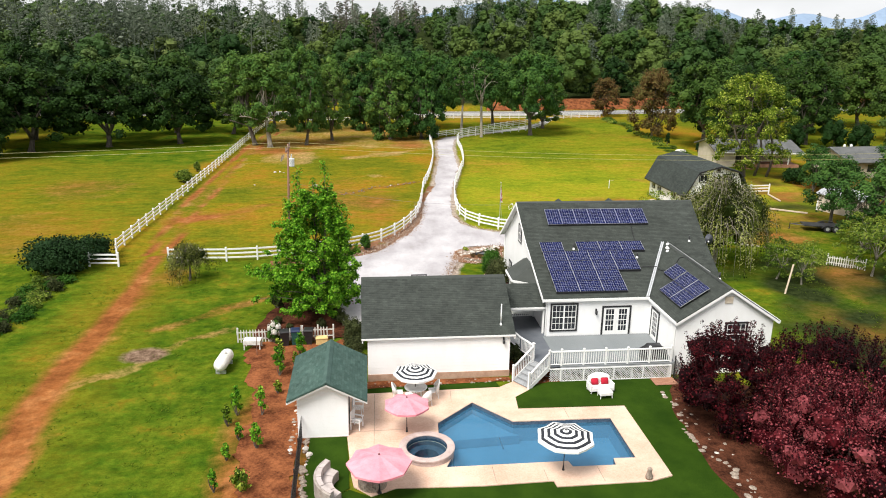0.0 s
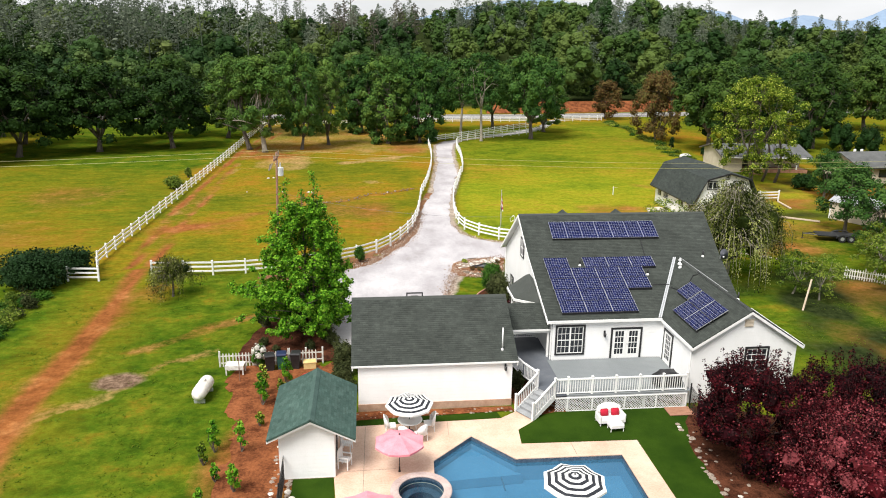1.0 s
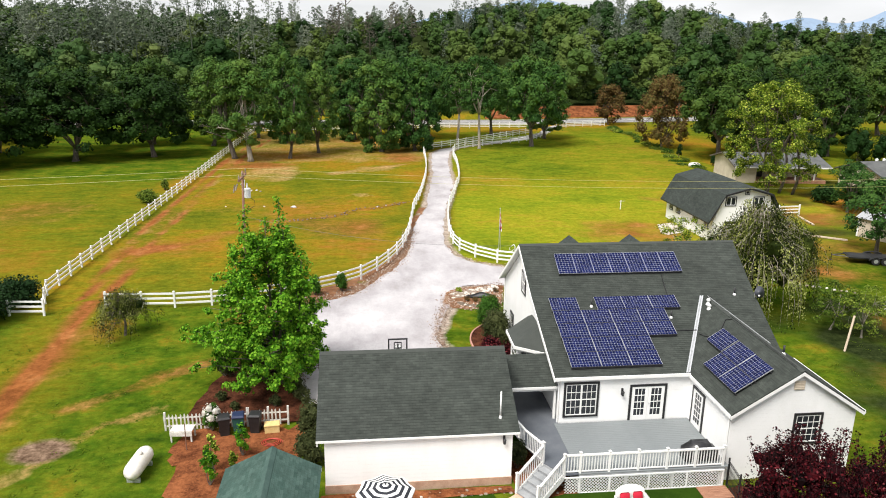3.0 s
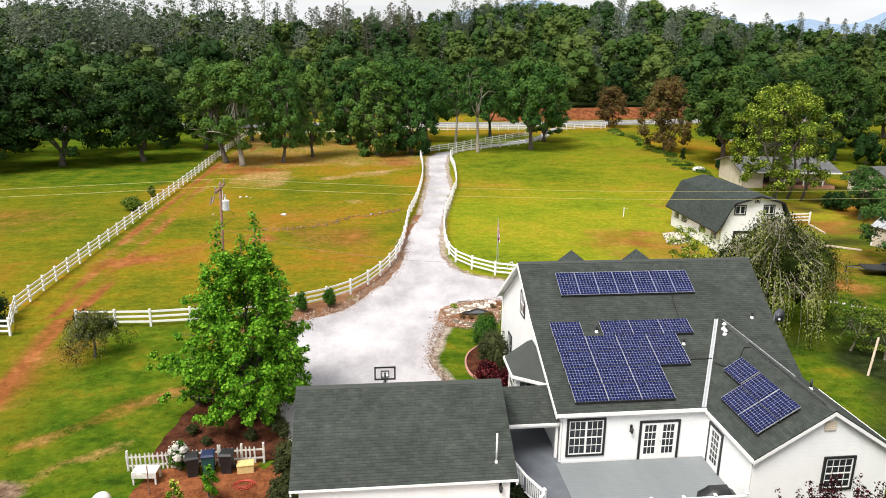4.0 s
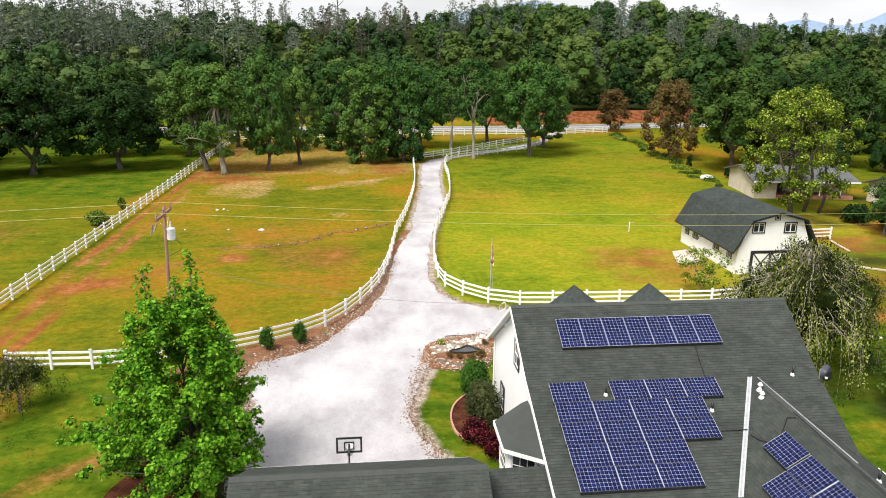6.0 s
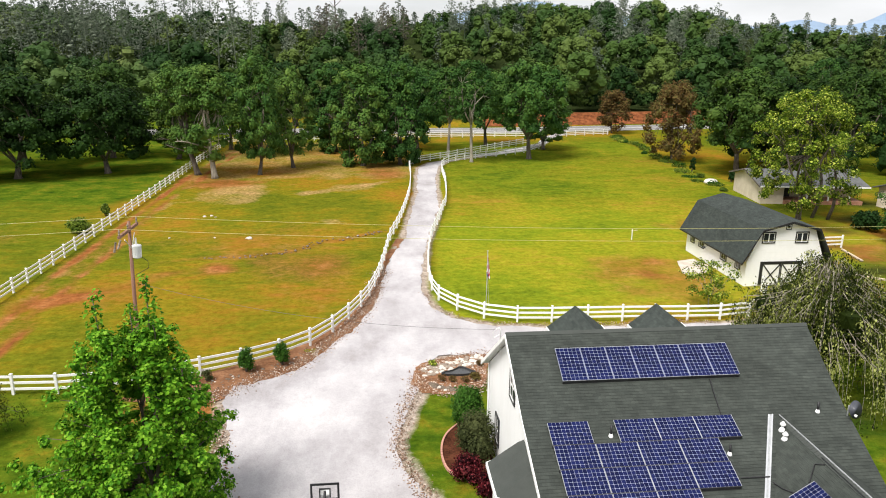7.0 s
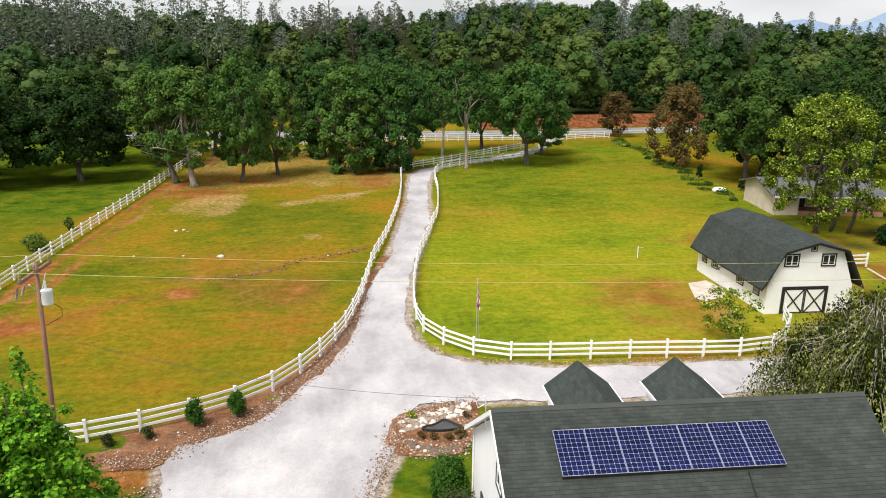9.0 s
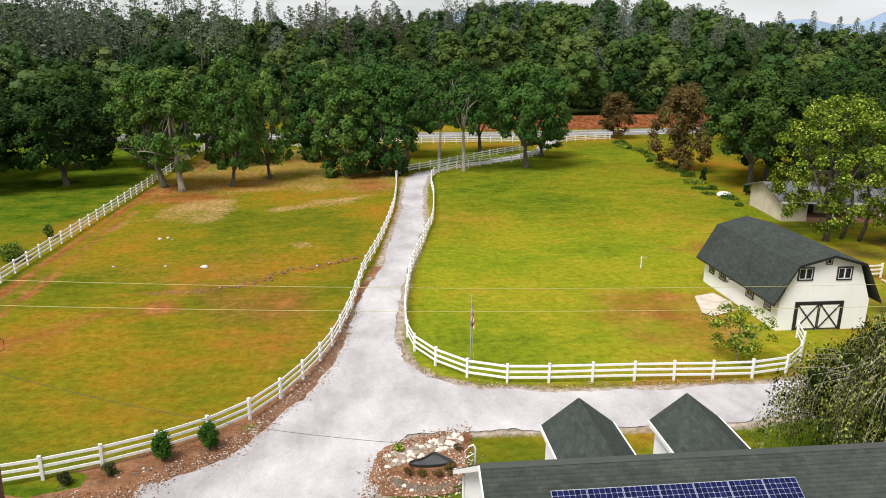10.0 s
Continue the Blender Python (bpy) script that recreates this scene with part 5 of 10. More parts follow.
rc = wing_ridge(47.2)
ridge_c = thing("roof_conduit", "thin dark cable clipped along the wing ridge", "conduit", tuple(rc))
part("tube", Shape().tube([(-0.10, -2.4, -0.01), (-0.12, -5.2, -0.05), (-0.10, -8.6, -0.10)], 0.016, 6), M_IRON, ridge_c)

# ---- solar panels ----
def cell_mat():
    m, n, l, b = node_mat("blue_silicon_cells")
    geo = n.new("ShaderNodeNewGeometry")
    v = noise_node(n, l, 9.0, 3.0)
    col = ramp_node(n, l, mix_node(n, l, geo.outputs["Random Per Island"], v, 0.35), [(0.2, (0.004, 0.006, 0.032)), (0.8, (0.009, 0.013, 0.066))])
    l.new(col, b.inputs["Base Color"])
    b.inputs["Roughness"].default_value = 0.22
    b.inputs["Specular IOR Level"].default_value = 0.12
    return m


M_CELL = cell_mat()
M_BACK = surface("pale_panel_backing", (0.26, 0.28, 0.40), (0.36, 0.38, 0.50), 3, 40, 0.4, 0.0)
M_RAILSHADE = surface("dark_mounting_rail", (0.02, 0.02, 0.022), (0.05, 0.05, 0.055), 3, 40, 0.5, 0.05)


def solar_panel(long, wide, portrait, at):
    """One module: aluminium frame, pale backing with dark cells, black strip for edge shade; local y up the slope."""
    w, h = (wide, long) if portrait else (long, wide)
    p = thing("solar_panel", "blue solar panel with aluminium frame on the roof", "solar panel", (0, 0, 0), group="roof solar panels")
    p.matrix_basis = at
    f = 0.009
    sides = ((0, 0, w, f), (0, h - f, w, h), (0, f, f, h - f), (w - f, f, w, h - f))
    for x0, y0, x1, y1 in sides[:2] if portrait else ():
        part("edge_rail", Shape().box(x0, y0, 0.06, x1, y1, 0.105), M_ALU, p)
    for x0, y0, x1, y1 in sides[2:] if portrait else ():
        part("side_rail", Shape().box(x0, y0, 0.06, x1, y1, 0.102), M_BACK, p, "pale blue-grey side rail")
    for x0, y0, x1, y1 in () if portrait else sides[2:]:
        part("end_rail", Shape().box(x0, y0, 0.06, x1, y1, 0.105), M_ALU, p)
    for x0, y0, x1, y1 in () if portrait else sides[:2]:
        part("edge_rail", Shape().box(x0, y0, 0.06, x1, y1, 0.105), M_RAILSHADE, p, "dark anodised edge rail")
    part("backing", Shape().box(f, f, 0.07, w - f, h - f, 0.098), M_BACK, p)
    cells = Shape()
    nx_, ny_ = (6, 10) if portrait else (10, 6)
    cw, ch = (w - 2 * f) / nx_, (h - 2 * f) / ny_
    k, g = 0.016, 0.0038
    for i in range(nx_):
        for j in range(ny_):
            x0, x1, y0, y1 = f + i * cw + g, f + (i + 1) * cw - g, f + j * ch + g, f + (j + 1) * ch - g
            cells.face([(x0 + k, y0, 0.1), (x1 - k, y0, 0.1), (x1, y0 + k, 0.1), (x1, y1 - k, 0.1), (x1 - k, y1, 0.1), (x0 + k, y1, 0.1), (x0, y1 - k, 0.1), (x0, y0 + k, 0.1)])
    part("cell_sheet", cells, M_CELL, p, "dark blue silicon cells", kind="stuff", fix=False)
    # black strip stands in for the shade band below the panel edge
    part("skirt", Shape().box(0.0, -0.014, -0.09, w, -0.002, 0.098), M_RAILSHADE, p, "black skirt along the lower edge")
    part("mounting_rail", Shape().box(0.0, 0.012, -0.09, w, 0.05, 0.06), M_RAILSHADE, p)
    part("mounting_rail", Shape().box(0.0, h - 0.2, -0.09, w, h - 0.16, 0.06), M_RAILSHADE, p)
    return p


def slope_pose(x, y, a, b, lift=0.09):
    """A pose on the south slope through the section points a, b."""
    ang = math.degrees(math.atan2(b[1] - a[1], b[0] - a[0]))
    return pose(x, y, on_slope(a, b, y) + lift, ang, 0, 0)


PL, PW = 1.575, 1.046
first_p = solar_panel(1.66, PW, True, slope_pose(13.97, 49.52, BREAK, RIDGE))
for i in range(1, 7):
    copy_thing(first_p, slope_pose(13.97 + i * 1.072, 49.52, BREAK, RIDGE))
ang = math.atan2(BREAK[1] - EAVE_S[1], BREAK[0] - EAVE_S[0])
dy = 1.064 * math.cos(ang)
land = None
for col, rows in ((0, range(0, 5)), (1, range(0, 4)), (2, range(0, 4)), (3, range(2, 4))):
    for r in rows:
        at = slope_pose(12.99 + col * 1.596 - 0.018 * r, 42.86 + r * dy, EAVE_S, BREAK)
        if land is None:
            land = solar_panel(PL, PW, False, at)
        else:
            copy_thing(land, at)
for i in range(3):
    copy_thing(land, slope_pose(15.52 + i * 1.59, 42.86 + 4 * dy, EAVE_S, BREAK))


def wing_pose(x, y, lift=0.09):
    r = wing_ridge(y)
    a = math.atan2(r.z - WE0[1], r.x - WE0[0])
    c, s = math.cos(a), math.sin(a)
    return Matrix(((0, c, -s, x - s * lift), (-1, 0, 0, y), (0, s, c, wing_z(x, y) + c * lift), (0, 0, 0, 1)))


dx = 1.064 * math.cos(math.atan2(WR[1] - WE0[1], WR[0] - WE0[0]))
for i in range(2):
    for j in range(2):
        copy_thing(land, wing_pose(19.78 + j * dx, 42.34 - i * 1.59))
copy_thing(land, wing_pose(19.78 + dx, 44.0))

# ---- breezeway between garage and house ----
bw = thing("breezeway", "covered white breezeway with shingle roof between garage and house", "breezeway", (9.6, 42.3, 0))
BW = bw.matrix_basis.inverted()


def bw_part(name, shape, mat, label=""):
    ob = part(name, shape, mat, bw, label)
    ob.matrix_basis = BW
    return ob


bw_part("roof_slope", shingled((9.72, 42.88, 2.88), (12.3, 42.88, 2.88), (12.3, 44.55, 3.98), (9.72, 44.55, 3.98)), M_SHINGLE)
bw_part("roof_slope", shingled((12.3, 46.2, 2.88), (9.72, 46.2, 2.88), (9.72, 44.55, 3.98), (12.3, 44.55, 3.98)), M_SHINGLE)
bw_part("fascia", edge_board((9.7, 42.86, 2.89), (12.36, 42.86, 2.89), 0.018, 0.12), M_WHITE)
bw_part("beam", Shape().box(9.75, 43.0, 2.6, 12.36, 43.12, 2.74), M_WHITE)
for x in (9.8, 12.2):
    bw_part("post", Shape().box(x, 43.0, 1.0, x + 0.11, 43.12, 2.6), M_WHITE)
bw_part("back_wall", Shape().box(9.72, 46.1, 1.9, 11.1, 46.2, 2.85), M_WALL)
bw_part("back_rail", Shape().box(9.72, 46.1, 1.0, 11.1, 46.16, 1.06).box(9.72, 46.1, 1.84, 11.1, 46.16, 1.9), M_WHITE)

# ---- deck, walkway, stairs ----
deck = thing("deck", "raised grey-painted deck with white railing and lattice skirt", "deck", (12.2, 38.0, 0))
D_INV = deck.matrix_basis.inverted()


def deck_part(name, shape, mat, label="", kind=""):
    ob = part(name, shape, mat, deck, label, kind=kind)
    ob.matrix_basis = D_INV
    return ob


board_me = fix_normals(Shape().box(0, 0, -0.035, 7.08, 0.161, 0.0, bevel=0.004).mesh("deck_board"))
board_me.materials.append(M_DECK)
for i in range(27):
    part("deck_board", board_me, M_DECK, deck).matrix_basis = D_INV @ pose(12.15, 38.02 + i * 0.1665, 1.0)
deck_part("landing", sheet([(9.72, 46.6), (9.9, 42.0), (10.3, 40.3), (10.74, 39.1), (11.45, 38.04), (12.145, 38.06), (12.145, 42.4), (12.38, 42.55), (12.38, 46.6)], 0.93, thick=0.065), M_DECKSHADE, "dark blue-grey painted landing and walkway")
deck_part("joist", Shape().box(12.15, 38.03, 0.80, 19.05, 38.09, 0.96), M_STEP)
deck_part("joist", Shape().box(12.15, 42.0, 0.80, 19.05, 42.1, 0.96), M_STEP)
for x in (12.25, 14.4, 16.6, 18.9):
    deck_part("pier", Shape().box(x - 0.06, 38.1, -0.1, x + 0.06, 38.22, 0.82), M_WHITE)

BAL = {}


def railing(parent, inv, p0, p1, h=0.92, gap=0.135, posts=(True, True)):
    """Handrail, foot rail, square balusters and end posts from p0 to p1."""
    a, b = Vector(p0), Vector(p1)
    flat = Vector((b.x - a.x, b.y - a.y, 0))
    turn = math.degrees(math.atan2(flat.y, flat.x))
    slope = math.degrees(math.atan2(b.z - a.z, flat.length))
    length = (b - a).length
    for z, hh, ww in ((h, 0.05, 0.055), (0.1, 0.035, 0.03)):
        ob = part("handrail" if z == h else "foot_rail", Shape().box(0, -ww, -hh, length, ww, hh * 0.4, bevel=0.008), M_WHITE, parent)
        ob.matrix_basis = inv @ Matrix.Translation(a + Vector((0, 0, z))) @ pose(0, 0, 0, 0, 0, turn) @ pose(0, 0, 0, 0, -slope, 0)
    if "b" not in BAL:
        BAL["b"] = fix_normals(Shape().box(-0.018, -0.018, 0.1, 0.018, 0.018, 0.9).mesh("baluster"))
        BAL["b"].materials.append(M_WHITE)
        ps = Shape().box(-0.05, -0.05, -0.15, 0.05, 0.05, 1.02)
        ps.loft([[(sx * 0.065, sy * 0.065, z) for sx, sy in ((-1, -1), (1, -1), (1, 1), (-1, 1))] for z in (1.02, 1.05)] + [[(sx * 0.01, sy * 0.01, 1.10) for sx, sy in ((-1, -1), (1, -1), (1, 1), (-1, 1))]])
        BAL["p"] = fix_normals(ps.mesh("post"))
        BAL["p"].materials.append(M_WHITE)
    n = max(1, int(flat.length / gap))
    for i in range(1, n):
        ob = part("baluster", BAL["b"], M_WHITE, parent)
        ob.matrix_basis = inv @ Matrix.Translation(a.lerp(b, i / n)) @ pose(0, 0, 0, 0, 0, turn)
    for use, p in zip(posts, (a, b)):
        if use:
            ob = part("post", BAL["p"], M_WHITE, parent)
            ob.matrix_basis = inv @ Matrix.Translation(p) @ pose(0, 0, 0, 0, 0, turn)


rx = [12.2, 13.55, 14.9, 16.25, 17.6, 18.95]
for i in range(5):
    railing(deck, D_INV, (rx[i], 38.12, 1.0), (rx[i + 1], 38.12, 1.0), posts=(i == 0, True))
railing(deck, D_INV, (11.5, 38.12, 1.0), (12.2, 38.12, 1.0), posts=(False, False))
railing(deck, D_INV, (9.75, 42.2, 1.0), (10.2, 40.4, 1.0), posts=(True, False))
railing(deck, D_INV, (10.2, 40.4, 1.0), (10.72, 39.15, 1.0), posts=(False, True))
railing(deck, D_INV, (9.82, 46.0, 1.0), (12.3, 46.0, 1.0), posts=(True, True))

# lattice skirt
lat = Shape()
for x0, x1 in ((11.5, 12.13), (12.2, 13.55), (13.62, 15.4), (15.47, 17.2), (17.27, 18.95)):
    lz0, lz1 = 0.03, 0.82
    hgt = lz1 - lz0
    n = int((x1 - x0 + hgt) / 0.15)
    for i in range(n):
        s0 = x0 - hgt + i * 0.15
        for sgn in (1, -1):
            pa, pb = [s0, lz0], [s0 + hgt, lz1]
            if pa[0] < x0:
                pa = [x0, lz0 + (x0 - s0)]
            if pb[0] > x1:
                pb = [x1, lz1 - (s0 + hgt - x1)]
            if pb[0] - pa[0] < 0.05:
                continue
            if sgn < 0:
                pa, pb = [x0 + x1 - pa[0], pa[1]], [x0 + x1 - pb[0], pb[1]]
            yy = 37.99 if sgn > 0 else 38.0
            t = 0.021
            lat.grid([(pa[0] - t, yy, pa[1]), (pa[0] + t, yy, pa[1]), (pb[0] + t, yy, pb[1]), (pb[0] - t, yy, pb[1]), (pa[0] - t, yy + 0.009, pa[1]), (pa[0] + t, yy + 0.009, pa[1]), (pb[0] + t, yy + 0.009, pb[1]), (pb[0] - t, yy + 0.009, pb[1])], [(0, 1, 2, 3), (7, 6, 5, 4), (0, 4, 5, 1), (2, 6, 7, 3)])
deck_part("lattice", lat, M_WHITE, "white diagonal lattice", kind="stuff")
for x in (12.17, 13.585, 15.435, 17.235, 18.97):
    deck_part("lattice_post", Shape().box(x - 0.035, 37.97, 0.0, x + 0.035, 38.03, 0.86), M_WHITE)
deck_part("lattice_rail", Shape().box(12.2, 37.975, 0.8, 18.95, 38.025, 0.87), M_WHITE)
deck_part("lattice_rail", Shape().box(12.2, 37.975, 0.0, 18.95, 38.025, 0.06), M_WHITE)
# panel added to keep light out from under the deck
deck_part("side_skirt", Shape().slab((12.15, 42.3, 0.0), (12.15, 38.05, 0.0), (12.15, 38.05, 0.92), (12.15, 42.3, 0.92), 0.03), M_STEP)
deck_part("lattice_rail", Shape().box(11.47, 37.975, 0.8, 12.13, 38.025, 0.87), M_WHITE)

stairs = thing("stairs", "grey-painted wooden stairs with white railings", "stairs", (10.4, 38.2, 0))
ST = stairs.matrix_basis.inverted()
tl, tr, bl, br = Vector((10.74, 39.1, 0)), Vector((11.45, 38.04, 0)), Vector((9.35, 38.21, 0)), Vector((10.06, 37.13, 0))
N_ST = 6
for i in range(N_ST - 1):
    f0, f1 = (i) / (N_ST - 1), (i + 1) / (N_ST - 1)
    z = 1.0 - (i + 1) * 1.0 / N_ST
    a, b, c, d = tl.lerp(bl, f0), tl.lerp(bl, f1 + 0.03), tr.lerp(br, f1 + 0.03), tr.lerp(br, f0)
    up = Vector((0, 0, z))
    ob = part("tread", Shape().slab(a + up, b + up, c + up, d + up, 0.045), M_STEP, stairs)
    ob.matrix_basis = ST
    up2 = Vector((0, 0, z + 1.0 / N_ST - 0.045))
    e, g = tl.lerp(bl, f0 + 0.01), tr.lerp(br, f0 + 0.01)
    ob = part("riser", Shape().slab(e + up, g + up, g + up2, e + up2, 0.02), M_STEP, stairs)
    ob.matrix_basis = ST
for p, q in ((tl, bl), (tr, br)):
    s = Shape()
    out = (p - q).cross(Vector((0, 0, 1))).normalized() * 0.03
    s.loft([[p + Vector((0, 0, 0.98)) - out, p + Vector((0, 0, 0.98)) + out, q + Vector((0, 0, 0.16)) + out, q + Vector((0, 0, 0.16)) - out], [p + Vector((0, 0, 0.72)) - out, p + Vector((0, 0, 0.72)) + out, q + Vector((0, 0, -0.05)) + out, q + Vector((0, 0, -0.05)) - out]])
    ob = part("stringer", s, M_WHITE, stairs)
    ob.matrix_basis = ST
    railing(stairs, ST, p + Vector((0, 0, 1.0)), q + Vector((0, 0, 0.06)), h=0.9, posts=(True, True))

grill = thing("covered_grill", "barbecue grill under a black cover on the deck", "grill", (18.1, 38.75, 1.0))
part("cover", Shape().loft([[(-0.78, -0.32, 0.05), (0.78, -0.32, 0.05), (0.8, 0.32, 0.05), (-0.8, 0.32, 0.05)], [(-0.76, -0.33, 0.55), (0.76, -0.33, 0.55), (0.78, 0.32, 0.55), (-0.78, 0.32, 0.55)], [(-0.45, -0.3, 0.72), (0.45, -0.3, 0.72), (0.47, 0.3, 0.74), (-0.47, 0.3, 0.74)], [(-0.40, -0.2, 0.88), (0.40, -0.2, 0.86), (0.42, 0.22, 0.9), (-0.40, 0.22, 0.9)]]), M_BLACK, grill, smooth=True)
part("grill_shelf", Shape().box(-0.7, -0.26, 0.0, 0.7, 0.26, 0.05), M_STEEL, grill)

# garage trim
for y, z in (GE0, GE1):
    sgn = -0.03 if y < 43 else 0.03
    garage_part("fascia", edge_board((0.45, y + sgn * 0.6, z - 0.005), (9.55, y + sgn * 0.6, z - 0.005), 0.016, 0.1), M_WHITE)
for x in (0.5, 9.5):
    for e in (GE0, GE1):
        garage_part("rake_board", edge_board((x, e[0], e[1] - 0.1), (x, GR[0], GR[1] - 0.1), h=0.18), M_WHITE)
garage_part("ridge_cap", Shape().gable([(42.95, 5.01), (43.1, 5.14), (43.25, 5.01), (43.1, 5.08)], "x", 0.45, 9.55), M_SHINGLE_PLAIN)
vent_pipe(8.76, 39.55, on_slope(GE0, GR, 39.55), 1.3, 0.036, M_VINYL, "tall white flue pipe on the garage roof")
# shed trim
for x, z in ((-3.17, 2.28), (0.71, 2.17)):
    shed_part("fascia", edge_board((x, 37.65, z), (x, 32.55, z), h=0.12), M_WHITE)
for x, z in ((-3.22, 2.27), (0.76, 2.16)):
    for y in (32.51, 37.69):
        shed_part("rake_board", edge_board((x, y, z), (-1.24, y, 3.20), h=0.14), M_WHITE)
shed_part("ridge_cap", Shape().gable([(-1.42, 3.19), (-1.24, 3.31), (-1.06, 3.19), (-1.24, 3.25)], "y", 32.45, 37.75), M_SHINGLE_GREEN_PLAIN)
# solid black panel; the dark of an open doorway is its colour
shed_part("door", Shape().box(-0.23, 34.0, 0.0, -0.18, 35.0, 2.0), M_BLACK, "dark open doorway")
shed_part("threshold", Shape().box(-2.78, 32.81, -0.05, -0.18, 37.34, 0.06), M_STONE)

# barn openings and trim
def barn_window(m, w, h, lites):
    win = window_unit(barn, B_INV @ m, w, h, 2, lites, trim_w=0.1, label="white sash window with black trim")
    return win


barn_window(pose(39.62, 79.39, 3.82), 1.2, 1.02, (1, 1))
barn_window(pose(42.62, 79.39, 3.80), 1.2, 1.02, (1, 1))
window_unit(barn, B_INV @ pose(41.65, 79.39, 5.0), 0.5, 0.5, 1, (1, 1), trim_w=0.07, label="small black-trimmed attic vent window")
for y, wd in ((90.1, 0.9), (88.3, 1.1), (83.9, 1.15), (81.2, 0.9)):
    window_unit(barn, B_INV @ pose(38.49, y, 1.15, 0, 0, -90), wd, 1.15, 1, (2, 1), label="side window with black trim")
bd = part("barn_door", Shape().box(0, -0.07, 0, 0.16, 0.01, 2.2).box(3.6, -0.07, 0, 3.76, 0.01, 2.2).box(0.16, -0.07, 2.05, 3.6, 0.01, 2.2), M_BLACK, barn, "white double barn doors with black cross braces")
bd.matrix_basis = B_INV @ pose(39.75, 79.39, 0)
for k in range(2):
    lf = part("door_leaf", Shape().box(0, -0.03, 0, 1.7, 0.0, 2.0), M_WHITE, bd)
    lf.matrix_basis = pose(0.17 + k * 1.73, 0, 0.03)
    br_s = Shape()
    for x0, z0, x1, z1 in ((0, 0, 0.09, 2.0), (1.61, 0, 1.7, 2.0), (0.09, 1.91, 1.61, 2.0), (0.09, 0, 1.61, 0.09)):
        br_s.box(x0, -0.05, z0, x1, -0.031, z1)
    part("door_border", br_s, M_BLACK, lf)
    for sgn in (1, -1):
        a, b = (0.09, 0.09), (1.61, 1.91)
        if sgn < 0:
            a, b = (1.61, 0.09), (0.09, 1.91)
        dirv = Vector((b[0] - a[0], 0, b[1] - a[1])).normalized()
        nn = Vector((-dirv.z, 0, dirv.x)) * 0.05
        yy = -0.052 if sgn > 0 else -0.056
        pts = [Vector((a[0], yy, a[1])) - nn, Vector((a[0], yy, a[1])) + nn, Vector((b[0], yy, b[1])) + nn, Vector((b[0], yy, b[1])) - nn]
        part("brace", Shape().slab(*pts, 0.018), M_BLACK, lf)
for (u0, z0), (u1, z1) in zip(BR, BR[1:]):
    barn_part("rake_board", edge_board((u0, B0 - 0.03, z0 + 0.01), (u1, B0 - 0.03, z1 + 0.01), h=0.2), M_BLACK, "black rake board")
for u, z in (BR[0], BR[4]):
    barn_part("fascia", edge_board((u, B0, z + 0.01), (u, B1, z + 0.01), h=0.14), M_BLACK, "black eave board")
lt = thing("barn_lamp", "black gooseneck lamp on the barn wall", "lamp", (38.5, 85.4, 1.9))
part("arm", Shape().tube([(0, 0, 0), (-0.4, 0, 0.12), (-0.9, 0, 0.05)], 0.03, 6), M_BLACK, lt)
part("shade", Shape().lathe([(0.03, 0.1), (0.06, 0.06), (0.2, -0.08), (0.19, -0.09), (0.04, 0.03)], (-0.95, 0, 0.0), 12), M_BLACK, lt)

# ---- pool terrace ----
SPA_C, SPA_R = (3.62, 31.05), 1.02
pave_out = [(-0.3, 37.4), (0.7, 37.3), (8.4, 37.5), (9.4, 38.2), (10.1, 37.1), (9.95, 36.95), (9.1, 36.25), (8.98, 34.9), (14.95, 34.75), (14.9, 28.1), (13.75, 27.75), (9.28, 27.7), (9.25, 28.15), (6.0, 28.05), (2.0, 28.2), (0.9, 27.7), (0.1, 28.5), (-0.05, 29.5), (-0.15, 31.0), (-0.28, 32.6), (-0.2, 34.5)]
paving = part("pool_terrace", sheet(pave_out, 0.0, holes=[POOL, [(SPA_C[0] + 0.99 * math.cos(2 * math.pi * k / 24), SPA_C[1] + 0.99 * math.sin(2 * math.pi * k / 24)) for k in range(24)]], thick=0.07), M_PAVE, label="cream stamped concrete terrace round the pool", kind="structure")
paving["category"] = "terrace"
# saw joints
for x0, y0, x1, y1 in ((1.0, 28.6, 1.15, 37.2), (5.4, 36.0, 5.5, 37.4), (9.0, 28.2, 9.0, 29.1), (6.6, 28.2, 6.6, 29.5), (11.6, 27.9, 11.6, 29.1), (11.5, 33.7, 11.5, 34.7), (-0.1, 33.2, 2.6, 33.25)):
    j = Vector((y1 - y0, x0 - x1, 0)).normalized() * 0.012
    a, b = Vector((x0, y0, 0.0745)), Vector((x1, y1, 0.0745))
    part("joint", Shape().slab(a - j, a + j, b + j, b - j, 0.003), M_STONE, paving)

M_PLASTERBLUE = surface("blue_pool_plaster", (0.12, 0.27, 0.39), (0.17, 0.34, 0.47), 0.6, 10, 0.7, 0.1)
M_TILE = surface("dark_waterline_tile", (0.03, 0.05, 0.08), (0.10, 0.14, 0.19), 8, 40, 0.25, 0.1)


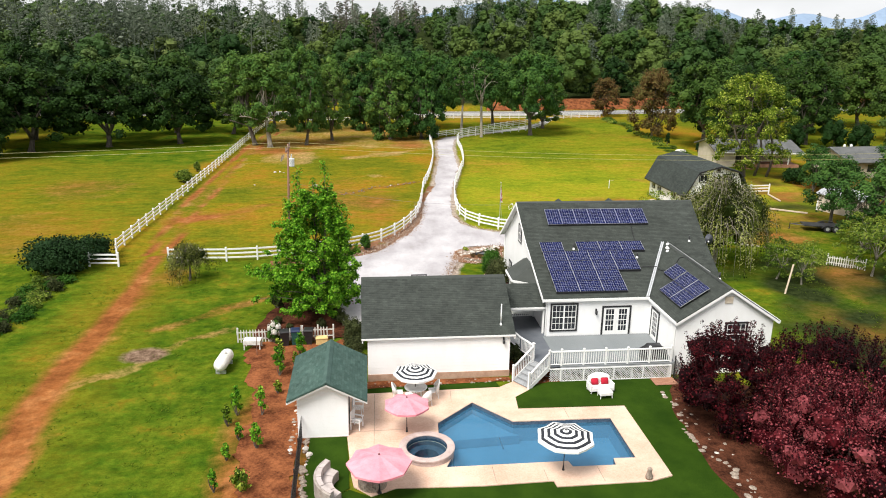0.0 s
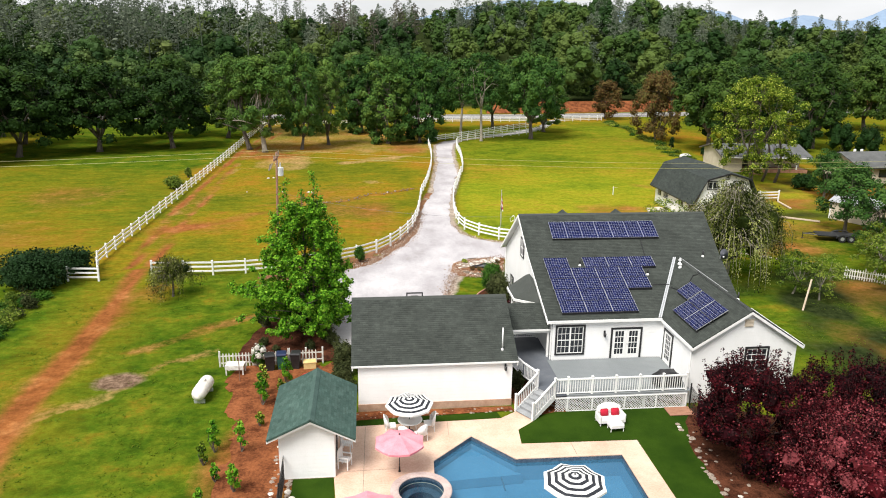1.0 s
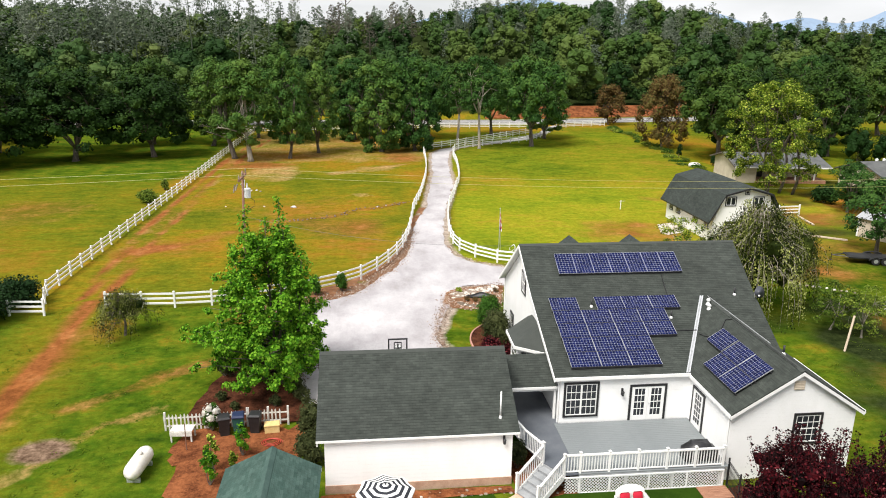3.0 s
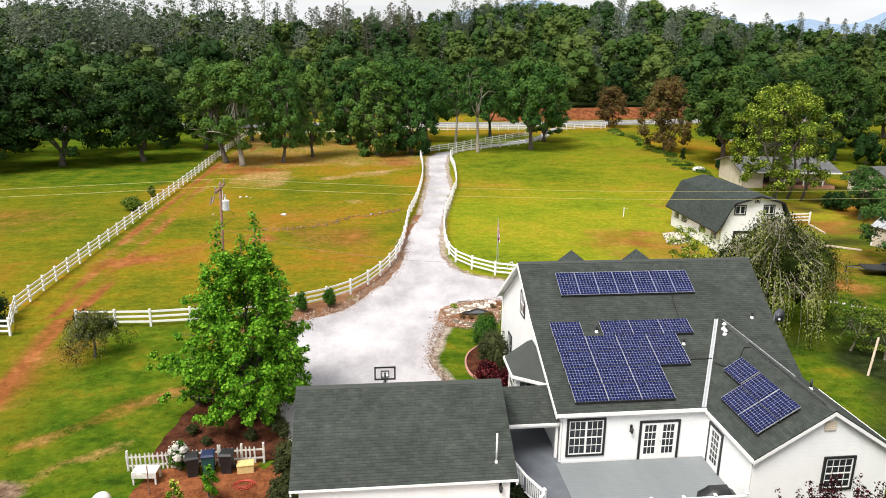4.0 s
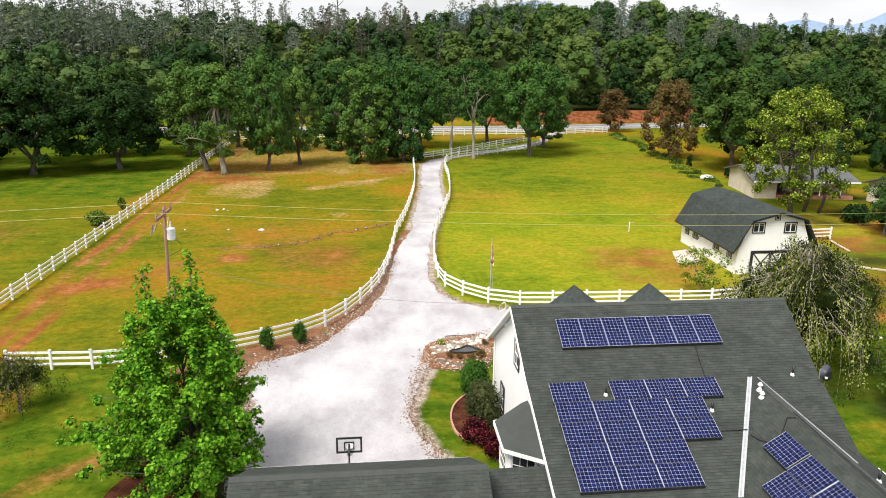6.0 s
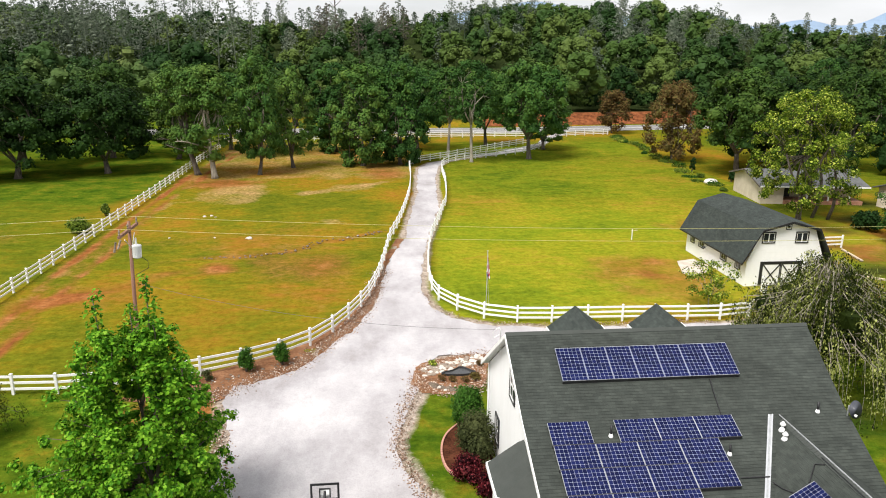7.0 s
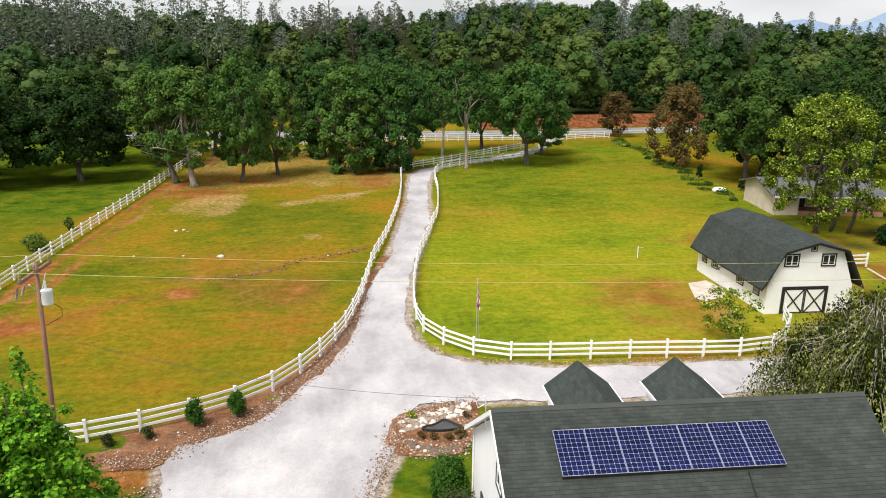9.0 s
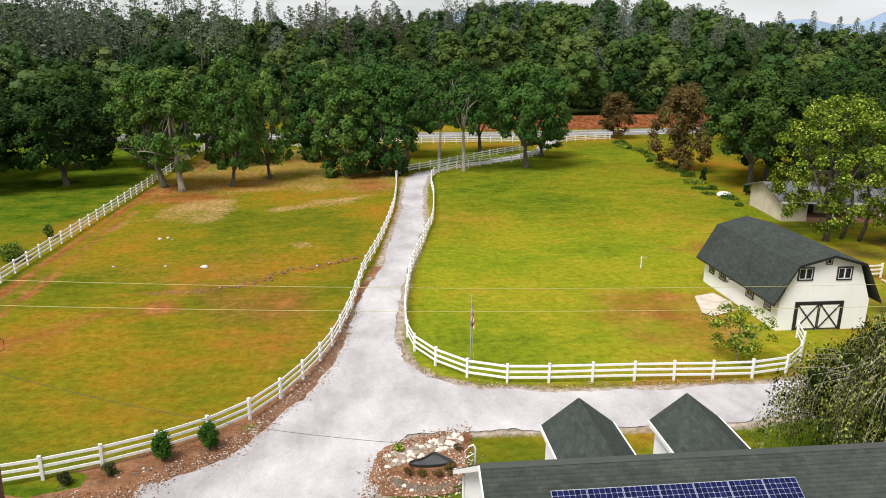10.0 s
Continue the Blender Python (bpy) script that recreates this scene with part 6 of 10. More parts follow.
def water_mat(name, cloud):
    m, n, l, b = node_mat(name)
    n.remove(b)
    tr = n.new("ShaderNodeBsdfTransparent")
    tr.inputs["Color"].default_value = (0.56, 0.77, 0.87, 1)
    gl = n.new("ShaderNodeBsdfGlossy")
    gl.inputs["Roughness"].default_value = 0.03
    fr = n.new("ShaderNodeFresnel")
    fr.inputs["IOR"].default_value = 1.33
    geo = n.new("ShaderNodeNewGeometry").outputs["Position"]
    w = noise_node(n, l, 2.2, 3.0, 0.5, vec=geo)
    bp = n.new("ShaderNodeBump")
    bp.inputs["Strength"].default_value, bp.inputs["Distance"].default_value = 0.25, 0.02
    l.new(w, bp.inputs["Height"])
    l.new(bp.outputs["Normal"], gl.inputs["Normal"])
    l.new(bp.outputs["Normal"], fr.inputs["Normal"])
    ms = n.new("ShaderNodeMixShader")
    murk = n.new("ShaderNodeBsdfDiffuse")
    murk.inputs["Color"].default_value = (0.085, 0.255, 0.415, 1)
    body = n.new("ShaderNodeMixShader")
    body.inputs["Fac"].default_value = cloud
    l.new(tr.outputs["BSDF"], body.inputs[1])
    l.new(murk.outputs["BSDF"], body.inputs[2])
    l.new(fr.outputs["Fac"], ms.inputs["Fac"])
    l.new(body.outputs["Shader"], ms.inputs[1])
    l.new(gl.outputs["BSDF"], ms.inputs[2])
    l.new(ms.outputs["Shader"], n["Material Output"].inputs["Surface"])
    return m


M_WATER = water_mat("pool_water", 0.30)
M_SPAWATER = water_mat("spa_water", 0.0)
pool = thing("swimming_pool", "in-ground pool with blue plaster and dark waterline tile", "pool", (9.0, 31.5, 0))
P_INV = pool.matrix_basis.inverted()


def pool_part(name, shape, mat, label="", smooth=False):
    ob = part(name, shape, mat, pool, label, smooth=smooth)
    ob.matrix_basis = P_INV
    return ob


shell = Shape()
shell.loft([[(x, y, z) for x, y in POOL] for z in (-0.36, -1.15)], False, True)
pool_part("basin", shell, M_PLASTERBLUE, "blue plaster basin")
tile = Shape()
tile.loft([[(x, y, z) for x, y in POOL] for z in (0.03, -0.36)], False, False)
pool_part("waterline_tile", tile, M_TILE, "dark blue waterline tile")
pool_part("shelf", Shape().prism([(4.5, 33.0), (8.75, 33.3), (8.4, 33.52), (6.55, 35.75), (4.5, 33.72)], -1.12, -0.62), M_PLASTERBLUE, "shallow entry shelf")
pool_part("water", sheet(POOL, -0.17), M_WATER, "clear still pool water")


def coping(line, width, z, closed=True):
    s = Shape()
    n = len(line)
    c = Vector((sum(p[0] for p in line) / n, sum(p[1] for p in line) / n, 0))
    rings = []
    for i, p in enumerate(line):
        a, b = Vector((*line[i - 1], 0)), Vector((*line[(i + 1) % n], 0))
        d = (b - a).normalized()
        nrm = Vector((d.y, -d.x, 0))
        if (Vector((*p, 0)) + nrm - c).length < (Vector((*p, 0)) - c).length:
            nrm = -nrm
        q = Vector((*p, 0))
        rings.append([q + Vector((0, 0, z - 0.05)) - nrm * 0.02, q + Vector((0, 0, z)) - nrm * 0.025, q + nrm * width + Vector((0, 0, z)), q + nrm * width + Vector((0, 0, z - 0.05))])
    rings.append(rings[0])
    s.loft(rings, False, False)
    return s


pool_part("skimmer_pole", Shape().tube([(7.6, 32.9, -0.5), (7.6, 31.9, -0.5)], 0.04, 6), M_TILE)

spa = thing("spa", "round raised spa with cream coping and dark tile", "spa", (*SPA_C, 0))
part("surround", Shape().loft([[(r * math.cos(2 * math.pi * k / 40), r * math.sin(2 * math.pi * k / 40), z) for k in range(40)] for r, z in ((SPA_R + 0.02, -0.9), (SPA_R + 0.30, -0.9), (SPA_R + 0.30, 0.31), (SPA_R + 0.02, 0.31))], False, False), M_SPASTONE, spa)
part("spa_coping", Shape().loft([[(r * math.cos(2 * math.pi * k / 40), r * math.sin(2 * math.pi * k / 40), z) for k in range(40)] for r, z in ((SPA_R, 0.30), (SPA_R - 0.015, 0.37), (SPA_R + 0.04, 0.405), (SPA_R + 0.32, 0.405), (SPA_R + 0.36, 0.38), (SPA_R + 0.36, 0.31), (SPA_R, 0.30))], False, False), M_SPASTONE, spa, "cream coping ring")
part("spa_tile", Shape().loft([[((SPA_R - 0.005) * math.cos(2 * math.pi * k / 40), (SPA_R - 0.005) * math.sin(2 * math.pi * k / 40), z) for k in range(40)] for z in (0.345, -0.02)], False, False), M_TILE, spa, "dark mosaic tile")
part("spa_basin", Shape().loft([[(r * math.cos(2 * math.pi * k / 40), r * math.sin(2 * math.pi * k / 40), z) for k in range(40)] for r, z in ((SPA_R - 0.04, 0.06), (SPA_R - 0.05, -0.15), (SPA_R - 0.4, -0.18), (SPA_R - 0.42, -0.6))], False, True), M_SPABASIN, spa)
part("spa_water", sheet([((SPA_R - 0.01) * math.cos(2 * math.pi * k / 40), (SPA_R - 0.01) * math.sin(2 * math.pi * k / 40)) for k in range(40)], 0.2), M_SPAWATER, spa)

# artificial lawns
part("artificial_lawn", sheet([(9.0, 36.2), (9.95, 36.98), (10.3, 37.6), (11.5, 37.95), (20.0, 37.9), (19.4, 36.5), (18.2, 34.2), (17.8, 31.0), (17.7, 28.5), (18.1, 25.5), (16.5, 23.0), (-1.0, 23.0), (-1.8, 27.0), (-0.1, 28.3), (0.9, 27.65), (2.0, 28.15), (6.0, 28.0), (9.2, 28.1), (9.28, 27.65), (13.8, 27.7), (14.93, 28.05), (15.0, 34.8), (9.03, 34.95)], 0.055), M_TURF, label="deep green artificial lawn by the pool", kind="structure")["category"] = "lawn"
part("artificial_lawn", sheet([(-2.15, 32.95), (-0.35, 32.95), (-0.22, 31.0), (-0.1, 28.4), (-1.7, 26.9), (-2.2, 28.5)], 0.057), M_TURF, label="deep green artificial lawn beside the shed", kind="structure")["category"] = "lawn"
part("artificial_lawn", sheet([(0.5, 37.9), (8.3, 38.25), (8.45, 37.56), (0.7, 37.36), (-0.2, 37.45)], 0.05), M_TURF, label="strip of dark artificial lawn below the garage", kind="structure")["category"] = "lawn"
part("planting_strip", sheet([(0.6, 38.8), (9.2, 38.8), (9.3, 38.3), (8.3, 38.28), (0.5, 37.93)], 0.06, rag=0.05), M_SOILBED, label="strip of red soil along the garage base", kind="structure")["category"] = "flower bed"


def umbrella(at, r, h, mats, label, rings=10, tilt=(0, 0), sag=0.32, turn=0.0, foot=0.24):
    u = thing("umbrella", label, "umbrella", at, turn)
    tilted = pose(0, 0, h - sag, tilt[0], tilt[1], 0)
    part("base", Shape().lathe([(foot, 0.0), (foot, 0.05), (foot * 0.8, 0.07), (0.045, 0.09), (0.035, 0.25)], sides=16), M_IRON, u, "dark round base", smooth=False)
    part("pole", Shape().tube([(0, 0, 0.05), (0, 0, h - 0.02)], 0.022, 8), M_IRON, u)
    me = bpy.data.meshes.new("canopy")
    v, f, mi = [], [], []
    n = 8
    for i in range(rings + 1):
        q = i / rings
        rr = r * q
        for k in range(n):
            for half in (0, 1):
                a = 2 * math.pi * (k + half * 0.5) / n
                dip = (0.05 * q if half else 0.0)
                edge = rr * (1.0 if not half else math.cos(math.pi / n) * 0.985)
                v.append(tilted @ Vector((edge * math.cos(a), edge * math.sin(a), sag * (1 - q ** 1.25) - dip)))
    for i in range(rings):
        for k in range(2 * n):
            j = (k + 1) % (2 * n)
            f.append((i * 2 * n + k, i * 2 * n + j, (i + 1) * 2 * n + j, (i + 1) * 2 * n + k))
            mi.append(i % len(mats))
    base_i = len(v)
    for k in range(2 * n):
        p = v[rings * 2 * n + k].copy()
        p.z -= 0.1
        v.append(p)
    for k in range(2 * n):
        j = (k + 1) % (2 * n)
        f.append((rings * 2 * n + k, rings * 2 * n + j, base_i + j, base_i + k))
        mi.append((rings - 1) % len(mats))
    me.from_pydata([tuple(p) for p in v], [], f)
    for m in mats:
        me.materials.append(m)
    me.polygons.foreach_set("material_index", mi)
    ob = new("canopy", me)
    ob.parent = u
    for k in range(n):
        a = 2 * math.pi * k / n
        part("rib", Shape().tube([tilted @ Vector((0.05 * math.cos(a), 0.05 * math.sin(a), sag - 0.04)), tilted @ Vector((r * 0.55 * math.cos(a), r * 0.55 * math.sin(a), sag * 0.5 - 0.03)), tilted @ Vector((r * 0.98 * math.cos(a), r * 0.98 * math.sin(a), -0.03))], 0.009, 5), M_IRON, u)
    part("finial", Shape().lathe([(0.03, 0.0), (0.045, 0.03), (0.02, 0.07), (0.0, 0.09)], (0, 0, h), 8), M_IRON, u)
    return u


M_STRIPE_W = surface("white_canvas", (0.70, 0.70, 0.68), (0.80, 0.80, 0.78), 2, 60, 0.9, 0.1)
M_STRIPE_B = surface("navy_black_canvas", (0.012, 0.014, 0.02), (0.025, 0.028, 0.036), 2, 60, 0.9, 0.1)
umbrella((9.9, 28.95, 0.07), 1.38, 2.1, (M_STRIPE_W, M_STRIPE_B), "black and white striped umbrella at the pool edge", 9, turn=10, foot=0.06)
umbrella((3.42, 36.5, 0.07), 1.24, 1.95, (M_STRIPE_W, M_STRIPE_B), "black and white striped umbrella over the dining table", 9, turn=4)
umbrella((2.75, 33.0, 0.07), 1.2, 1.95, (M_PINK,), "faded pink umbrella on the terrace", 5, turn=20, sag=0.36, foot=0.06)
umbrella((1.25, 27.9, 0.07), 1.45, 1.95, (M_PINK,), "faded pink umbrella over the seating corner", 5, turn=0, sag=0.36, foot=0.1)

# dining set
table = thing("dining_table", "round white patio table under the striped umbrella", "table", (3.45, 36.5, 0.07))
part("tabletop", Shape().lathe([(0.62, 0.70), (0.64, 0.715), (0.64, 0.735), (0.62, 0.745)], sides=28), M_WHITE, table)
for k in range(4):
    a = math.pi / 4 + k * math.pi / 2
    part("leg", Shape().tube([(0.45 * math.cos(a), 0.45 * math.sin(a), 0.0), (0.38 * math.cos(a), 0.38 * math.sin(a), 0.7)], 0.025, 7), M_WHITE, table)


def tub_chair(at, turn):
    c = thing("patio_chair", "white high-backed patio chair at the round table", "chair", at, turn, "chairs round the patio table")
    part("seat", Shape().loft([[(x, y, 0.38) for x, y in ((-0.24, -0.24), (0.24, -0.24), (0.24, 0.24), (-0.24, 0.24))], [(x, y, 0.46) for x, y in ((-0.26, -0.26), (0.26, -0.26), (0.26, 0.26), (-0.26, 0.26))]]), M_WHITE, c)
    back = Shape()
    rings = []
    for i in range(9):
        a = math.pi * (i / 8.0)
        px, py = 0.29 * math.cos(a), 0.08 + 0.24 * math.sin(a)
        top = 0.66 + 0.40 * math.sin(a) ** 0.8
        rings.append([(px, py, 0.40), (px * 1.08, py + 0.05 * math.sin(a), top), (px * 0.95, py + 0.05 * math.sin(a) - 0.04 * math.sin(a), top), (px * 0.88, py - 0.04 * math.sin(a), 0.40)])
    back.loft(rings)
    part("backrest", back, M_WHITE, c, smooth=True)
    for sx in (-0.22, 0.22):
        for sy in (-0.22, 0.22):
            part("leg", Shape().tube([(sx, sy, 0.38), (sx * 1.1, sy * 1.1, 0.0)], 0.02, 6), M_WHITE, c)
    return c


ch = tub_chair((3.45 + 1.0, 36.6, 0.07), -85)
for a, r in ((95, 0.95), (180, 1.0), (250, 0.95), (300, 1.0)):
    copy_thing(ch, pose(3.45 + r * math.cos(radians(a)), 36.5 + r * math.sin(radians(a)), 0.07, 0, 0, a - 90))

# white wicker loveseat and ottoman on the lawn
love = thing("loveseat", "white wicker loveseat with two red cushions", "loveseat", (14.15, 36.6, 0.06), 4)
part("seat", Shape().box(-0.62, -0.36, 0.16, 0.62, 0.34, 0.36, bevel=0.03), M_STRIPE_W, love)
bk = Shape()
rings = []
for i in range(13):
    x = -0.66 + 1.32 * i / 12
    z = 0.78 + 0.16 * (1 - (x / 0.66) ** 2)
    y = 0.36 - 0.12 * (abs(x) / 0.66) ** 3
    rings.append([(x, y - 0.05, 0.18), (x, y + 0.06, 0.18), (x, y + 0.14, z), (x, y + 0.04, z)])
bk.loft(rings)
part("backrest", bk, M_STRIPE_W, love, smooth=True)
for sx in (-1, 1):
    part("armrest", Shape().box(min(sx * 0.62, sx * 0.74), -0.36, 0.16, max(sx * 0.62, sx * 0.74), 0.32, 0.6, bevel=0.04), M_STRIPE_W, love)
    part("cushion", Shape().box(-0.22, -0.06, -0.18, 0.22, 0.06, 0.18, bevel=0.05, m=pose(sx * 0.3, 0.14, 0.56, -18, 0, 0)), M_REDCLOTH, love, "red scatter cushion", smooth=True)
    for sy in (-0.3, 0.3):
        part("leg", Shape().tube([(sx * 0.64, sy, 0.2), (sx * 0.66, sy, 0.0)], 0.03, 6), M_STRIPE_W, love)
otto = thing("ottoman", "white wicker ottoman in front of the loveseat", "ottoman", (14.2, 35.85, 0.06), 4)
part("top", Shape().box(-0.38, -0.26, 0.2, 0.38, 0.26, 0.4, bevel=0.04), M_STRIPE_W, otto)
for sx in (-0.33, 0.33):
    for sy in (-0.21, 0.21):
        part("leg", Shape().tube([(sx, sy, 0.22), (sx * 1.05, sy * 1.05, 0.0)], 0.025, 6), M_STRIPE_W, otto)

# curved sofa and round table in the corner
sofa = thing("curved_sofa", "curved pale wicker sofa on the lawn corner", "sofa", (0.3, 28.3, 0.06))
def arc_ring(r0, r1, z0, z1, a0, a1, n=14):
    s = Shape()
    rings = []
    for i in range(n + 1):
        a = radians(a0 + (a1 - a0) * i / n)
        c_, s_ = math.cos(a), math.sin(a)
        rings.append([(r0 * c_, r0 * s_, z0), (r1 * c_, r1 * s_, z0), (r1 * c_, r1 * s_, z1), (r0 * c_, r0 * s_, z1)])
    return s.loft(rings)
part("seat_base", arc_ring(1.15, 1.85, 0.02, 0.36, 140, 232), M_WICKER, sofa)
for i in range(4):
    part("seat_cushion", arc_ring(1.14, 1.72, 0.362, 0.5, 141 + 23 * i, 162.5 + 23 * i, 5), M_CUSHION, sofa, "pale seat cushion")
    part("back_cushion", arc_ring(1.62, 1.84, 0.505, 0.86, 141 + 23 * i, 162.5 + 23 * i, 5), M_CUSHION, sofa, "pale tufted back cushion")
part("back_frame", arc_ring(1.85, 1.95, 0.02, 0.82, 139, 233), M_WICKER, sofa)
ftab = thing("fire_pit", "round stacked-stone fire pit under the pink umbrella", "fire pit", (0.95, 28.6, 0.06))
for lay in range(3):
    for k in range(16):
        a0 = 360.0 * k / 16 + 11 * lay
        part("stone", arc_ring(0.42, 0.66, 0.0 + lay * 0.135, 0.128 + lay * 0.135, a0 + 0.8, a0 + 21.6, 2), M_STONE, ftab)
part("ash_bed", Shape().lathe([(0.42, 0.1), (0.41, 0.2), (0.1, 0.24), (0.0, 0.25)], sides=16), M_BLACK, ftab)

# white slatted chair beside the shed
ad = thing("garden_chair", "white slatted wooden chair beside the shed", "chair", (0.2, 33.6, 0.07), 70, "white slatted chairs")
for i in range(5):
    part("seat_slat", Shape().box(-0.25, -0.25 + i * 0.1, 0.40, 0.25, -0.17 + i * 0.1, 0.425), M_WHITE, ad)
for i in range(4):
    part("back_slat", Shape().box(-0.23 + i * 0.125, 0.24, 0.44, -0.14 + i * 0.125, 0.27, 0.98), M_WHITE, ad)
for sx in (-0.25, 0.25):
    part("leg", Shape().box(sx - 0.025, -0.25, 0, sx + 0.025, -0.2, 0.6), M_WHITE, ad)
    part("leg", Shape().box(sx - 0.025, 0.22, 0, sx + 0.025, 0.27, 0.98), M_WHITE, ad)
    part("armrest", Shape().box(sx - 0.045, -0.27, 0.6, sx + 0.045, 0.25, 0.63), M_WHITE, ad)
copy_thing(ad, pose(0.25, 35.0, 0.07, 0, 0, 80))

# timber platform, iron fence
plat = thing("timber_platform", "low reddish plank platform beside the deck", "platform", (17.65, 36.95, 0.055))
for i in range(7):
    part("plank", Shape().box(0.0, i * 0.13, 0.03, 1.4, i * 0.13 + 0.122, 0.06), M_PLANK, plat)
part("bearer", Shape().box(0.05, 0.02, 0, 0.12, 0.88, 0.03).box(1.28, 0.02, 0, 1.35, 0.88, 0.03), M_PLANK, plat)


def iron_fence(pts, label, h=1.3):
    f = thing("iron_fence", label, "fence", (*pts[0], 0))
    inv = f.matrix_basis.inverted()
    bar = fix_normals(Shape().box(-0.008, -0.008, 0.08, 0.008, 0.008, h - 0.02).mesh("bar"))
    bar.materials.append(M_IRON)
    for (x0, y0), (x1, y1) in zip(pts, pts[1:]):
        a, b = Vector((x0, y0, 0)), Vector((x1, y1, 0))
        n = int((b - a).length / 0.11)
        for z in (0.12, h - 0.12, h - 0.02):
            ob = part("rail", Shape().tube([a + Vector((0, 0, z)), b + Vector((0, 0, z))], 0.014, 5), M_IRON, f)
            ob.matrix_basis = inv
        for i in range(1, n):
            ob = part("bar", bar, M_IRON, f)
            ob.matrix_basis = inv @ Matrix.Translation(a.lerp(b, i / n))
    for x, y in pts:
        s = Shape().box(-0.03, -0.03, -0.1, 0.03, 0.03, h + 0.08)
        s.lathe([(0.03, h + 0.08), (0.045, h + 0.11), (0.03, h + 0.15), (0.0, h + 0.16)], sides=8)
        ob = part("post", s, M_IRON, f)
        ob.matrix_basis = inv @ pose(x, y, 0)
    return f


iron_fence([(19.2, 38.0), (19.06, 36.7), (19.2, 35.3), (19.3, 33.8)], "black iron fence between the deck and the plum trees")
iron_fence([(-2.55, 33.0), (-2.5, 30.5), (-2.45, 28.0), (-2.4, 25.5)], "black iron fence beside the shed")
part("planting_strip", sheet([(9.2, 38.25), (9.4, 38.75), (9.3, 41.8), (12.1, 41.9), (12.15, 38.0), (11.0, 37.75), (10.2, 37.35)], 0.045, rag=0.06), M_SOILBED, label="strip of red soil and stones beside the stairs", kind="structure")["category"] = "flower bed"

# ---- garden, yard and meadow furniture ----
def rock_mesh(seed, squash=0.65):
    rng = random.Random(seed)
    bm = bmesh.new()
    bmesh.ops.create_icosphere(bm, subdivisions=2, radius=1.0)
    for v in bm.verts:
        d = v.co.normalized()
        k = 1.0 + 0.35 * noise.noise(d * 1.3 + Vector((seed * 3.1, 0, 0))) + 0.12 * noise.noise(d * 4 + Vector((0, seed, 0)))
        v.co = Vector((d.x * k, d.y * k * rng.uniform(0.97, 1.03), max(-0.45, d.z * k * squash)))
    me = bpy.data.meshes.new("stone")
    bm.to_mesh(me)
    bm.free()
    me.materials.append(M_STONE)
    return me


ROCKS = [rock_mesh(s) for s in range(6)]
M_PALESTONE = surface("pale_stone", (0.42, 0.37, 0.32), (0.70, 0.66, 0.60), 1.6, 14, 0.9, 0.5)
M_DARKSTONE = surface("brown_field_stone", (0.075, 0.058, 0.043), (0.23, 0.185, 0.145), 1.6, 14, 0.95, 0.6, spec=0.1)
DARK = [r.copy() for r in ROCKS]
for r in DARK:
    r.materials.clear()
    r.materials.append(M_DARKSTONE)
PALE = [r.copy() for r in ROCKS]
for r in PALE:
    r.materials.clear()
    r.materials.append(M_PALESTONE)


def stones(name, label, category, spots, at=(0, 0, 0), pale=0.5, seed=1, plain=None):
    """A setting of loose stones, each a part."""
    t = thing(name, label, category, at)
    rng = random.Random(seed)
    for x, y, s in spots:
        me = (PALE if rng.random() < pale else plain or ROCKS)[rng.randrange(6)]
        ob = part("stone", me, M_STONE, t)
        ob.matrix_basis = pose(x - at[0], y - at[1], 0.18 * s - at[2], rng.uniform(-12, 12), rng.uniform(-12, 12), rng.uniform(0, 360)) @ Matrix.Diagonal((s * rng.uniform(0.8, 1.3), s, s * rng.uniform(0.7, 1.1), 1))
    return t


def shrub(name, at, r, h, leaf, label, seed=1, leaves=900, size=0.11, lumps=9, category="shrub", core=0.7):
    rng = random.Random(seed)
    wood, crown = Shape(), Shape()
    for k in range(lumps):
        a, u = 2.4 * k + rng.uniform(-0.3, 0.3), (k + 0.5) / lumps
        rad = r * 0.62 * math.sqrt(max(0.05, 1 - (u - 0.35) ** 2 * 2.2))
        c = (rad * math.cos(a) * rng.uniform(0.6, 1.0), rad * math.sin(a) * rng.uniform(0.6, 1.0), h * (0.2 + 0.68 * u))
        limb(wood, (0, 0, -0.05), c, 0.03, 0.01, rng, 0.15, 5, 3)
        leaf_quads(crown, c, r * rng.uniform(0.38, 0.55), leaves // lumps, size, rng, min(1.2, h / (2 * r) + 0.25), core=core)
    t = thing(name, label, category, at)
    part("stem", wood, M_BARK, t, kind="stuff", fix=False)
    part("foliage", crown, leaf, t, fix=False)
    return t


# rock pond at the corner of the yard
rp = random.Random(3)
pond_rim = []
for k in range(30):
    a = 2 * math.pi * k / 30
    px, py = 11.75 + 1.02 * math.cos(a), 64.30 + 0.30 * math.sin(a)
    if math.sin(a) > 0:
        py += 0.52 * math.exp(-((px - 12.0) / 0.42) ** 2) * math.sin(a)
    pond_rim.append((px, py))
rock_list = []
for _ in range(150):
    # the bank of pale rocks behind the pond
    f, g = rp.random(), rp.random()
    x, y = 9.5 + 4.1 * f, 64.6 + 0.42 * 4.1 * f + 1.35 * (g - 0.35)
    if not inside(x, y, [(11.75 + (qx - 11.75) * 1.12, 64.35 + (qy - 64.35) * 1.25) for qx, qy in pond_rim]):
        rock_list.append((x, y, rp.uniform(0.07, 0.20)))
wall_list = []
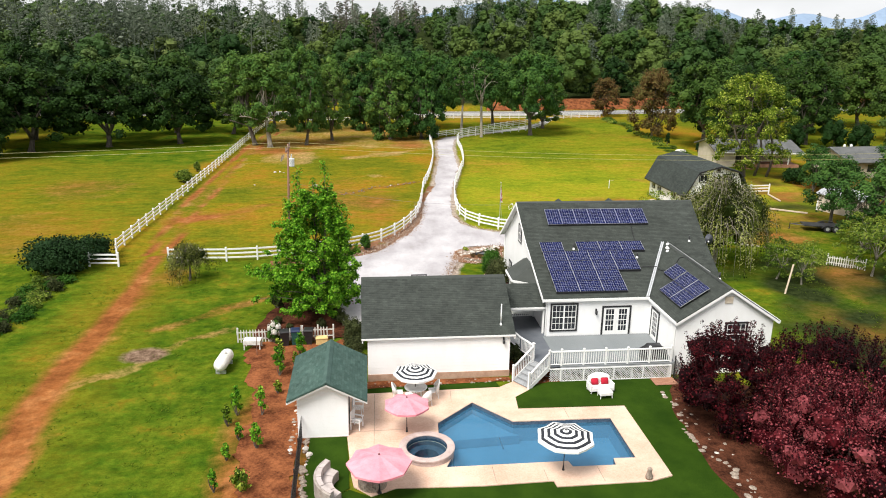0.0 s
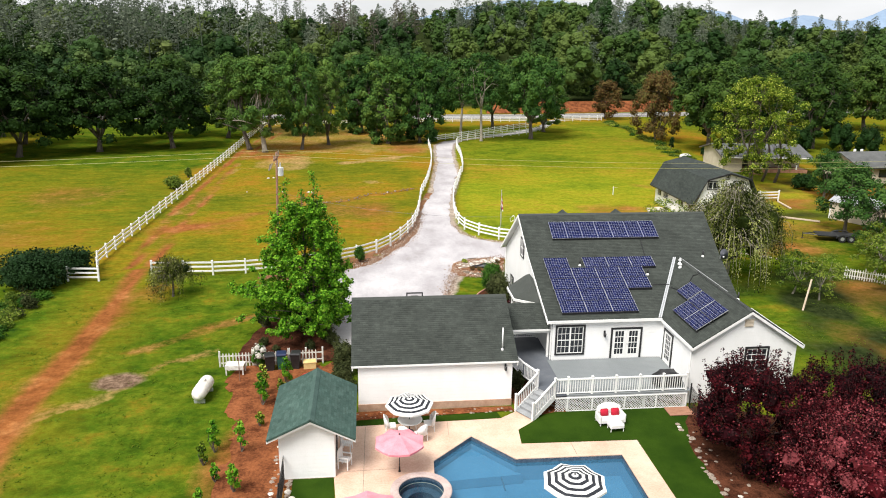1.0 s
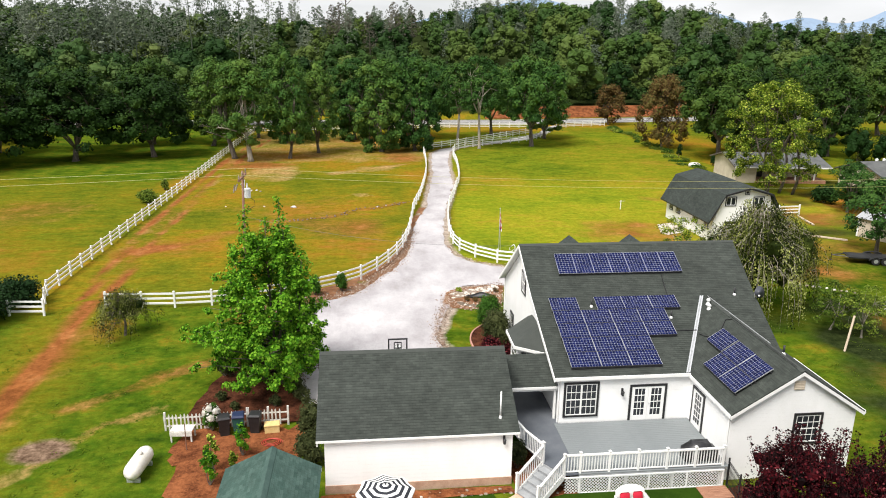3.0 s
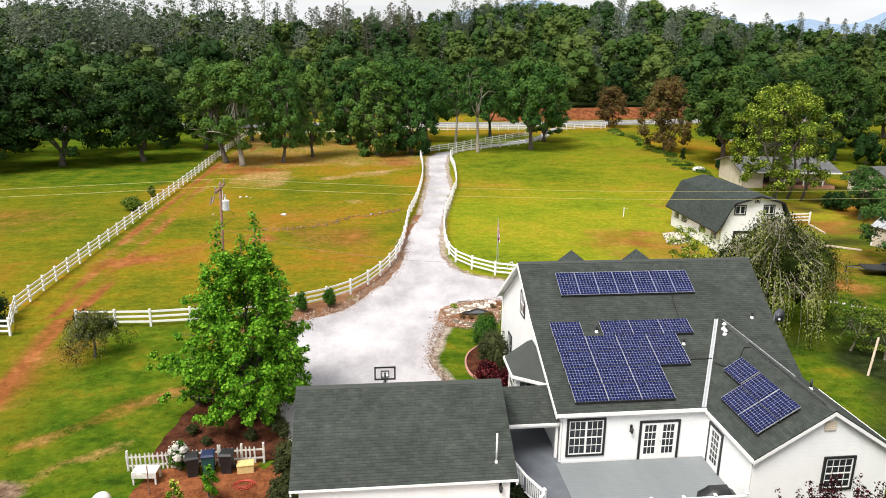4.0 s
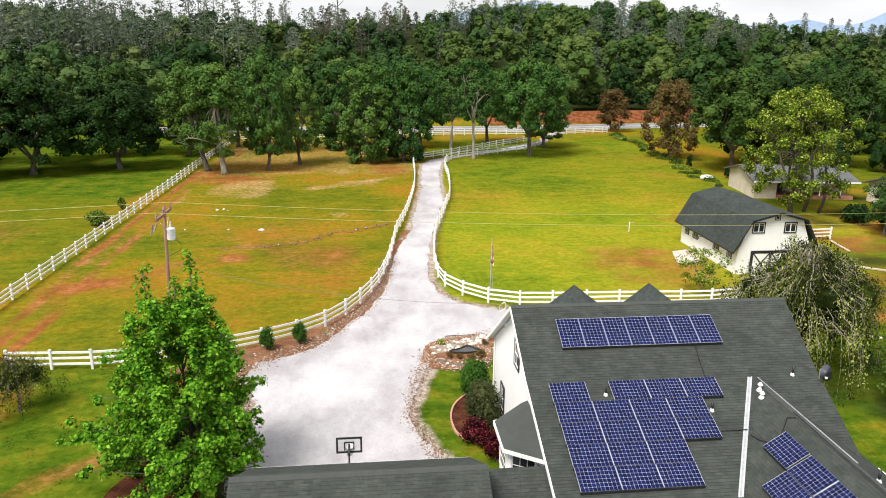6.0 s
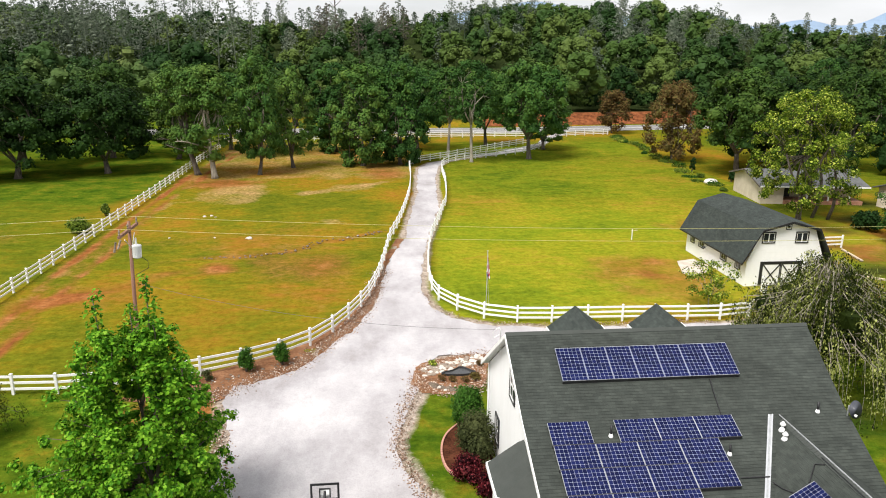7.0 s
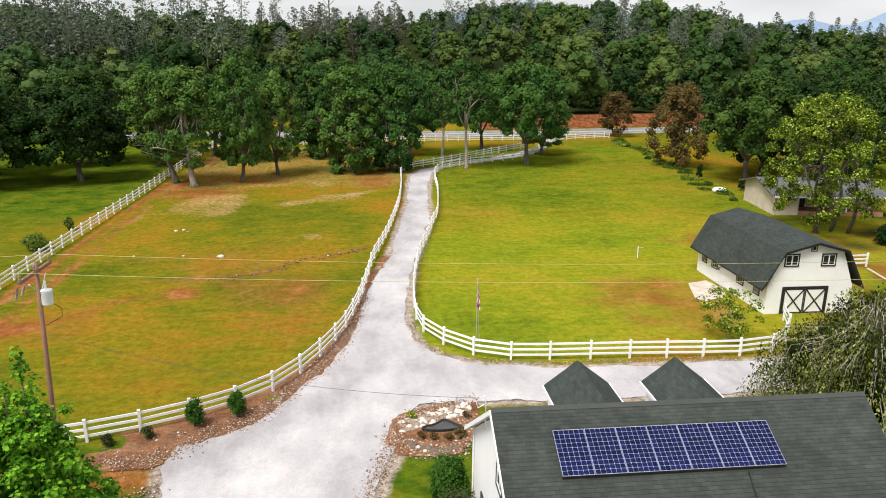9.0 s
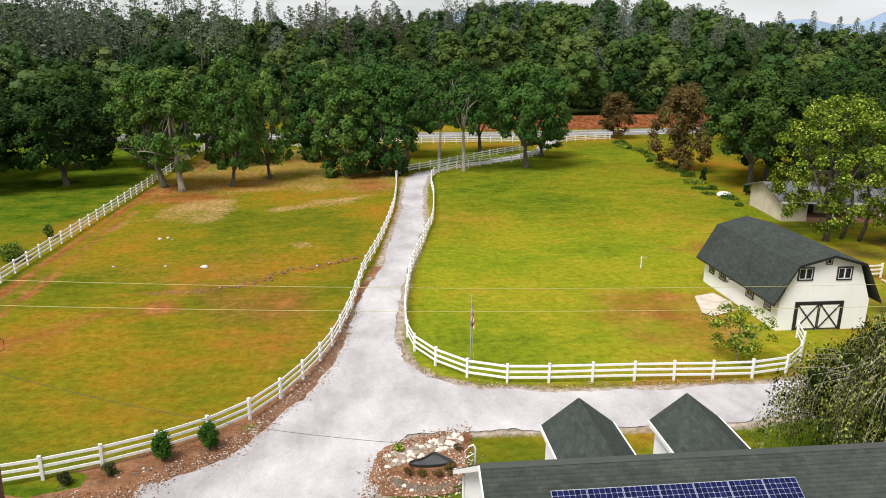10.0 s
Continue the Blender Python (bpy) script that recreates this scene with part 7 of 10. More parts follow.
for x, y in smooth_line([(9.9, 63.2), (10.4, 62.75), (11.4, 62.3), (12.3, 62.5)], 0.17):
    for row in range(3):
        wall_list.append((x + rp.uniform(-0.06, 0.06), y - 0.16 * row + rp.uniform(-0.05, 0.05), rp.uniform(0.10, 0.17) * (1.15 - 0.15 * row)))
part("rock_bed", sheet([(8.7, 63.1), (9.4, 62.0), (11.4, 61.6), (12.6, 61.9), (13.3, 63.2), (14.1, 65.6), (13.9, 67.3), (11.6, 66.8), (9.4, 65.6)], 0.05, rag=0.35, cell=0.35), M_VERGE, label="bed of brown soil and pebbles round the pond", kind="structure")["category"] = "rock bed"
stones("rock_border", "bank of pale and brown rocks behind a small pond", "rocks", rock_list, (12.0, 64.7, 0.05), 0.5, 4)
stones("stone_wall", "low curved wall of stacked brown stones below the pond", "wall", wall_list, (11.4, 62.3, 0.05), 0.15, 5, DARK)
pond = thing("garden_pond", "small black-lined garden pond among rocks", "pond", (11.75, 64.35, 0.05))
pm = pond.matrix_basis.inverted()
ob = part("liner", Shape().loft([[(x, y, z) for x, y in [(11.75 + (px - 11.75) * k, 64.35 + (py - 64.35) * k) for px, py in pond_rim]] for k, z in ((1.06, 0.06), (1.08, 0.2), (0.96, 0.2), (0.88, 0.07))], False, False), M_RUBBER, pond, "black rubber liner")
ob.matrix_basis = pm
ob = part("pond_water", sheet([(11.75 + (px - 11.75) * 0.94, 64.35 + (py - 64.35) * 0.94) for px, py in pond_rim], 0.13), surface("grey_pond_water", (0.035, 0.035, 0.036), (0.07, 0.07, 0.072), 2, 10, 0.15, 0.03), pond)
ob.matrix_basis = pm
for k, (x, y) in enumerate(((10.6, 63.5), (11.2, 63.3), (12.0, 63.2), (12.7, 63.7), (13.2, 65.4))):
    shrub("rock_plant", (x, y, 0.05), 0.32, 0.35, M_BROWNLEAF, "dry brown tuft among the rocks", 60 + k, 240, 0.07, 5, "plant", core=0.0)
shrub("rock_plant", (10.2, 65.6, 0.05), 0.35, 0.4, M_LIME, "small yellow-flowered plant among the rocks", 5, 260, 0.07, 5, "plant")
shrub("rock_plant", (12.6, 63.4, 0.05), 0.45, 0.45, M_BROWNLEAF, "dry brown tuft among the rocks", 6, 320, 0.07, 5, "plant")
# grass plot west of the house with edging and bed
plot = [(4.4, 60.4), (5.2, 62.0), (7.3, 62.7), (9.2, 62.4), (10.8, 61.9), (12.3, 61.7), (12.3, 50.0), (6.5, 50.0), (6.1, 52.3), (4.6, 54.4), (4.25, 57.1)]
edge_pebbles = [(x + rp.uniform(-0.35, 0.25), y + rp.uniform(-0.3, 0.3), rp.uniform(0.025, 0.055)) for x, y in smooth_line([(8.8, 51.0), (8.1, 53.6), (7.5, 55.8), (7.6, 57.2), (8.1, 58.8), (8.7, 61.0), (9.4, 63.2)], 0.16)]
stones("pebble_edge", "loose pebbles along the edge of the grass plot", "stones", edge_pebbles, (7.6, 57.0, 0.03), 0.0, 8, DARK)
part("flower_bed", sheet([(11.0, 58.3), (10.1, 57.0), (9.75, 55.6), (9.85, 54.1), (10.45, 53.2), (11.2, 52.6), (12.3, 52.3), (12.35, 58.6)], 0.07), M_MULCH, label="mulched bed along the house wall", kind="structure")["category"] = "flower bed"
edg = thing("brick_edging", "curved brick edging of the mulched bed", "edging", (9.8, 55.6, 0.03))
line = smooth_line([(11.1, 58.4), (10.15, 57.1), (9.75, 55.6), (9.85, 54.0), (10.45, 53.1)], 0.21)
brick_me = fix_normals(Shape().box(-0.1, -0.05, 0, 0.1, 0.05, 0.13, bevel=0.008).mesh("brick"))
M_BRICK = surface("pale_red_brick", (0.38, 0.17, 0.12), (0.58, 0.33, 0.25), 3, 30, 0.85, 0.3)
brick_me.materials.append(M_BRICK)
for i in range(len(line) - 1):
    (x0, y0), (x1, y1) = line[i], line[i + 1]
    ob = part("brick", brick_me, M_BRICK, edg)
    ob.matrix_basis = pose((x0 + x1) / 2 - 9.8, (y0 + y1) / 2 - 55.6, 0, 0, random.uniform(-3, 3), math.degrees(math.atan2(y1 - y0, x1 - x0)))
shrub("shrub", (11.35, 57.6, 0.05), 1.1, 2.3, M_SHRUB, "rounded glossy green shrub against the house", 11, 5200, 0.11, 18)
shrub("shrub", (11.35, 54.9, 0.05), 1.2, 2.2, M_OLIVE, "dense dark green shrub against the house", 12, 5000, 0.10, 18)
shrub("shrub", (10.7, 52.9, 0.05), 0.85, 1.2, M_PLUM, "dark burgundy shrub in the bed", 13, 2000, 0.10, 10)
shrub("shrub", (11.5, 51.2, 0.05), 0.8, 1.4, M_PLUM, "dark burgundy shrub beside the bay", 14, 1800, 0.10, 10)

# shrubs along the drive fence
for x, y, sd in ((-1.45, 65.9, 21), (0.65, 66.75, 22)):
    shrub("shrub", (x, y, 0), 0.62, 1.5, M_SHRUB, "clipped dark green shrub by the drive fence", sd, 1700, 0.10, 9)
for x, y, sd in ((-5.4, 64.2, 23), (-3.6, 64.8, 24)):
    shrub("shrub", (x, y, 0), 0.4, 0.7, M_OLIVE, "small thin shrub by the drive fence", sd, 420, 0.09, 6)
verge = []
for x, y in smooth_line([(-5.5, 63.6), (-2.6, 64.8), (-0.4, 66.2), (1.9, 67.9), (3.4, 70.2), (4.8, 73.2), (6.0, 76.8), (6.8, 80.5), (7.6, 86.0)], 0.22):
    for _ in range(2):
        verge.append((x + rp.uniform(-0.5, 0.7), y + rp.uniform(-0.6, 0.5), rp.uniform(0.035, 0.085)))
stones("verge_stones", "brown pebbles scattered along the drive verge", "stones", verge[:280], (0, 67, 0), 0.12, 9, DARK)
part("verge", sheet([(-8.0, 62.6), (-5.0, 61.9), (-2.6, 62.0), (-0.6, 64.1), (2.0, 65.8), (3.5, 68.9), (5.3, 72.7), (6.6, 77.0), (7.2, 80.6), (8.1, 88.6), (10.0, 97.5), (9.3, 97.8), (7.6, 89.5), (6.7, 82.0), (5.7, 78.0), (4.8, 75.2), (3.8, 72.9), (2.5, 70.8), (1.0, 69.0), (-1.0, 67.6), (-3.0, 66.4), (-5.3, 65.4), (-8.0, 64.6)], 0.012, rag=0.18), M_VERGE, label="verge of reddish soil along the drive fence", kind="structure")["category"] = "verge"

def pebble_field(name, label, bands, seed, colours):
    """Loose small pebbles strewn along bands of the plan: line, half width, count, least and greatest size."""
    gen = np.random.default_rng(seed)
    base = np.array([(1, 0, 0), (0, 1, 0), (-1, 0, 0), (0, -1, 0), (0, 0, 0.8), (0, 0, -0.5)], float)
    tri = np.array([(0, 1, 4), (1, 2, 4), (2, 3, 4), (3, 0, 4), (1, 0, 5), (2, 1, 5), (3, 2, 5), (0, 3, 5)])
    spots = []
    for line, half, count, s0, s1 in bands:
        pts = np.array(smooth_line(line, 0.2))
        at = pts[gen.integers(0, len(pts), count)] + gen.normal(0, half * 0.5, (count, 2))
        spots.append(np.column_stack([at, gen.uniform(s0, s1, count)]))
    p = np.concatenate(spots)
    v = base[None] * gen.uniform(0.65, 1.3, (len(p), 6, 1)) * p[:, 2][:, None, None]
    a = gen.uniform(0, 6.283, len(p))
    c, s = np.cos(a)[:, None], np.sin(a)[:, None]
    v = np.stack([v[:, :, 0] * c - v[:, :, 1] * s + p[:, 0][:, None], v[:, :, 0] * s + v[:, :, 1] * c + p[:, 1][:, None], v[:, :, 2] + 0.05], 2).reshape(-1, 3)
    me = bpy.data.meshes.new(name)
    me.from_pydata(v.tolist(), [], (tri[None] + 6 * np.arange(len(p))[:, None, None]).reshape(-1, 3).tolist())
    m, n, l, b = node_mat(name + "_stone")
    geo = n.new("ShaderNodeNewGeometry")
    l.new(ramp_node(n, l, geo.outputs["Random Per Island"], colours), b.inputs["Base Color"])
    b.inputs["Roughness"].default_value = 0.9
    me.materials.append(m)
    return tagged(new(name, me), label, "pebbles", kind="stuff")


PEBBLE_TONES = [(0.0, (0.085, 0.045, 0.026)), (0.45, (0.22, 0.125, 0.078)), (0.78, (0.36, 0.27, 0.21)), (1.0, (0.58, 0.52, 0.46))]
pebble_field("loose_pebbles", "loose brown and pale pebbles along the drive's edges", (
    ([(-5.0, 62.6), (-2.6, 62.8), (-0.6, 64.8), (1.6, 66.3), (3.0, 69.0), (4.7, 72.6), (6.0, 76.6), (6.7, 80.5), (7.6, 86.5)], 0.85, 3800, 0.02, 0.06),
    ([(8.7, 51.2), (8.2, 53.6), (7.6, 56.0), (7.8, 58.2), (8.3, 60.6), (8.9, 63.0), (9.6, 65.3), (11.6, 66.7), (13.9, 67.4)], 0.55, 2000, 0.02, 0.06),
    ([(9.3, 63.6), (10.2, 62.6), (11.6, 62.0), (12.6, 62.6), (13.3, 64.6), (12.2, 65.9), (10.4, 65.2)], 0.9, 1500, 0.025, 0.075),
    ([(10.9, 80.0), (11.3, 77.0), (12.8, 74.3), (15.4, 72.7), (20.0, 72.0), (26.0, 71.9), (32.0, 71.6)], 0.4, 800, 0.025, 0.06),
    ([(-1.8, 50.5), (-0.6, 53.5), (-1.4, 57.0), (-2.6, 60.4)], 0.7, 700, 0.03, 0.07)), 91, PEBBLE_TONES)

# basketball hoop behind the garage
hoop = thing("basketball_hoop", "black-framed basketball backboard on a pole behind the garage", "basketball hoop", (4.45, 47.6, 0))
part("pole", Shape().tube([(0, 0, -0.05), (0, 0, 2.6), (0, 0.0, 3.1), (0, 0.35, 3.3)], 0.05, 8), M_BLACK, hoop)
bbs = Shape()
for x0, z0, x1, z1 in ((-0.55, 2.88, -0.47, 3.62), (0.47, 2.88, 0.55, 3.62), (-0.47, 3.54, 0.47, 3.62), (-0.47, 2.88, 0.47, 2.96), (-0.22, 3.0, -0.17, 3.40), (0.17, 3.0, 0.22, 3.40), (-0.17, 3.35, 0.17, 3.40)):
    bbs.box(x0, 0.36, z0, x1, 0.40, z1)
part("backboard_frame", bbs, M_BLACK, hoop)
m_cl, n_, l_, b_ = node_mat("clear_acrylic")
b_.inputs["Base Color"].default_value, b_.inputs["Roughness"].default_value = (0.9, 0.9, 0.9, 1), 0.05
b_.inputs["Transmission Weight"].default_value = 1.0
b_.inputs["IOR"].default_value = 1.05
part("backboard", Shape().box(-0.5, 0.375, 2.92, 0.5, 0.385, 3.58), m_cl, hoop, "clear acrylic board")
part("rim", Shape().tube([(0.22 * math.cos(2 * math.pi * k / 16), 0.66 + 0.22 * math.sin(2 * math.pi * k / 16), 3.02) for k in range(17)], 0.012, 6, False), M_STEEL, hoop)
part("net", Shape().loft([[(r * math.cos(2 * math.pi * k / 12), 0.66 + r * math.sin(2 * math.pi * k / 12), z) for k in range(12)] for r, z in ((0.22, 3.02), (0.16, 2.82), (0.13, 2.62))], False, False), M_WHITE, hoop)

# flagpole with striped flag
fp = thing("flagpole", "thin metal flagpole with a hanging striped flag", "flagpole", (15.3, 75.4, 0))
part("pole", Shape().tube([(0, 0, -0.1), (0.02, 0, 4.75)], [0.035, 0.02], 8), M_STEEL, fp)
part("guy_wire", Shape().tube([(0.25, 0.0, 0.0), (0.02, 0, 3.2)], 0.012, 5), M_STEEL, fp)
part("finial", Shape().lathe([(0.01, 0), (0.05, 0.03), (0.05, 0.07), (0.0, 0.1)], (0.02, 0, 4.75), 8), M_STEEL, fp)
M_FLAGRED = surface("faded_red_cloth", (0.40, 0.03, 0.04), (0.52, 0.06, 0.07), 4, 50, 0.9, 0.1)
M_FLAGBLUE = surface("dark_blue_cloth", (0.02, 0.03, 0.12), (0.03, 0.05, 0.18), 4, 50, 0.9, 0.1)
flag = Shape()
fv = {}
for i in range(9):
    for j in range(14):
        u, w = i / 8, j / 13
        fv[i, j] = (0.03 + (0.05 + 0.30 * w) * (u - 0.25) * (1.2 - 0.5 * w), 0.10 * math.sin(u * 9 + w * 2) * u, 4.6 - 1.75 * w - 0.30 * u)
fl_me = bpy.data.meshes.new("flag")
keys = list(fv)
fl_me.from_pydata([fv[k] for k in keys], [], [(keys.index((i, j)), keys.index((i + 1, j)), keys.index((i + 1, j + 1)), keys.index((i, j + 1))) for i in range(8) for j in range(13)])
for m in (M_FLAGRED, M_STRIPE_W, M_FLAGBLUE):
    fl_me.materials.append(m)
fl_me.polygons.foreach_set("material_index", [2 if j > 10 and i < 5 else (i + j) // 2 % 2 for i in range(8) for j in range(13)])
ob = new("flag", fl_me)
ob.parent = fp
tagged(ob, "red and white striped flag with blue corner")

# power pole, transformer and lines
POLE = (-5.47, 59.7)  # where its top stands; it leans a little to the east
up_ = thing("utility_pole", "weathered wooden utility pole with a grey transformer", "utility pole", (POLE[0] - 0.38, POLE[1], 0))
up_.matrix_basis = pose(POLE[0] - 0.38, POLE[1], 0, 0, 2.0, 0)
part("pole", Shape().tube([(0, 0, -0.2), (0.02, 0, 5.5), (0.0, 0, 11.2)], [0.125, 0.10, 0.078], 10), M_POLE, up_, smooth=True)
part("crossarm", Shape().box(-0.06, -1.6, 10.72, 0.06, 1.3, 10.86), M_POLE, up_)
part("crossarm_brace", Shape().tube([(0, -0.75, 10.45), (0.08, 0, 9.8)], 0.02, 5).tube([(0, 0.75, 10.45), (0.08, 0, 9.8)], 0.02, 5), M_STEEL, up_)
for y in (-1.5, 1.2, -0.2):
    part("insulator", Shape().lathe([(0.03, 0.0), (0.05, 0.06), (0.035, 0.12), (0.055, 0.18), (0.03, 0.27), (0.0, 0.31)], (0, y, 10.86), 8), M_STONE, up_, "brown glazed insulator")
tf = part("transformer", Shape().lathe([(0.18, 0.0), (0.215, 0.03), (0.215, 0.58), (0.23, 0.60), (0.215, 0.65), (0.08, 0.70), (0.0, 0.71)], (0.30, 0, 9.35), 18), surface("pale_grey_enamel", (0.56, 0.57, 0.57), (0.70, 0.71, 0.71), 2, 30, 0.4, 0.05), up_, "pale grey transformer can", smooth=False)
part("bushing", Shape().lathe([(0.05, 0.0), (0.06, 0.12), (0.045, 0.2), (0.05, 0.34), (0.0, 0.36)], (0.27, 0.0, 10.02), 8), M_WHITE, tf)
for z in (9.48, 9.8):
    part("bracket", Shape().box(0.07, -0.05, z, 0.2, 0.05, z + 0.06), M_STEEL, tf)
part("cutout_switch", Shape().tube([(-0.35, -1.0, 10.4), (-0.45, -1.0, 9.9)], 0.05, 7), M_STONE, up_, "weathered cut-out switch")
part("cutout_switch", Shape().tube([(-0.25, -0.6, 10.4), (-0.4, -0.6, 9.95)], 0.05, 7), M_STONE, up_, "weathered cut-out switch")
part("lead_wire", Shape().tube([(0.4, 0.12, 9.4), (0.72, 0.25, 9.1), (0.74, 0.2, 8.75), (0.12, 0.05, 8.4)], 0.015, 5), M_IRON, up_)
M_WIRE = surface("bare_aluminium_wire", (0.36, 0.34, 0.12), (0.52, 0.48, 0.20), 5, 40, 0.5, 0.0)


def wire(a, b, sag, r, mat, label, n=24):
    a, b = Vector(a), Vector(b)
    t = thing("power_line", label, "power line", a)
    pts = []
    for i in range(n + 1):
        f = i / n
        p = a.lerp(b, f) - a
        p.z -= sag * 4 * f * (1 - f)
        pts.append(p)
    part("wire", Shape().tube(pts, r, 5), mat, t)
    return t


for y in (58.2, 60.9):
    wire((POLE[0], y, 11.17), (82.0, y + 1.0, 11.5), 1.5, 0.009, M_WIRE, "thin pale overhead power line across the meadow")
    wire((-96.0, y + 3.0, 10.9), (POLE[0], y, 11.17), 1.2, 0.009, M_WIRE, "thin pale overhead power line across the meadow")
wire((POLE[0] + 0.1, POLE[1], 8.0), (12.05, 54.0, 7.2), 0.6, 0.008, M_IRON, "dark twisted service cable from pole to house")

# picket fence, bins, cart and tank by the vegetable bed
M_PICKET = surface("worn_white_paint", (0.46, 0.44, 0.40), (0.76, 0.75, 0.71), 3, 25, 0.7, 0.2)


def picket_fence(p0, p1, label, h=0.95, broken=0.0, seed=1):
    a, b = Vector((*p0, 0)), Vector((*p1, 0))
    f = thing("picket_fence", label, "fence", a, math.degrees(math.atan2(b.y - a.y, b.x - a.x)))
    long = (b - a).length
    rng = random.Random(seed)
    pk = fix_normals(Shape().loft([[(x, y, 0.04) for x, y in ((-0.04, -0.01), (0.04, -0.01), (0.04, 0.01), (-0.04, 0.01))], [(x, y, h - 0.08) for x, y in ((-0.04, -0.01), (0.04, -0.01), (0.04, 0.01), (-0.04, 0.01))], [(x, y, h) for x, y in ((-0.006, -0.01), (0.006, -0.01), (0.006, 0.01), (-0.006, 0.01))]]).mesh("picket"))
    pk.materials.append(M_PICKET)
    n = int(long / 0.19)
    for i in range(n + 1):
        if rng.random() < broken:
            continue
        ob = part("picket", pk, M_PICKET, f)
        ob.matrix_basis = pose(i * long / n, -0.03, rng.uniform(-0.02, 0.02), 0, rng.uniform(-2, 2), 0)
    for z in (0.25, 0.7):
        part("rail", Shape().box(0, -0.018, z, long, 0.018, z + 0.07), M_PICKET, f)
    for i in range(3):
        ob = part("post", Shape().box(-0.05, -0.05, -0.1, 0.05, 0.05, h + 0.12), M_PICKET, f)
        ob.matrix_basis = pose(i * long / 2, 0.03, 0)
    return f


picket_fence((-7.75, 45.2), (-3.6, 45.35), "worn white picket fence behind the vegetable bed", seed=2)
picket_fence((-3.55, 45.35), (-1.5, 45.4), "worn white picket fence with missing boards by the bins", broken=0.35, seed=3)
picket_fence((43.0, 59.2), (45.4, 57.3), "short white picket fence under a tree", seed=4)


def wheelie(at, body, lid, label, turn):
    t = thing("wheeled_bin", label, "bin", at, turn, "wheeled bins")
    part("body", Shape().loft([[(x, y, 0.05) for x, y in ((-0.22, -0.24), (0.22, -0.24), (0.22, 0.22), (-0.22, 0.22))], [(x, y, 0.98) for x, y in ((-0.29, -0.32), (0.29, -0.32), (0.29, 0.30), (-0.29, 0.30))]]), body, t)
    part("lid", Shape().loft([[(x, y, 0.98) for x, y in ((-0.31, -0.35), (0.31, -0.35), (0.31, 0.33), (-0.31, 0.33))], [(x, y, 1.03) for x, y in ((-0.31, -0.35), (0.31, -0.35), (0.31, 0.33), (-0.31, 0.33))], [(x, y, 1.09) for x, y in ((-0.25, -0.25), (0.25, -0.25), (0.25, 0.28), (-0.25, 0.28))]]), lid, t)
    for sx in (-0.27, 0.27):
        part("wheel", Shape().lathe([(0.10, -0.02), (0.11, 0.0), (0.10, 0.02)], sides=12, m=pose(sx, 0.26, 0.11, 0, 90, 0)), M_RUBBER, t)
    part("handle", Shape().tube([(-0.24, 0.34, 0.95), (-0.24, 0.39, 0.99), (0.24, 0.39, 0.99), (0.24, 0.34, 0.95)], 0.018, 6), body, t)
    return t


wheelie((-3.95, 44.75, 0), M_GREENBIN, M_BLUEBIN, "teal wheeled bin with blue lid by the picket fence", 5)
wheelie((-3.1, 44.75, 0), M_BLACK, M_BLACK, "black wheeled bin by the picket fence", -4)
wheelie((-4.65, 44.6, 0), M_BLACK, M_BLACK, "small black bin by the picket fence", 12)
bx = thing("storage_box", "yellow-tan storage box beside the bins", "box", (-2.25, 44.7, 0), 6)
part("box_body", Shape().box(-0.38, -0.24, 0, 0.38, 0.24, 0.42, bevel=0.02), M_TANBOX, bx)
part("lid", Shape().box(-0.4, -0.26, 0.425, 0.4, 0.26, 0.5, bevel=0.03), M_TANBOX, bx)
cart = thing("potting_bench", "white slatted potting bench with a pole in front", "bench", (-6.65, 44.3, 0), -4)
for i in range(4):
    part("top_slat", Shape().box(-0.55, -0.34 + i * 0.17, 0.62, 0.55, -0.19 + i * 0.17, 0.66), M_PICKET, cart)
part("apron", Shape().box(-0.55, -0.36, 0.38, 0.55, -0.33, 0.61), M_PICKET, cart)
for sx in (-0.5, 0.5):
    for sy in (-0.3, 0.3):
        part("leg", Shape().box(sx - 0.035, sy - 0.035, 0, sx + 0.035, sy + 0.035, 0.62), M_PICKET, cart)
stake = thing("garden_stake", "thin wooden stake in the vegetable bed", "stake", (-6.25, 43.2, 0))
part("stake_pole", Shape().tube([(0, 0, -0.1), (0.02, 0, 1.5)], 0.025, 6), M_POLE, stake)

tank = thing("propane_tank", "white horizontal propane tank on the grass", "propane tank", (-7.95, 41.4, 0), 84)
prof = [(0.0, -1.08), (0.18, -1.05), (0.31, -0.96), (0.38, -0.8), (0.40, -0.66), (0.40, 0.66), (0.38, 0.8), (0.31, 0.96), (0.18, 1.05), (0.0, 1.08)]
part("vessel", Shape().lathe([(r, z) for r, z in prof], sides=22, m=pose(0, 0, 0.58, 0, 90, 0)), M_TANK, tank, smooth=True)
part("valve_dome", Shape().lathe([(0.16, 0.93), (0.16, 1.04), (0.1, 1.1), (0.0, 1.11)], (0.1, 0, 0), 14), M_TANK, tank, smooth=True)
for x in (-0.7, 0.7):
    part("foot", Shape().box(x - 0.06, -0.3, 0, x + 0.06, 0.3, 0.2), M_STEEL, tank)

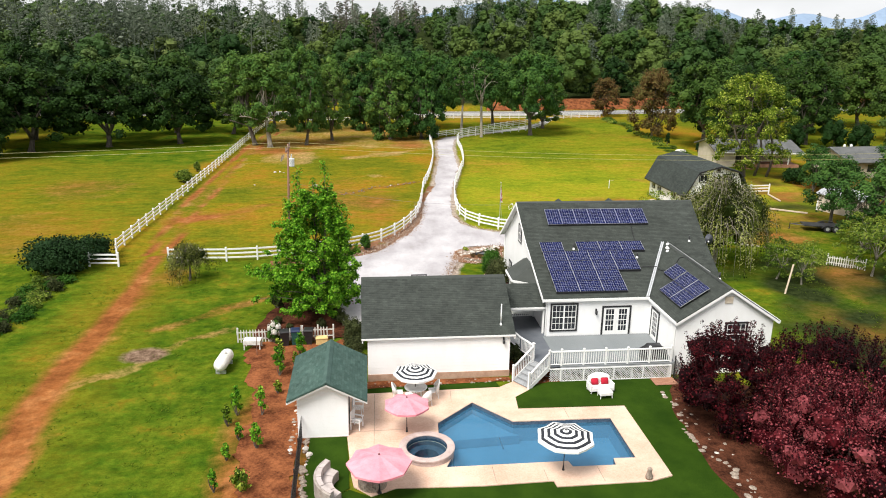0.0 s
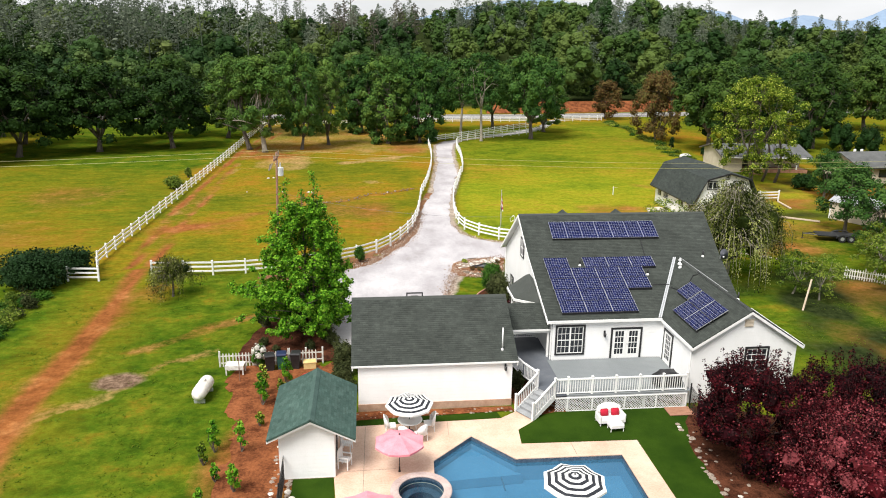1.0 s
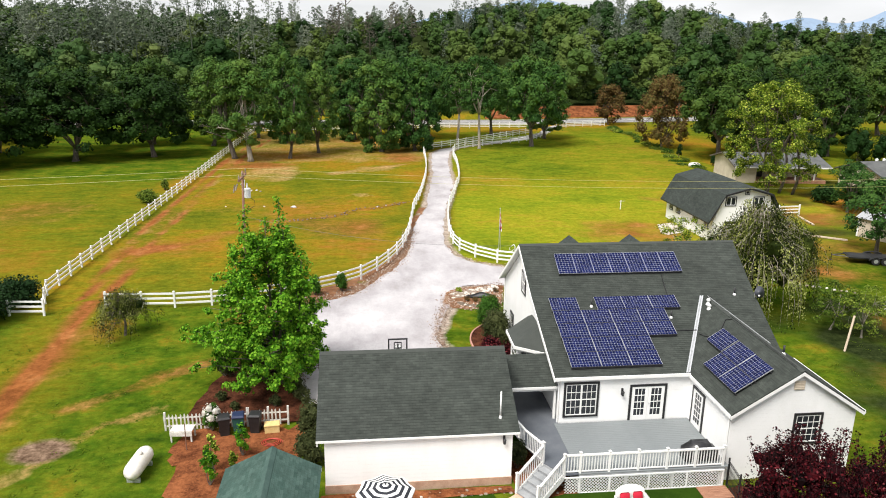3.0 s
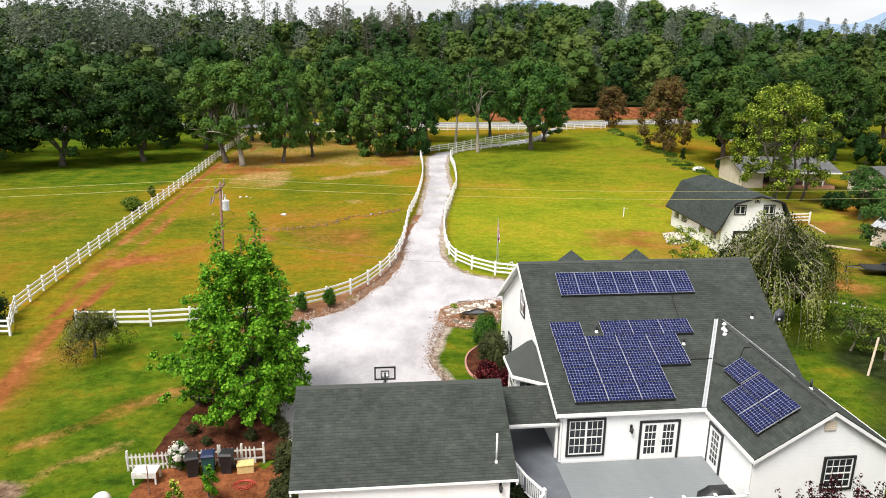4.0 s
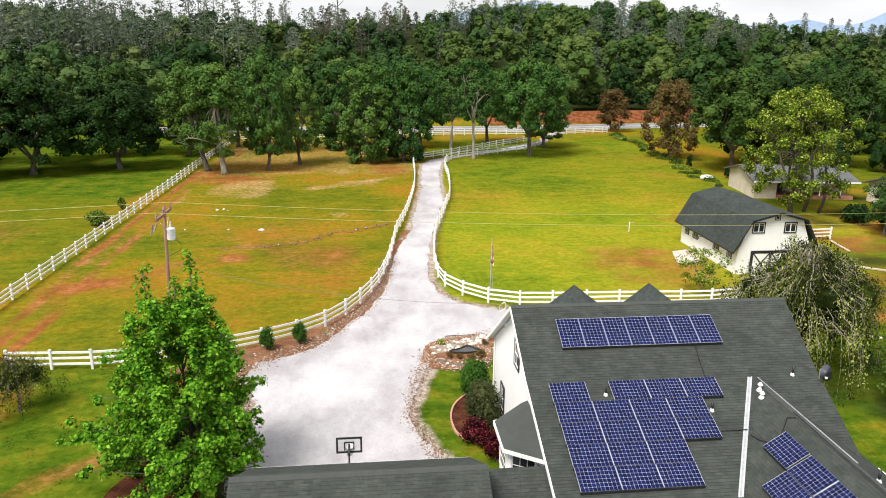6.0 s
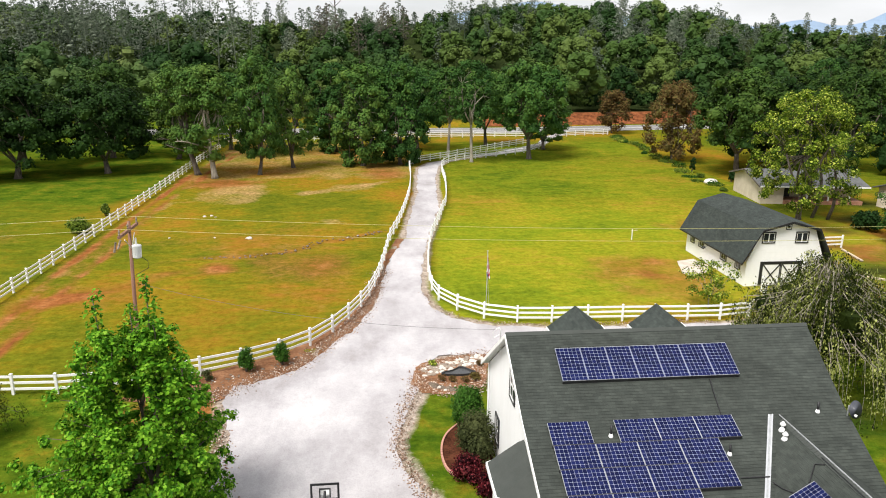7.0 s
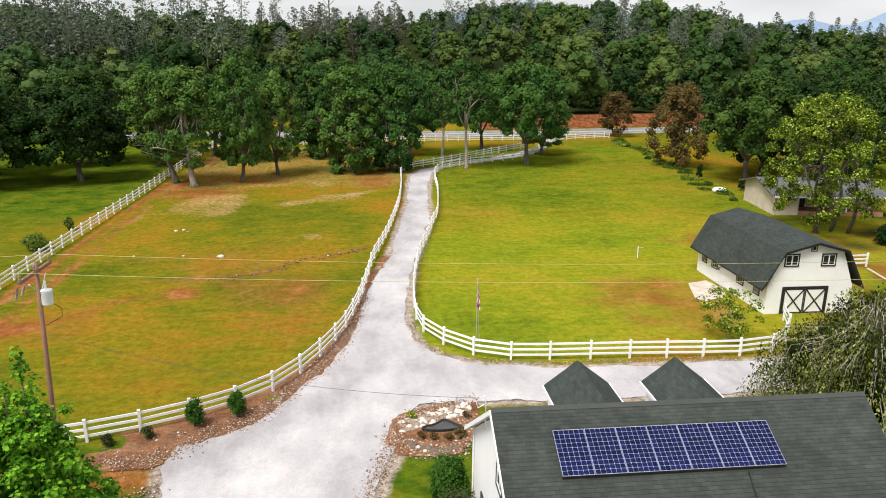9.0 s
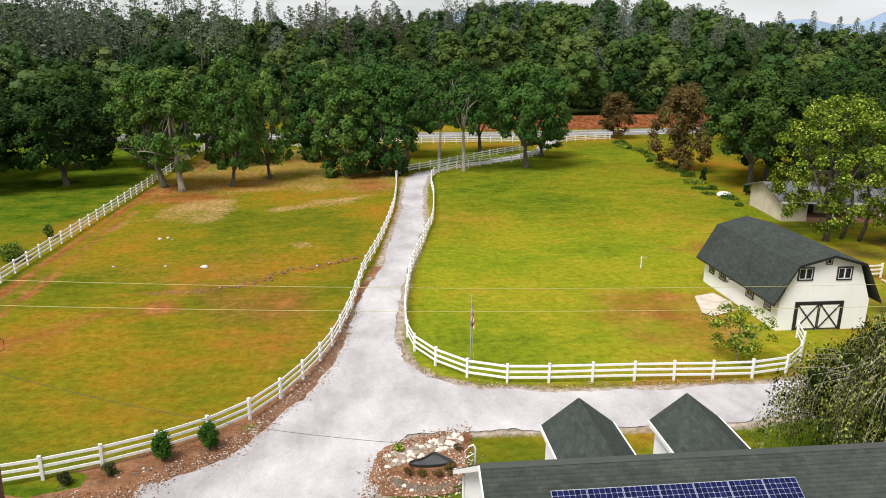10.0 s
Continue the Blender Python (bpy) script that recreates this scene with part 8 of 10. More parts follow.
# vegetable bed plants
bed = part("garden_bed", sheet([(-7.6, 45.0), (-1.7, 45.2), (-0.2, 45.4), (-0.3, 40.0), (-2.9, 37.5), (-2.75, 25.0), (-5.0, 25.0), (-5.2, 30.0), (-4.9, 35.5), (-6.1, 40.0)], 0.05, rag=0.9, cell=0.3), M_SOILBED, label="bed of bare red soil with young plants", kind="structure")
bed["category"] = "garden bed"
for i, (x, y, r, h) in enumerate(((-4.6, 41.3, 0.34, 1.9), (-4.5, 40.1, 0.42, 1.9), (-3.4, 42.5, 0.42, 1.8), (-3.6, 41.0, 0.25, 1.1), (-6.2, 35.5, 0.34, 1.8), (-4.9, 35.4, 0.30, 1.8), (-6.5, 34.4, 0.24, 1.3), (-4.7, 32.1, 0.38, 1.4), (-5.7, 33.0, 0.22, 0.9), (-4.9, 28.6, 0.45, 1.0), (-6.1, 28.7, 0.2, 1.2), (-6.0, 31.2, 0.22, 0.9), (-4.3, 37.8, 0.22, 0.8))):
    shrub("young_plant", (x, y, 0.05), r * 1.15, h, M_MAPLE if i % 3 else M_LIME, "staked young green plant in red soil", 30 + i, 260, 0.11, 7, "plant")
hose = thing("garden_hose", "coiled red garden hose lying on bare soil", "hose", (-2.15, 43.5, 0.07))
part("hose_coil", Shape().tube([((0.42 - 0.0035 * k) * math.cos(0.3 * k) * 1.3, (0.42 - 0.0035 * k) * math.sin(0.3 * k), 0.0012 * k) for k in range(64)], 0.018, 6), surface("red_hose_rubber", (0.34, 0.03, 0.02), (0.46, 0.06, 0.04), 4, 40, 0.5, 0.05), hose, smooth=True)
shrub("rose_bush", (-5.35, 45.0, 0.05), 0.6, 1.5, M_SHRUB, "rose bush with white blossom on the picket fence", 50, 900, 0.09, 9)
shrub("rose_blossom", (-5.3, 44.85, 0.6), 0.55, 1.0, M_BLOSSOM, "cluster of white roses on the bush", 51, 110, 0.12, 8, "flowers")
shrub("hedge_shrub", (-0.15, 43.6, 0), 0.95, 2.0, M_OLIVE, "clipped dark green shrub beside the garage", 52, 2600, 0.10, 12)
shrub("hedge_shrub", (-0.1, 41.4, 0), 0.85, 1.7, M_OLIVE, "clipped dark green shrub beside the garage", 53, 2400, 0.10, 12)
shrub("hedge_shrub", (9.8, 40.2, 0), 0.55, 1.5, M_OLIVE, "dark green shrub between garage and stairs", 54, 1500, 0.09, 9)
part("tree_bed", sheet([(-7.0, 46.3), (-6.6, 50.0), (-5.4, 53.4), (-3.0, 54.0), (-1.4, 53.0), (-1.5, 50.0), (-0.6, 47.0), (-0.8, 45.7), (-3.0, 45.6), (-6.0, 45.5)], 0.045, rag=0.3), M_MULCH, label="mulched bed round the maple", kind="structure")["category"] = "flower bed"
for i, (x, y, r, h) in enumerate(((-5.5, 48.3, 0.35, 0.5), (-4.6, 47.2, 0.3, 0.4), (-2.4, 47.4, 0.4, 0.6), (-5.9, 51.5, 0.7, 1.2), (-1.6, 48.9, 0.8, 1.1), (-0.9, 47.6, 0.6, 0.9))):
    shrub("bed_shrub", (x, y, 0.04), r, h, M_OLIVE, "low dark shrub in the mulched bed", 60 + i, int(700 * r + 250), 0.09, 7)

sw_pts = smooth_line(SWALE[2:], 0.22)
stones("swale_stones", "grey stones washed together in a shallow meadow swale", "stones", [(x + rp.uniform(-0.8, 0.8), y + rp.uniform(-0.5, 0.5), rp.uniform(0.04, 0.13)) for x, y in sw_pts], (-1.4, 93.3, -0.03), 0.03, 17, DARK)
stones("field_rocks", "pale rocks lying in the meadow grass", "rocks", [(-6.2, 98.6, 0.32), (-12.9, 109.2, 0.2), (-12.2, 109.6, 0.17), (-11.6, 108.9, 0.14), (-14.5, 99.4, 0.12), (-9.8, 99.2, 0.12)], (-6.2, 98.6, -0.03), 0.8, 18)
peg = thing("field_stake", "thin white stake standing in the paddock", "stake", (34.4, 95.3, 0))
part("stake_pole", Shape().tube([(0, 0, -0.1), (0, 0, 1.15)], 0.045, 6), M_VINYL, peg)
part("stake_arm", Shape().tube([(-0.2, 0, 0.98), (0.55, 0, 1.05)], 0.02, 6), M_TIMBER, peg)

stones("base_stones", "small tan stones scattered along the garage base", "stones", [(0.8 + i * 0.14 + rp.uniform(-0.1, 0.1), 38.42 + rp.uniform(-0.3, 0.28), rp.uniform(0.04, 0.11)) for i in range(60)] + [(10.4 + rp.uniform(-0.5, 1.2), 38.4 + rp.uniform(-0.4, 0.8), rp.uniform(0.05, 0.12)) for i in range(24)], (4.0, 38.5, 0.05), 0.15, 19)
# stones along the shed and the plum bed
stones("stone_edging", "row of rounded stones along the iron fence", "stones", [(-2.2 + rp.uniform(-0.15, 0.15), 26.0 + i * 0.28, rp.uniform(0.09, 0.2)) for i in range(25)] + [(-2.9 + rp.uniform(-0.3, 0.1), 31.5 + i * 0.3, rp.uniform(0.07, 0.14)) for i in range(18)], (-2.2, 29.0, 0.04), 0.15, 12)
part("plum_bed", sheet([(18.3, 36.4), (17.5, 34.2), (17.1, 31.0), (17.0, 28.5), (17.4, 25.5), (15.8, 23.0), (28.0, 22.0), (28.0, 31.0), (24.0, 36.0), (20.5, 37.8), (19.2, 37.9)], 0.06, rag=0.2), M_MULCH, label="dark mulched bed under the plum trees", kind="structure")["category"] = "flower bed"
stones("stone_border", "border of red-brown and pale stones along the lawn", "stones", [(17.6 + 0.9 * math.sin(i * 0.21) * 0.3 + rp.uniform(-0.25, 0.45), 24.8 + i * 0.29, rp.uniform(0.09, 0.19)) for i in range(40)] + [(18.1 + rp.uniform(-0.2, 0.6), 25 + i * 0.5, rp.uniform(0.07, 0.13)) for i in range(20)], (17.6, 30.0, 0.06), 0.08, 13)
st = thing("garden_ornament", "small grey stone ornament on the pool terrace", "ornament", (13.7, 27.95, 0.07))
part("ornament_body", Shape().lathe([(0.16, 0), (0.17, 0.12), (0.13, 0.26), (0.10, 0.40), (0.12, 0.48), (0.08, 0.56), (0.0, 0.58)], sides=12), M_STONE, st, smooth=True)

# leaning timber prop and edging east of the house
prop = thing("timber_prop", "pale leaning timber prop beside a fruit tree", "prop", (34.6, 51.9, 0))
part("prop_pole", Shape().tube([(0, 0, -0.05), (0.75, 0.6, 2.3)], 0.07, 7), M_TIMBER, prop)
stones("log_edging", "row of pale edging logs in the grass", "edging", [(37.7 + 0.42 * i, 67.0 - 0.31 * i + 0.1 * math.sin(i * 1.7), 0.16) for i in range(14)], (37.7, 67.0, 0), 0.9, 15)
beam = thing("timber_beam", "long pale timber beam lying by the fence", "beam", (50.2, 81.5, 0), -38)
part("beam_body", Shape().box(0, -0.09, 0.0, 4.2, 0.09, 0.16, bevel=0.02), M_TIMBER, beam)
slab_ = part("path_slab", sheet([(35.9, 87.2), (37.9, 87.8), (38.3, 85.6), (37.6, 83.6), (35.2, 82.5), (34.8, 83.4)], 0.03, rag=0.05), M_PATH, label="worn concrete slab beside the barn", kind="structure")
slab_["category"] = "slab"

# ---- outbuildings to the east ----
nh = thing("neighbour_house", "beige single-storey house with low grey roof and porch", "house", (58.4, 112.3, 0), -7)
NI = pose(57.6, 111.5, 0).inverted()


def n_part(name, shape, mat, label=""):
    ob = part(name, shape, mat, nh, label)
    ob.matrix_basis = NI
    return ob


n_part("wall", Shape().gable([(111.5, -0.05), (121.0, -0.05), (121.0, 2.75), (116.4, 3.85), (111.5, 2.62)], "x", 57.6, 60.6), M_PLASTER, "beige board wall")
n_part("wall", Shape().gable([(114.2, -0.05), (121.0, -0.05), (121.0, 2.75), (116.4, 3.84), (114.2, 3.28)], "x", 60.6, 71.0), M_PLASTER, "beige board wall")
n_part("roof_slope", Shape().slab((57.0, 110.7, 2.52), (71.5, 110.7, 2.52), (71.5, 116.4, 3.98), (57.0, 116.4, 3.98), 0.12), M_TARROOF, "pale grey roof")
n_part("roof_slope", Shape().slab((71.5, 121.7, 2.68), (57.0, 121.7, 2.68), (57.0, 116.4, 3.98), (71.5, 116.4, 3.98), 0.12), M_TARROOF, "pale grey roof")
for y0, z0 in ((110.7, 2.53), (121.7, 2.69)):
    n_part("rake_board", edge_board((56.97, y0, z0), (56.97, 116.4, 3.99), h=0.2), M_BARK, "dark rake board")
n_part("fascia", edge_board((57.0, 110.68, 2.53), (71.5, 110.68, 2.53), h=0.18), M_WHITE)
n_part("corner_board", Shape().box(57.55, 111.45, 0.0, 57.66, 111.56, 2.6), M_PLASTER)
n_part("porch_floor", Shape().box(60.6, 111.2, 0.0, 71.0, 114.2, 0.5), M_PLANK, "reddish plank porch floor")
for x in (63.6, 66.4, 69.2):
    n_part("porch_post", Shape().box(x - 0.07, 111.2, 0.5, x + 0.07, 111.34, 2.6), M_WHITE, "white porch post")
n_part("door", Shape().box(61.6, 114.1, 0.5, 62.6, 114.2, 2.6), M_BLACK)
n_part("window", Shape().box(64.4, 114.12, 1.3, 66.2, 114.2, 2.5), M_GLASS)
steps_ = thing("porch_steps", "reddish wooden porch steps", "steps", (62.4, 110.6, 0))
for i in range(4):
    part("tread", Shape().box(-0.9, -0.3 * (3 - i) - 0.32, 0.0, 0.9, -0.3 * (3 - i), 0.16 * (i + 1)), M_PLANK, steps_)

gh = thing("neighbour_house", "low house with a dark grey roof among shrubs", "house", (74.0, 101.0, 0), 4)
part("wall", Shape().gable([(0.0, -0.05), (9.0, -0.05), (9.0, 2.6), (4.5, 4.0), (0.0, 2.6)], "x", 0.0, 15.0), M_PLASTER, gh)
part("roof_slope", Shape().slab((-0.6, -0.6, 2.5), (15.6, -0.6, 2.5), (15.6, 4.5, 4.2), (-0.6, 4.5, 4.2), 0.14), M_TARROOF, gh, "grey shingle roof")
part("roof_slope", Shape().slab((15.6, 9.6, 2.5), (-0.6, 9.6, 2.5), (-0.6, 4.5, 4.2), (15.6, 4.5, 4.2), 0.14), M_TARROOF, gh, "grey shingle roof")
for i, x in enumerate((3.0, 4.2)):
    part("roof_vent", Shape().lathe([(0.2, 0), (0.2, 0.4), (0.05, 0.5)], (x, 5.6, 3.9), 10), M_WHITE, gh)
part("skylight", Shape().box(11.0, 5.4, 3.85, 12.6, 6.4, 4.05), M_WHITE, gh)
part("window", Shape().box(3.0, -0.06, 1.0, 4.6, 0.0, 2.1), M_GLASS, gh)

ys_ = thing("yard_shed", "small beige yard shed with pale roof and open end", "shed", (55.9, 80.9, 0), -64)
part("wall", Shape().gable([(0, -0.05), (4.0, -0.05), (4.0, 2.1), (2.0, 2.8), (0, 2.1)], "x", 0.0, 5.2), M_PLASTER, ys_)
part("roof_slope", Shape().slab((-0.3, -0.3, 2.05), (5.5, -0.3, 2.05), (5.5, 2.0, 2.92), (-0.3, 2.0, 2.92), 0.06), M_STEEL, ys_, "pale sheet-metal roof")
part("roof_slope", Shape().slab((5.5, 4.3, 2.05), (-0.3, 4.3, 2.05), (-0.3, 2.0, 2.92), (5.5, 2.0, 2.92), 0.06), M_STEEL, ys_, "pale sheet-metal roof")
part("corner_board", Shape().box(-0.05, -0.05, 0, 0.1, 0.1, 2.05), M_WHITE, ys_)
part("door", Shape().box(-0.05, 0.8, 0, 0.0, 2.0, 1.9), M_PLANK, ys_, "weathered plank door")

tr_ = thing("flatbed_trailer", "dark empty flatbed trailer parked on red soil", "trailer", (50.6, 71.4, 0), -18)
part("bed_frame", Shape().box(-2.2, -0.9, 0.5, 1.9, -0.78, 0.62).box(-2.2, 0.78, 0.5, 1.9, 0.9, 0.62).box(-2.2, -0.78, 0.5, -2.08, 0.78, 0.62).box(1.78, -0.78, 0.5, 1.9, 0.78, 0.62).box(-0.3, -0.78, 0.5, -0.18, 0.78, 0.62), M_IRON, tr_)
part("drawbar", Shape().tube([(-2.1, -0.6, 0.55), (-3.4, 0, 0.5)], 0.05, 6).tube([(-2.1, 0.6, 0.55), (-3.4, 0, 0.5)], 0.05, 6), M_IRON, tr_)
part("deck_plate", Shape().box(-2.05, -0.76, 0.58, 1.76, 0.76, 0.615), M_BLACK, tr_)
for sx in (0.1, 0.95):
    for sy in (-1.05, 1.05):
        w_ = part("wheel", Shape().lathe([(0.2, -0.11), (0.36, -0.1), (0.38, 0.0), (0.36, 0.1), (0.2, 0.11)], sides=18, m=pose(sx, sy, 0.37, 90, 0, 0)), M_RUBBER, tr_)
        part("rim", Shape().lathe([(0.0, -0.112), (0.19, -0.112), (0.19, 0.112), (0.0, 0.112)], sides=14, m=pose(sx, sy, 0.37, 90, 0, 0)), M_STEEL, w_)
for sy in (-1.05, 1.05):
    part("fender", Shape().loft([[(0.52 + 1.0 * math.cos(a), sy - 0.14, 0.4 + 0.42 * math.sin(a)), (0.52 + 1.0 * math.cos(a), sy + 0.14, 0.4 + 0.42 * math.sin(a)), (0.52 + 0.96 * math.cos(a), sy + 0.14, 0.4 + 0.39 * math.sin(a)), (0.52 + 0.96 * math.cos(a), sy - 0.14, 0.4 + 0.39 * math.sin(a))] for a in [math.pi * k / 10 for k in range(11)]]), M_IRON, tr_)
jack = thing("trailer_jack", "black jack stand under the trailer tongue", "jack", (47.3, 72.45, 0))
part("jack_post", Shape().tube([(0, 0, 0), (0, 0, 0.7)], 0.04, 7).lathe([(0.14, 0.0), (0.14, 0.03), (0.03, 0.04)], sides=10), M_IRON, jack)

beam = thing("timber_beam", "long pale timber lying on the grass by the fence", "timber", (54.7, 89.8, 0.0))
part("plank", Shape().box(0, -0.1, 0.0, 4.2, 0.1, 0.12, m=pose(0, 0, 0.03, 0, 0, -100)), M_TIMBER, beam)

# ---- trees ----
def broad_tree(seed, height, spread, clear, lumps, leaves, size, trunk_r, lump_r=None, top=1.0, flat=0.8, droop=0.0, lean=0.0, slim_top=0.0, core=0.0):
    """Trunk with forking limbs that end in lumps of leaves; returns the wood and the crown shapes."""
    rng = random.Random(seed)
    wood, crown = Shape(), Shape()
    base = Vector((0, 0, -0.15))
    fork = Vector((rng.uniform(-0.3, 0.3) + lean, rng.uniform(-0.3, 0.3), clear))
    wood.tube([base, base.lerp(fork, 0.08) + Vector((0, 0, 0.1)), base.lerp(fork, 0.5), fork], [trunk_r * 1.7, trunk_r * 1.15, trunk_r * 0.9, trunk_r * 0.75], 9)
    mains = []
    n_main = 4 + seed % 3
    for k in range(n_main):
        a = 2 * math.pi * (k + rng.uniform(-0.25, 0.25)) / n_main
        r = spread * rng.uniform(0.3, 0.5)
        tip = Vector((fork.x + r * math.cos(a), fork.y + r * math.sin(a), clear + (height - clear) * rng.uniform(0.35, 0.65)))
        limb(wood, fork, tip, trunk_r * 0.55, trunk_r * 0.25, rng, 0.15, 7)
        mains.append(tip)
    tip = Vector((fork.x, fork.y, clear + (height - clear) * 0.7))
    limb(wood, fork, tip, trunk_r * 0.6, trunk_r * 0.22, rng, 0.06, 7)
    mains.append(tip)
    lr = lump_r or spread * 0.3
    for k in range(lumps):
        u = (k + 0.5) / lumps
        th = 2.39996 * k + rng.uniform(-0.4, 0.4)
        h = u ** 0.8
        ring = math.sqrt(max(0.02, 1 - (abs(h - 0.38) / 0.66) ** 2)) if h > 0.38 else (0.72 + 0.28 * h / 0.38)
        if slim_top:
            ring = min(1.0, (0.7 + 1.5 * h) if h < 0.2 else 1.0) * (1 - 0.68 * (max(0.0, h - 0.2) / 0.8) ** 1.2)
        rad = spread * ring * rng.uniform(0.55, 0.98) * (1 if k % 4 else 0.4)
        low = rng.uniform(-0.55, 0.1) * clear if k < lumps * 0.3 else 0.0
        c = Vector((lean + rad * math.cos(th), rad * math.sin(th), low + clear * 0.85 + (height * top - clear * 0.85 - lr * 0.6) * h + rng.uniform(-0.5, 0.5)))
        near = min(mains, key=lambda q: (q - c).length)
        limb(wood, near, c, trunk_r * 0.16, trunk_r * 0.05, rng, 0.12, 5, 3)
        leaf_quads(crown, c, lr * rng.uniform(0.75, 1.25), int(leaves * rng.uniform(0.75, 1.25)), size, rng, flat, droop, heart=(lean, 0, clear + (height - clear) * 0.35), stray=0.4, core=core)
    return wood, crown


def tree_thing(name, wood, crown, label, at, bark, leaf, group="", turn=0.0, category="tree", scale=1.0):
    t = thing(name, label, category, at, turn, group)
    t.scale = (scale, scale, scale)
    part("trunk", wood, bark, t, smooth=True, fix=False)
    part("crown", crown, leaf, t, fix=False)
    return t


def dome_tree(seed, height, spread, clear, lumps, leaves, size, trunk_r, low=-0.7, core=0.8, fork_at=0.9):
    """A full-crowned tree: forked trunk, limbs, and a closed dome of leafy lumps with deep shade between them."""
    rng = random.Random(seed)
    wood, crown = Shape(), Shape()
    fork = Vector((rng.uniform(-0.4, 0.4), rng.uniform(-0.4, 0.4), max(1.2, clear * fork_at)))
    wood.tube([(0, 0, -0.2), (0.02, 0, 0.25), fork * 0.55, fork], [trunk_r * 1.8, trunk_r * 1.2, trunk_r * 0.95, trunk_r * 0.8], 9)
    zc = clear + (height - clear) * 0.40
    mains = []
    for k in range(5):
        a = 2 * math.pi * (k + rng.uniform(-0.25, 0.25)) / 5
        tip = Vector((fork.x + spread * 0.45 * math.cos(a), fork.y + spread * 0.45 * math.sin(a), zc + rng.uniform(-0.1, 0.25) * (height - zc)))
        limb(wood, fork, tip, trunk_r * 0.55, trunk_r * 0.22, rng, 0.16, 7)
        mains.append(tip)
    for k in range(lumps):
        up = 1.0 + (low - 1.0) * (k + 0.5) / lumps
        a = 2.39996 * k + rng.uniform(-0.35, 0.35)
        ring = math.sqrt(max(0.0, 1 - up * up)) if up > 0 else 1.0 - 0.35 * up * up
        s = rng.uniform(0.62, 0.92) if k % 5 else rng.uniform(0.3, 0.6)
        lr = spread * rng.uniform(0.14, 0.26)
        rise = (height - zc - lr * 0.8) if up > 0 else (zc - clear * 0.55)
        c = Vector((spread * s * ring * math.cos(a), spread * s * ring * math.sin(a), zc + rise * up * (0.5 + 0.5 * s) + rng.uniform(-0.4, 0.4)))
        if k % 3 == 0:
            limb(wood, min(mains, key=lambda q: (q - c).length), c, trunk_r * 0.16, trunk_r * 0.05, rng, 0.12, 5, 3)
        leaf_quads(crown, c, lr, int(leaves * rng.uniform(0.8, 1.2)), size, rng, 0.85, heart=(0, 0, zc - 1.0), stray=0.42, core=core)
    return wood, crown


rng0 = random.Random(11)
OAK_LABEL = "broad green oak with dark forked trunk beside the paddock"
# seed, height, spread, clear stem, lumps, leaves, leaf size, trunk radius, lowest tier, core
OAK_KINDS = [(1, 16.5, 7.4, 2.4, 104, 92, 0.42, 0.42, -0.8, 0.66), (2, 17.0, 5.4, 2.0, 84, 84, 0.38, 0.36, -0.9, 0.64), (3, 15.5, 6.8, 3.4, 92, 92, 0.40, 0.38, -0.6, 0.66), (4, 17.5, 4.3, 6.8, 58, 80, 0.36, 0.26, -0.7, 0.4), (5, 17.5, 5.8, 0.0, 104, 88, 0.40, 0.36, -1.12, 0.66)]
# kind, x, y, width scale, height scale
OAK_AT = [(4, 5.8, 147.0, 1.0, 1.06), (0, -34.4, 141.2, 1.0, 0.94), (2, 36.2, 153.2, 1.03, 1.2), (3, 25.0, 149.8, 1.05, 1.08), (1, -10.5, 138.8, 0.8, 1.15),
          (4, 12.2, 148.0, 0.92, 1.08), (1, -5.9, 145.2, 0.78, 1.02), (2, 31.2, 172.0, 0.9, 1.05), (3, 21.5, 156.0, 0.95, 1.0),
          (0, -46.0, 137.0, 1.05, 1.0), (0, -57.0, 131.0, 1.1, 1.0), (2, -50.0, 149.0, 1.0, 1.05), (1, -27.0, 156.0, 1.0, 0.95), (0, -67.0, 138.0, 1.1, 1.1), (4, -61.0, 122.0, 1.0, 0.9), (0, -77.0, 127.0, 1.1, 1.1), (0, -39.0, 158.0, 1.0, 1.1),
          (1, -13.5, 160.0, 1.1, 1.1), (4, 0.5, 164.0, 1.0, 1.05), (0, 9.0, 172.0, 0.9, 1.05), (2, -72.0, 158.0, 1.1, 1.2), (1, 42.0, 166.0, 1.0, 0.75), (0, -86.0, 148.0, 1.1, 1.2), (2, -20.0, 168.0, 0.9, 1.0), (1, -63.0, 147.0, 1.1, 1.15), (2, 16.5, 166.0, 0.9, 1.1)]
oaks = {}
for k, x, y, sw, sh in OAK_AT:
    # left-hand oaks take the leaf copy darkened for shade
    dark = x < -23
    if (k, dark) not in oaks:
        c = tree_thing("oak_tree", *dome_tree(*OAK_KINDS[k]), OAK_LABEL, (x, y, 0), M_PALEBARK if k == 3 else M_BARK, M_OAKSHADE if dark else M_OAKLEAF, "oaks along the road")
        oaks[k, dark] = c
        if k == 3:
            tagged(c, "slender oak with a pale trunk and open crown")
        elif dark:
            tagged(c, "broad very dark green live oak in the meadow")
    else:
        c = copy_thing(oaks[k, dark], pose(x, y, 0, 0, 0, rng0.uniform(0, 360)))
    c.scale = (sw, sw, sh)

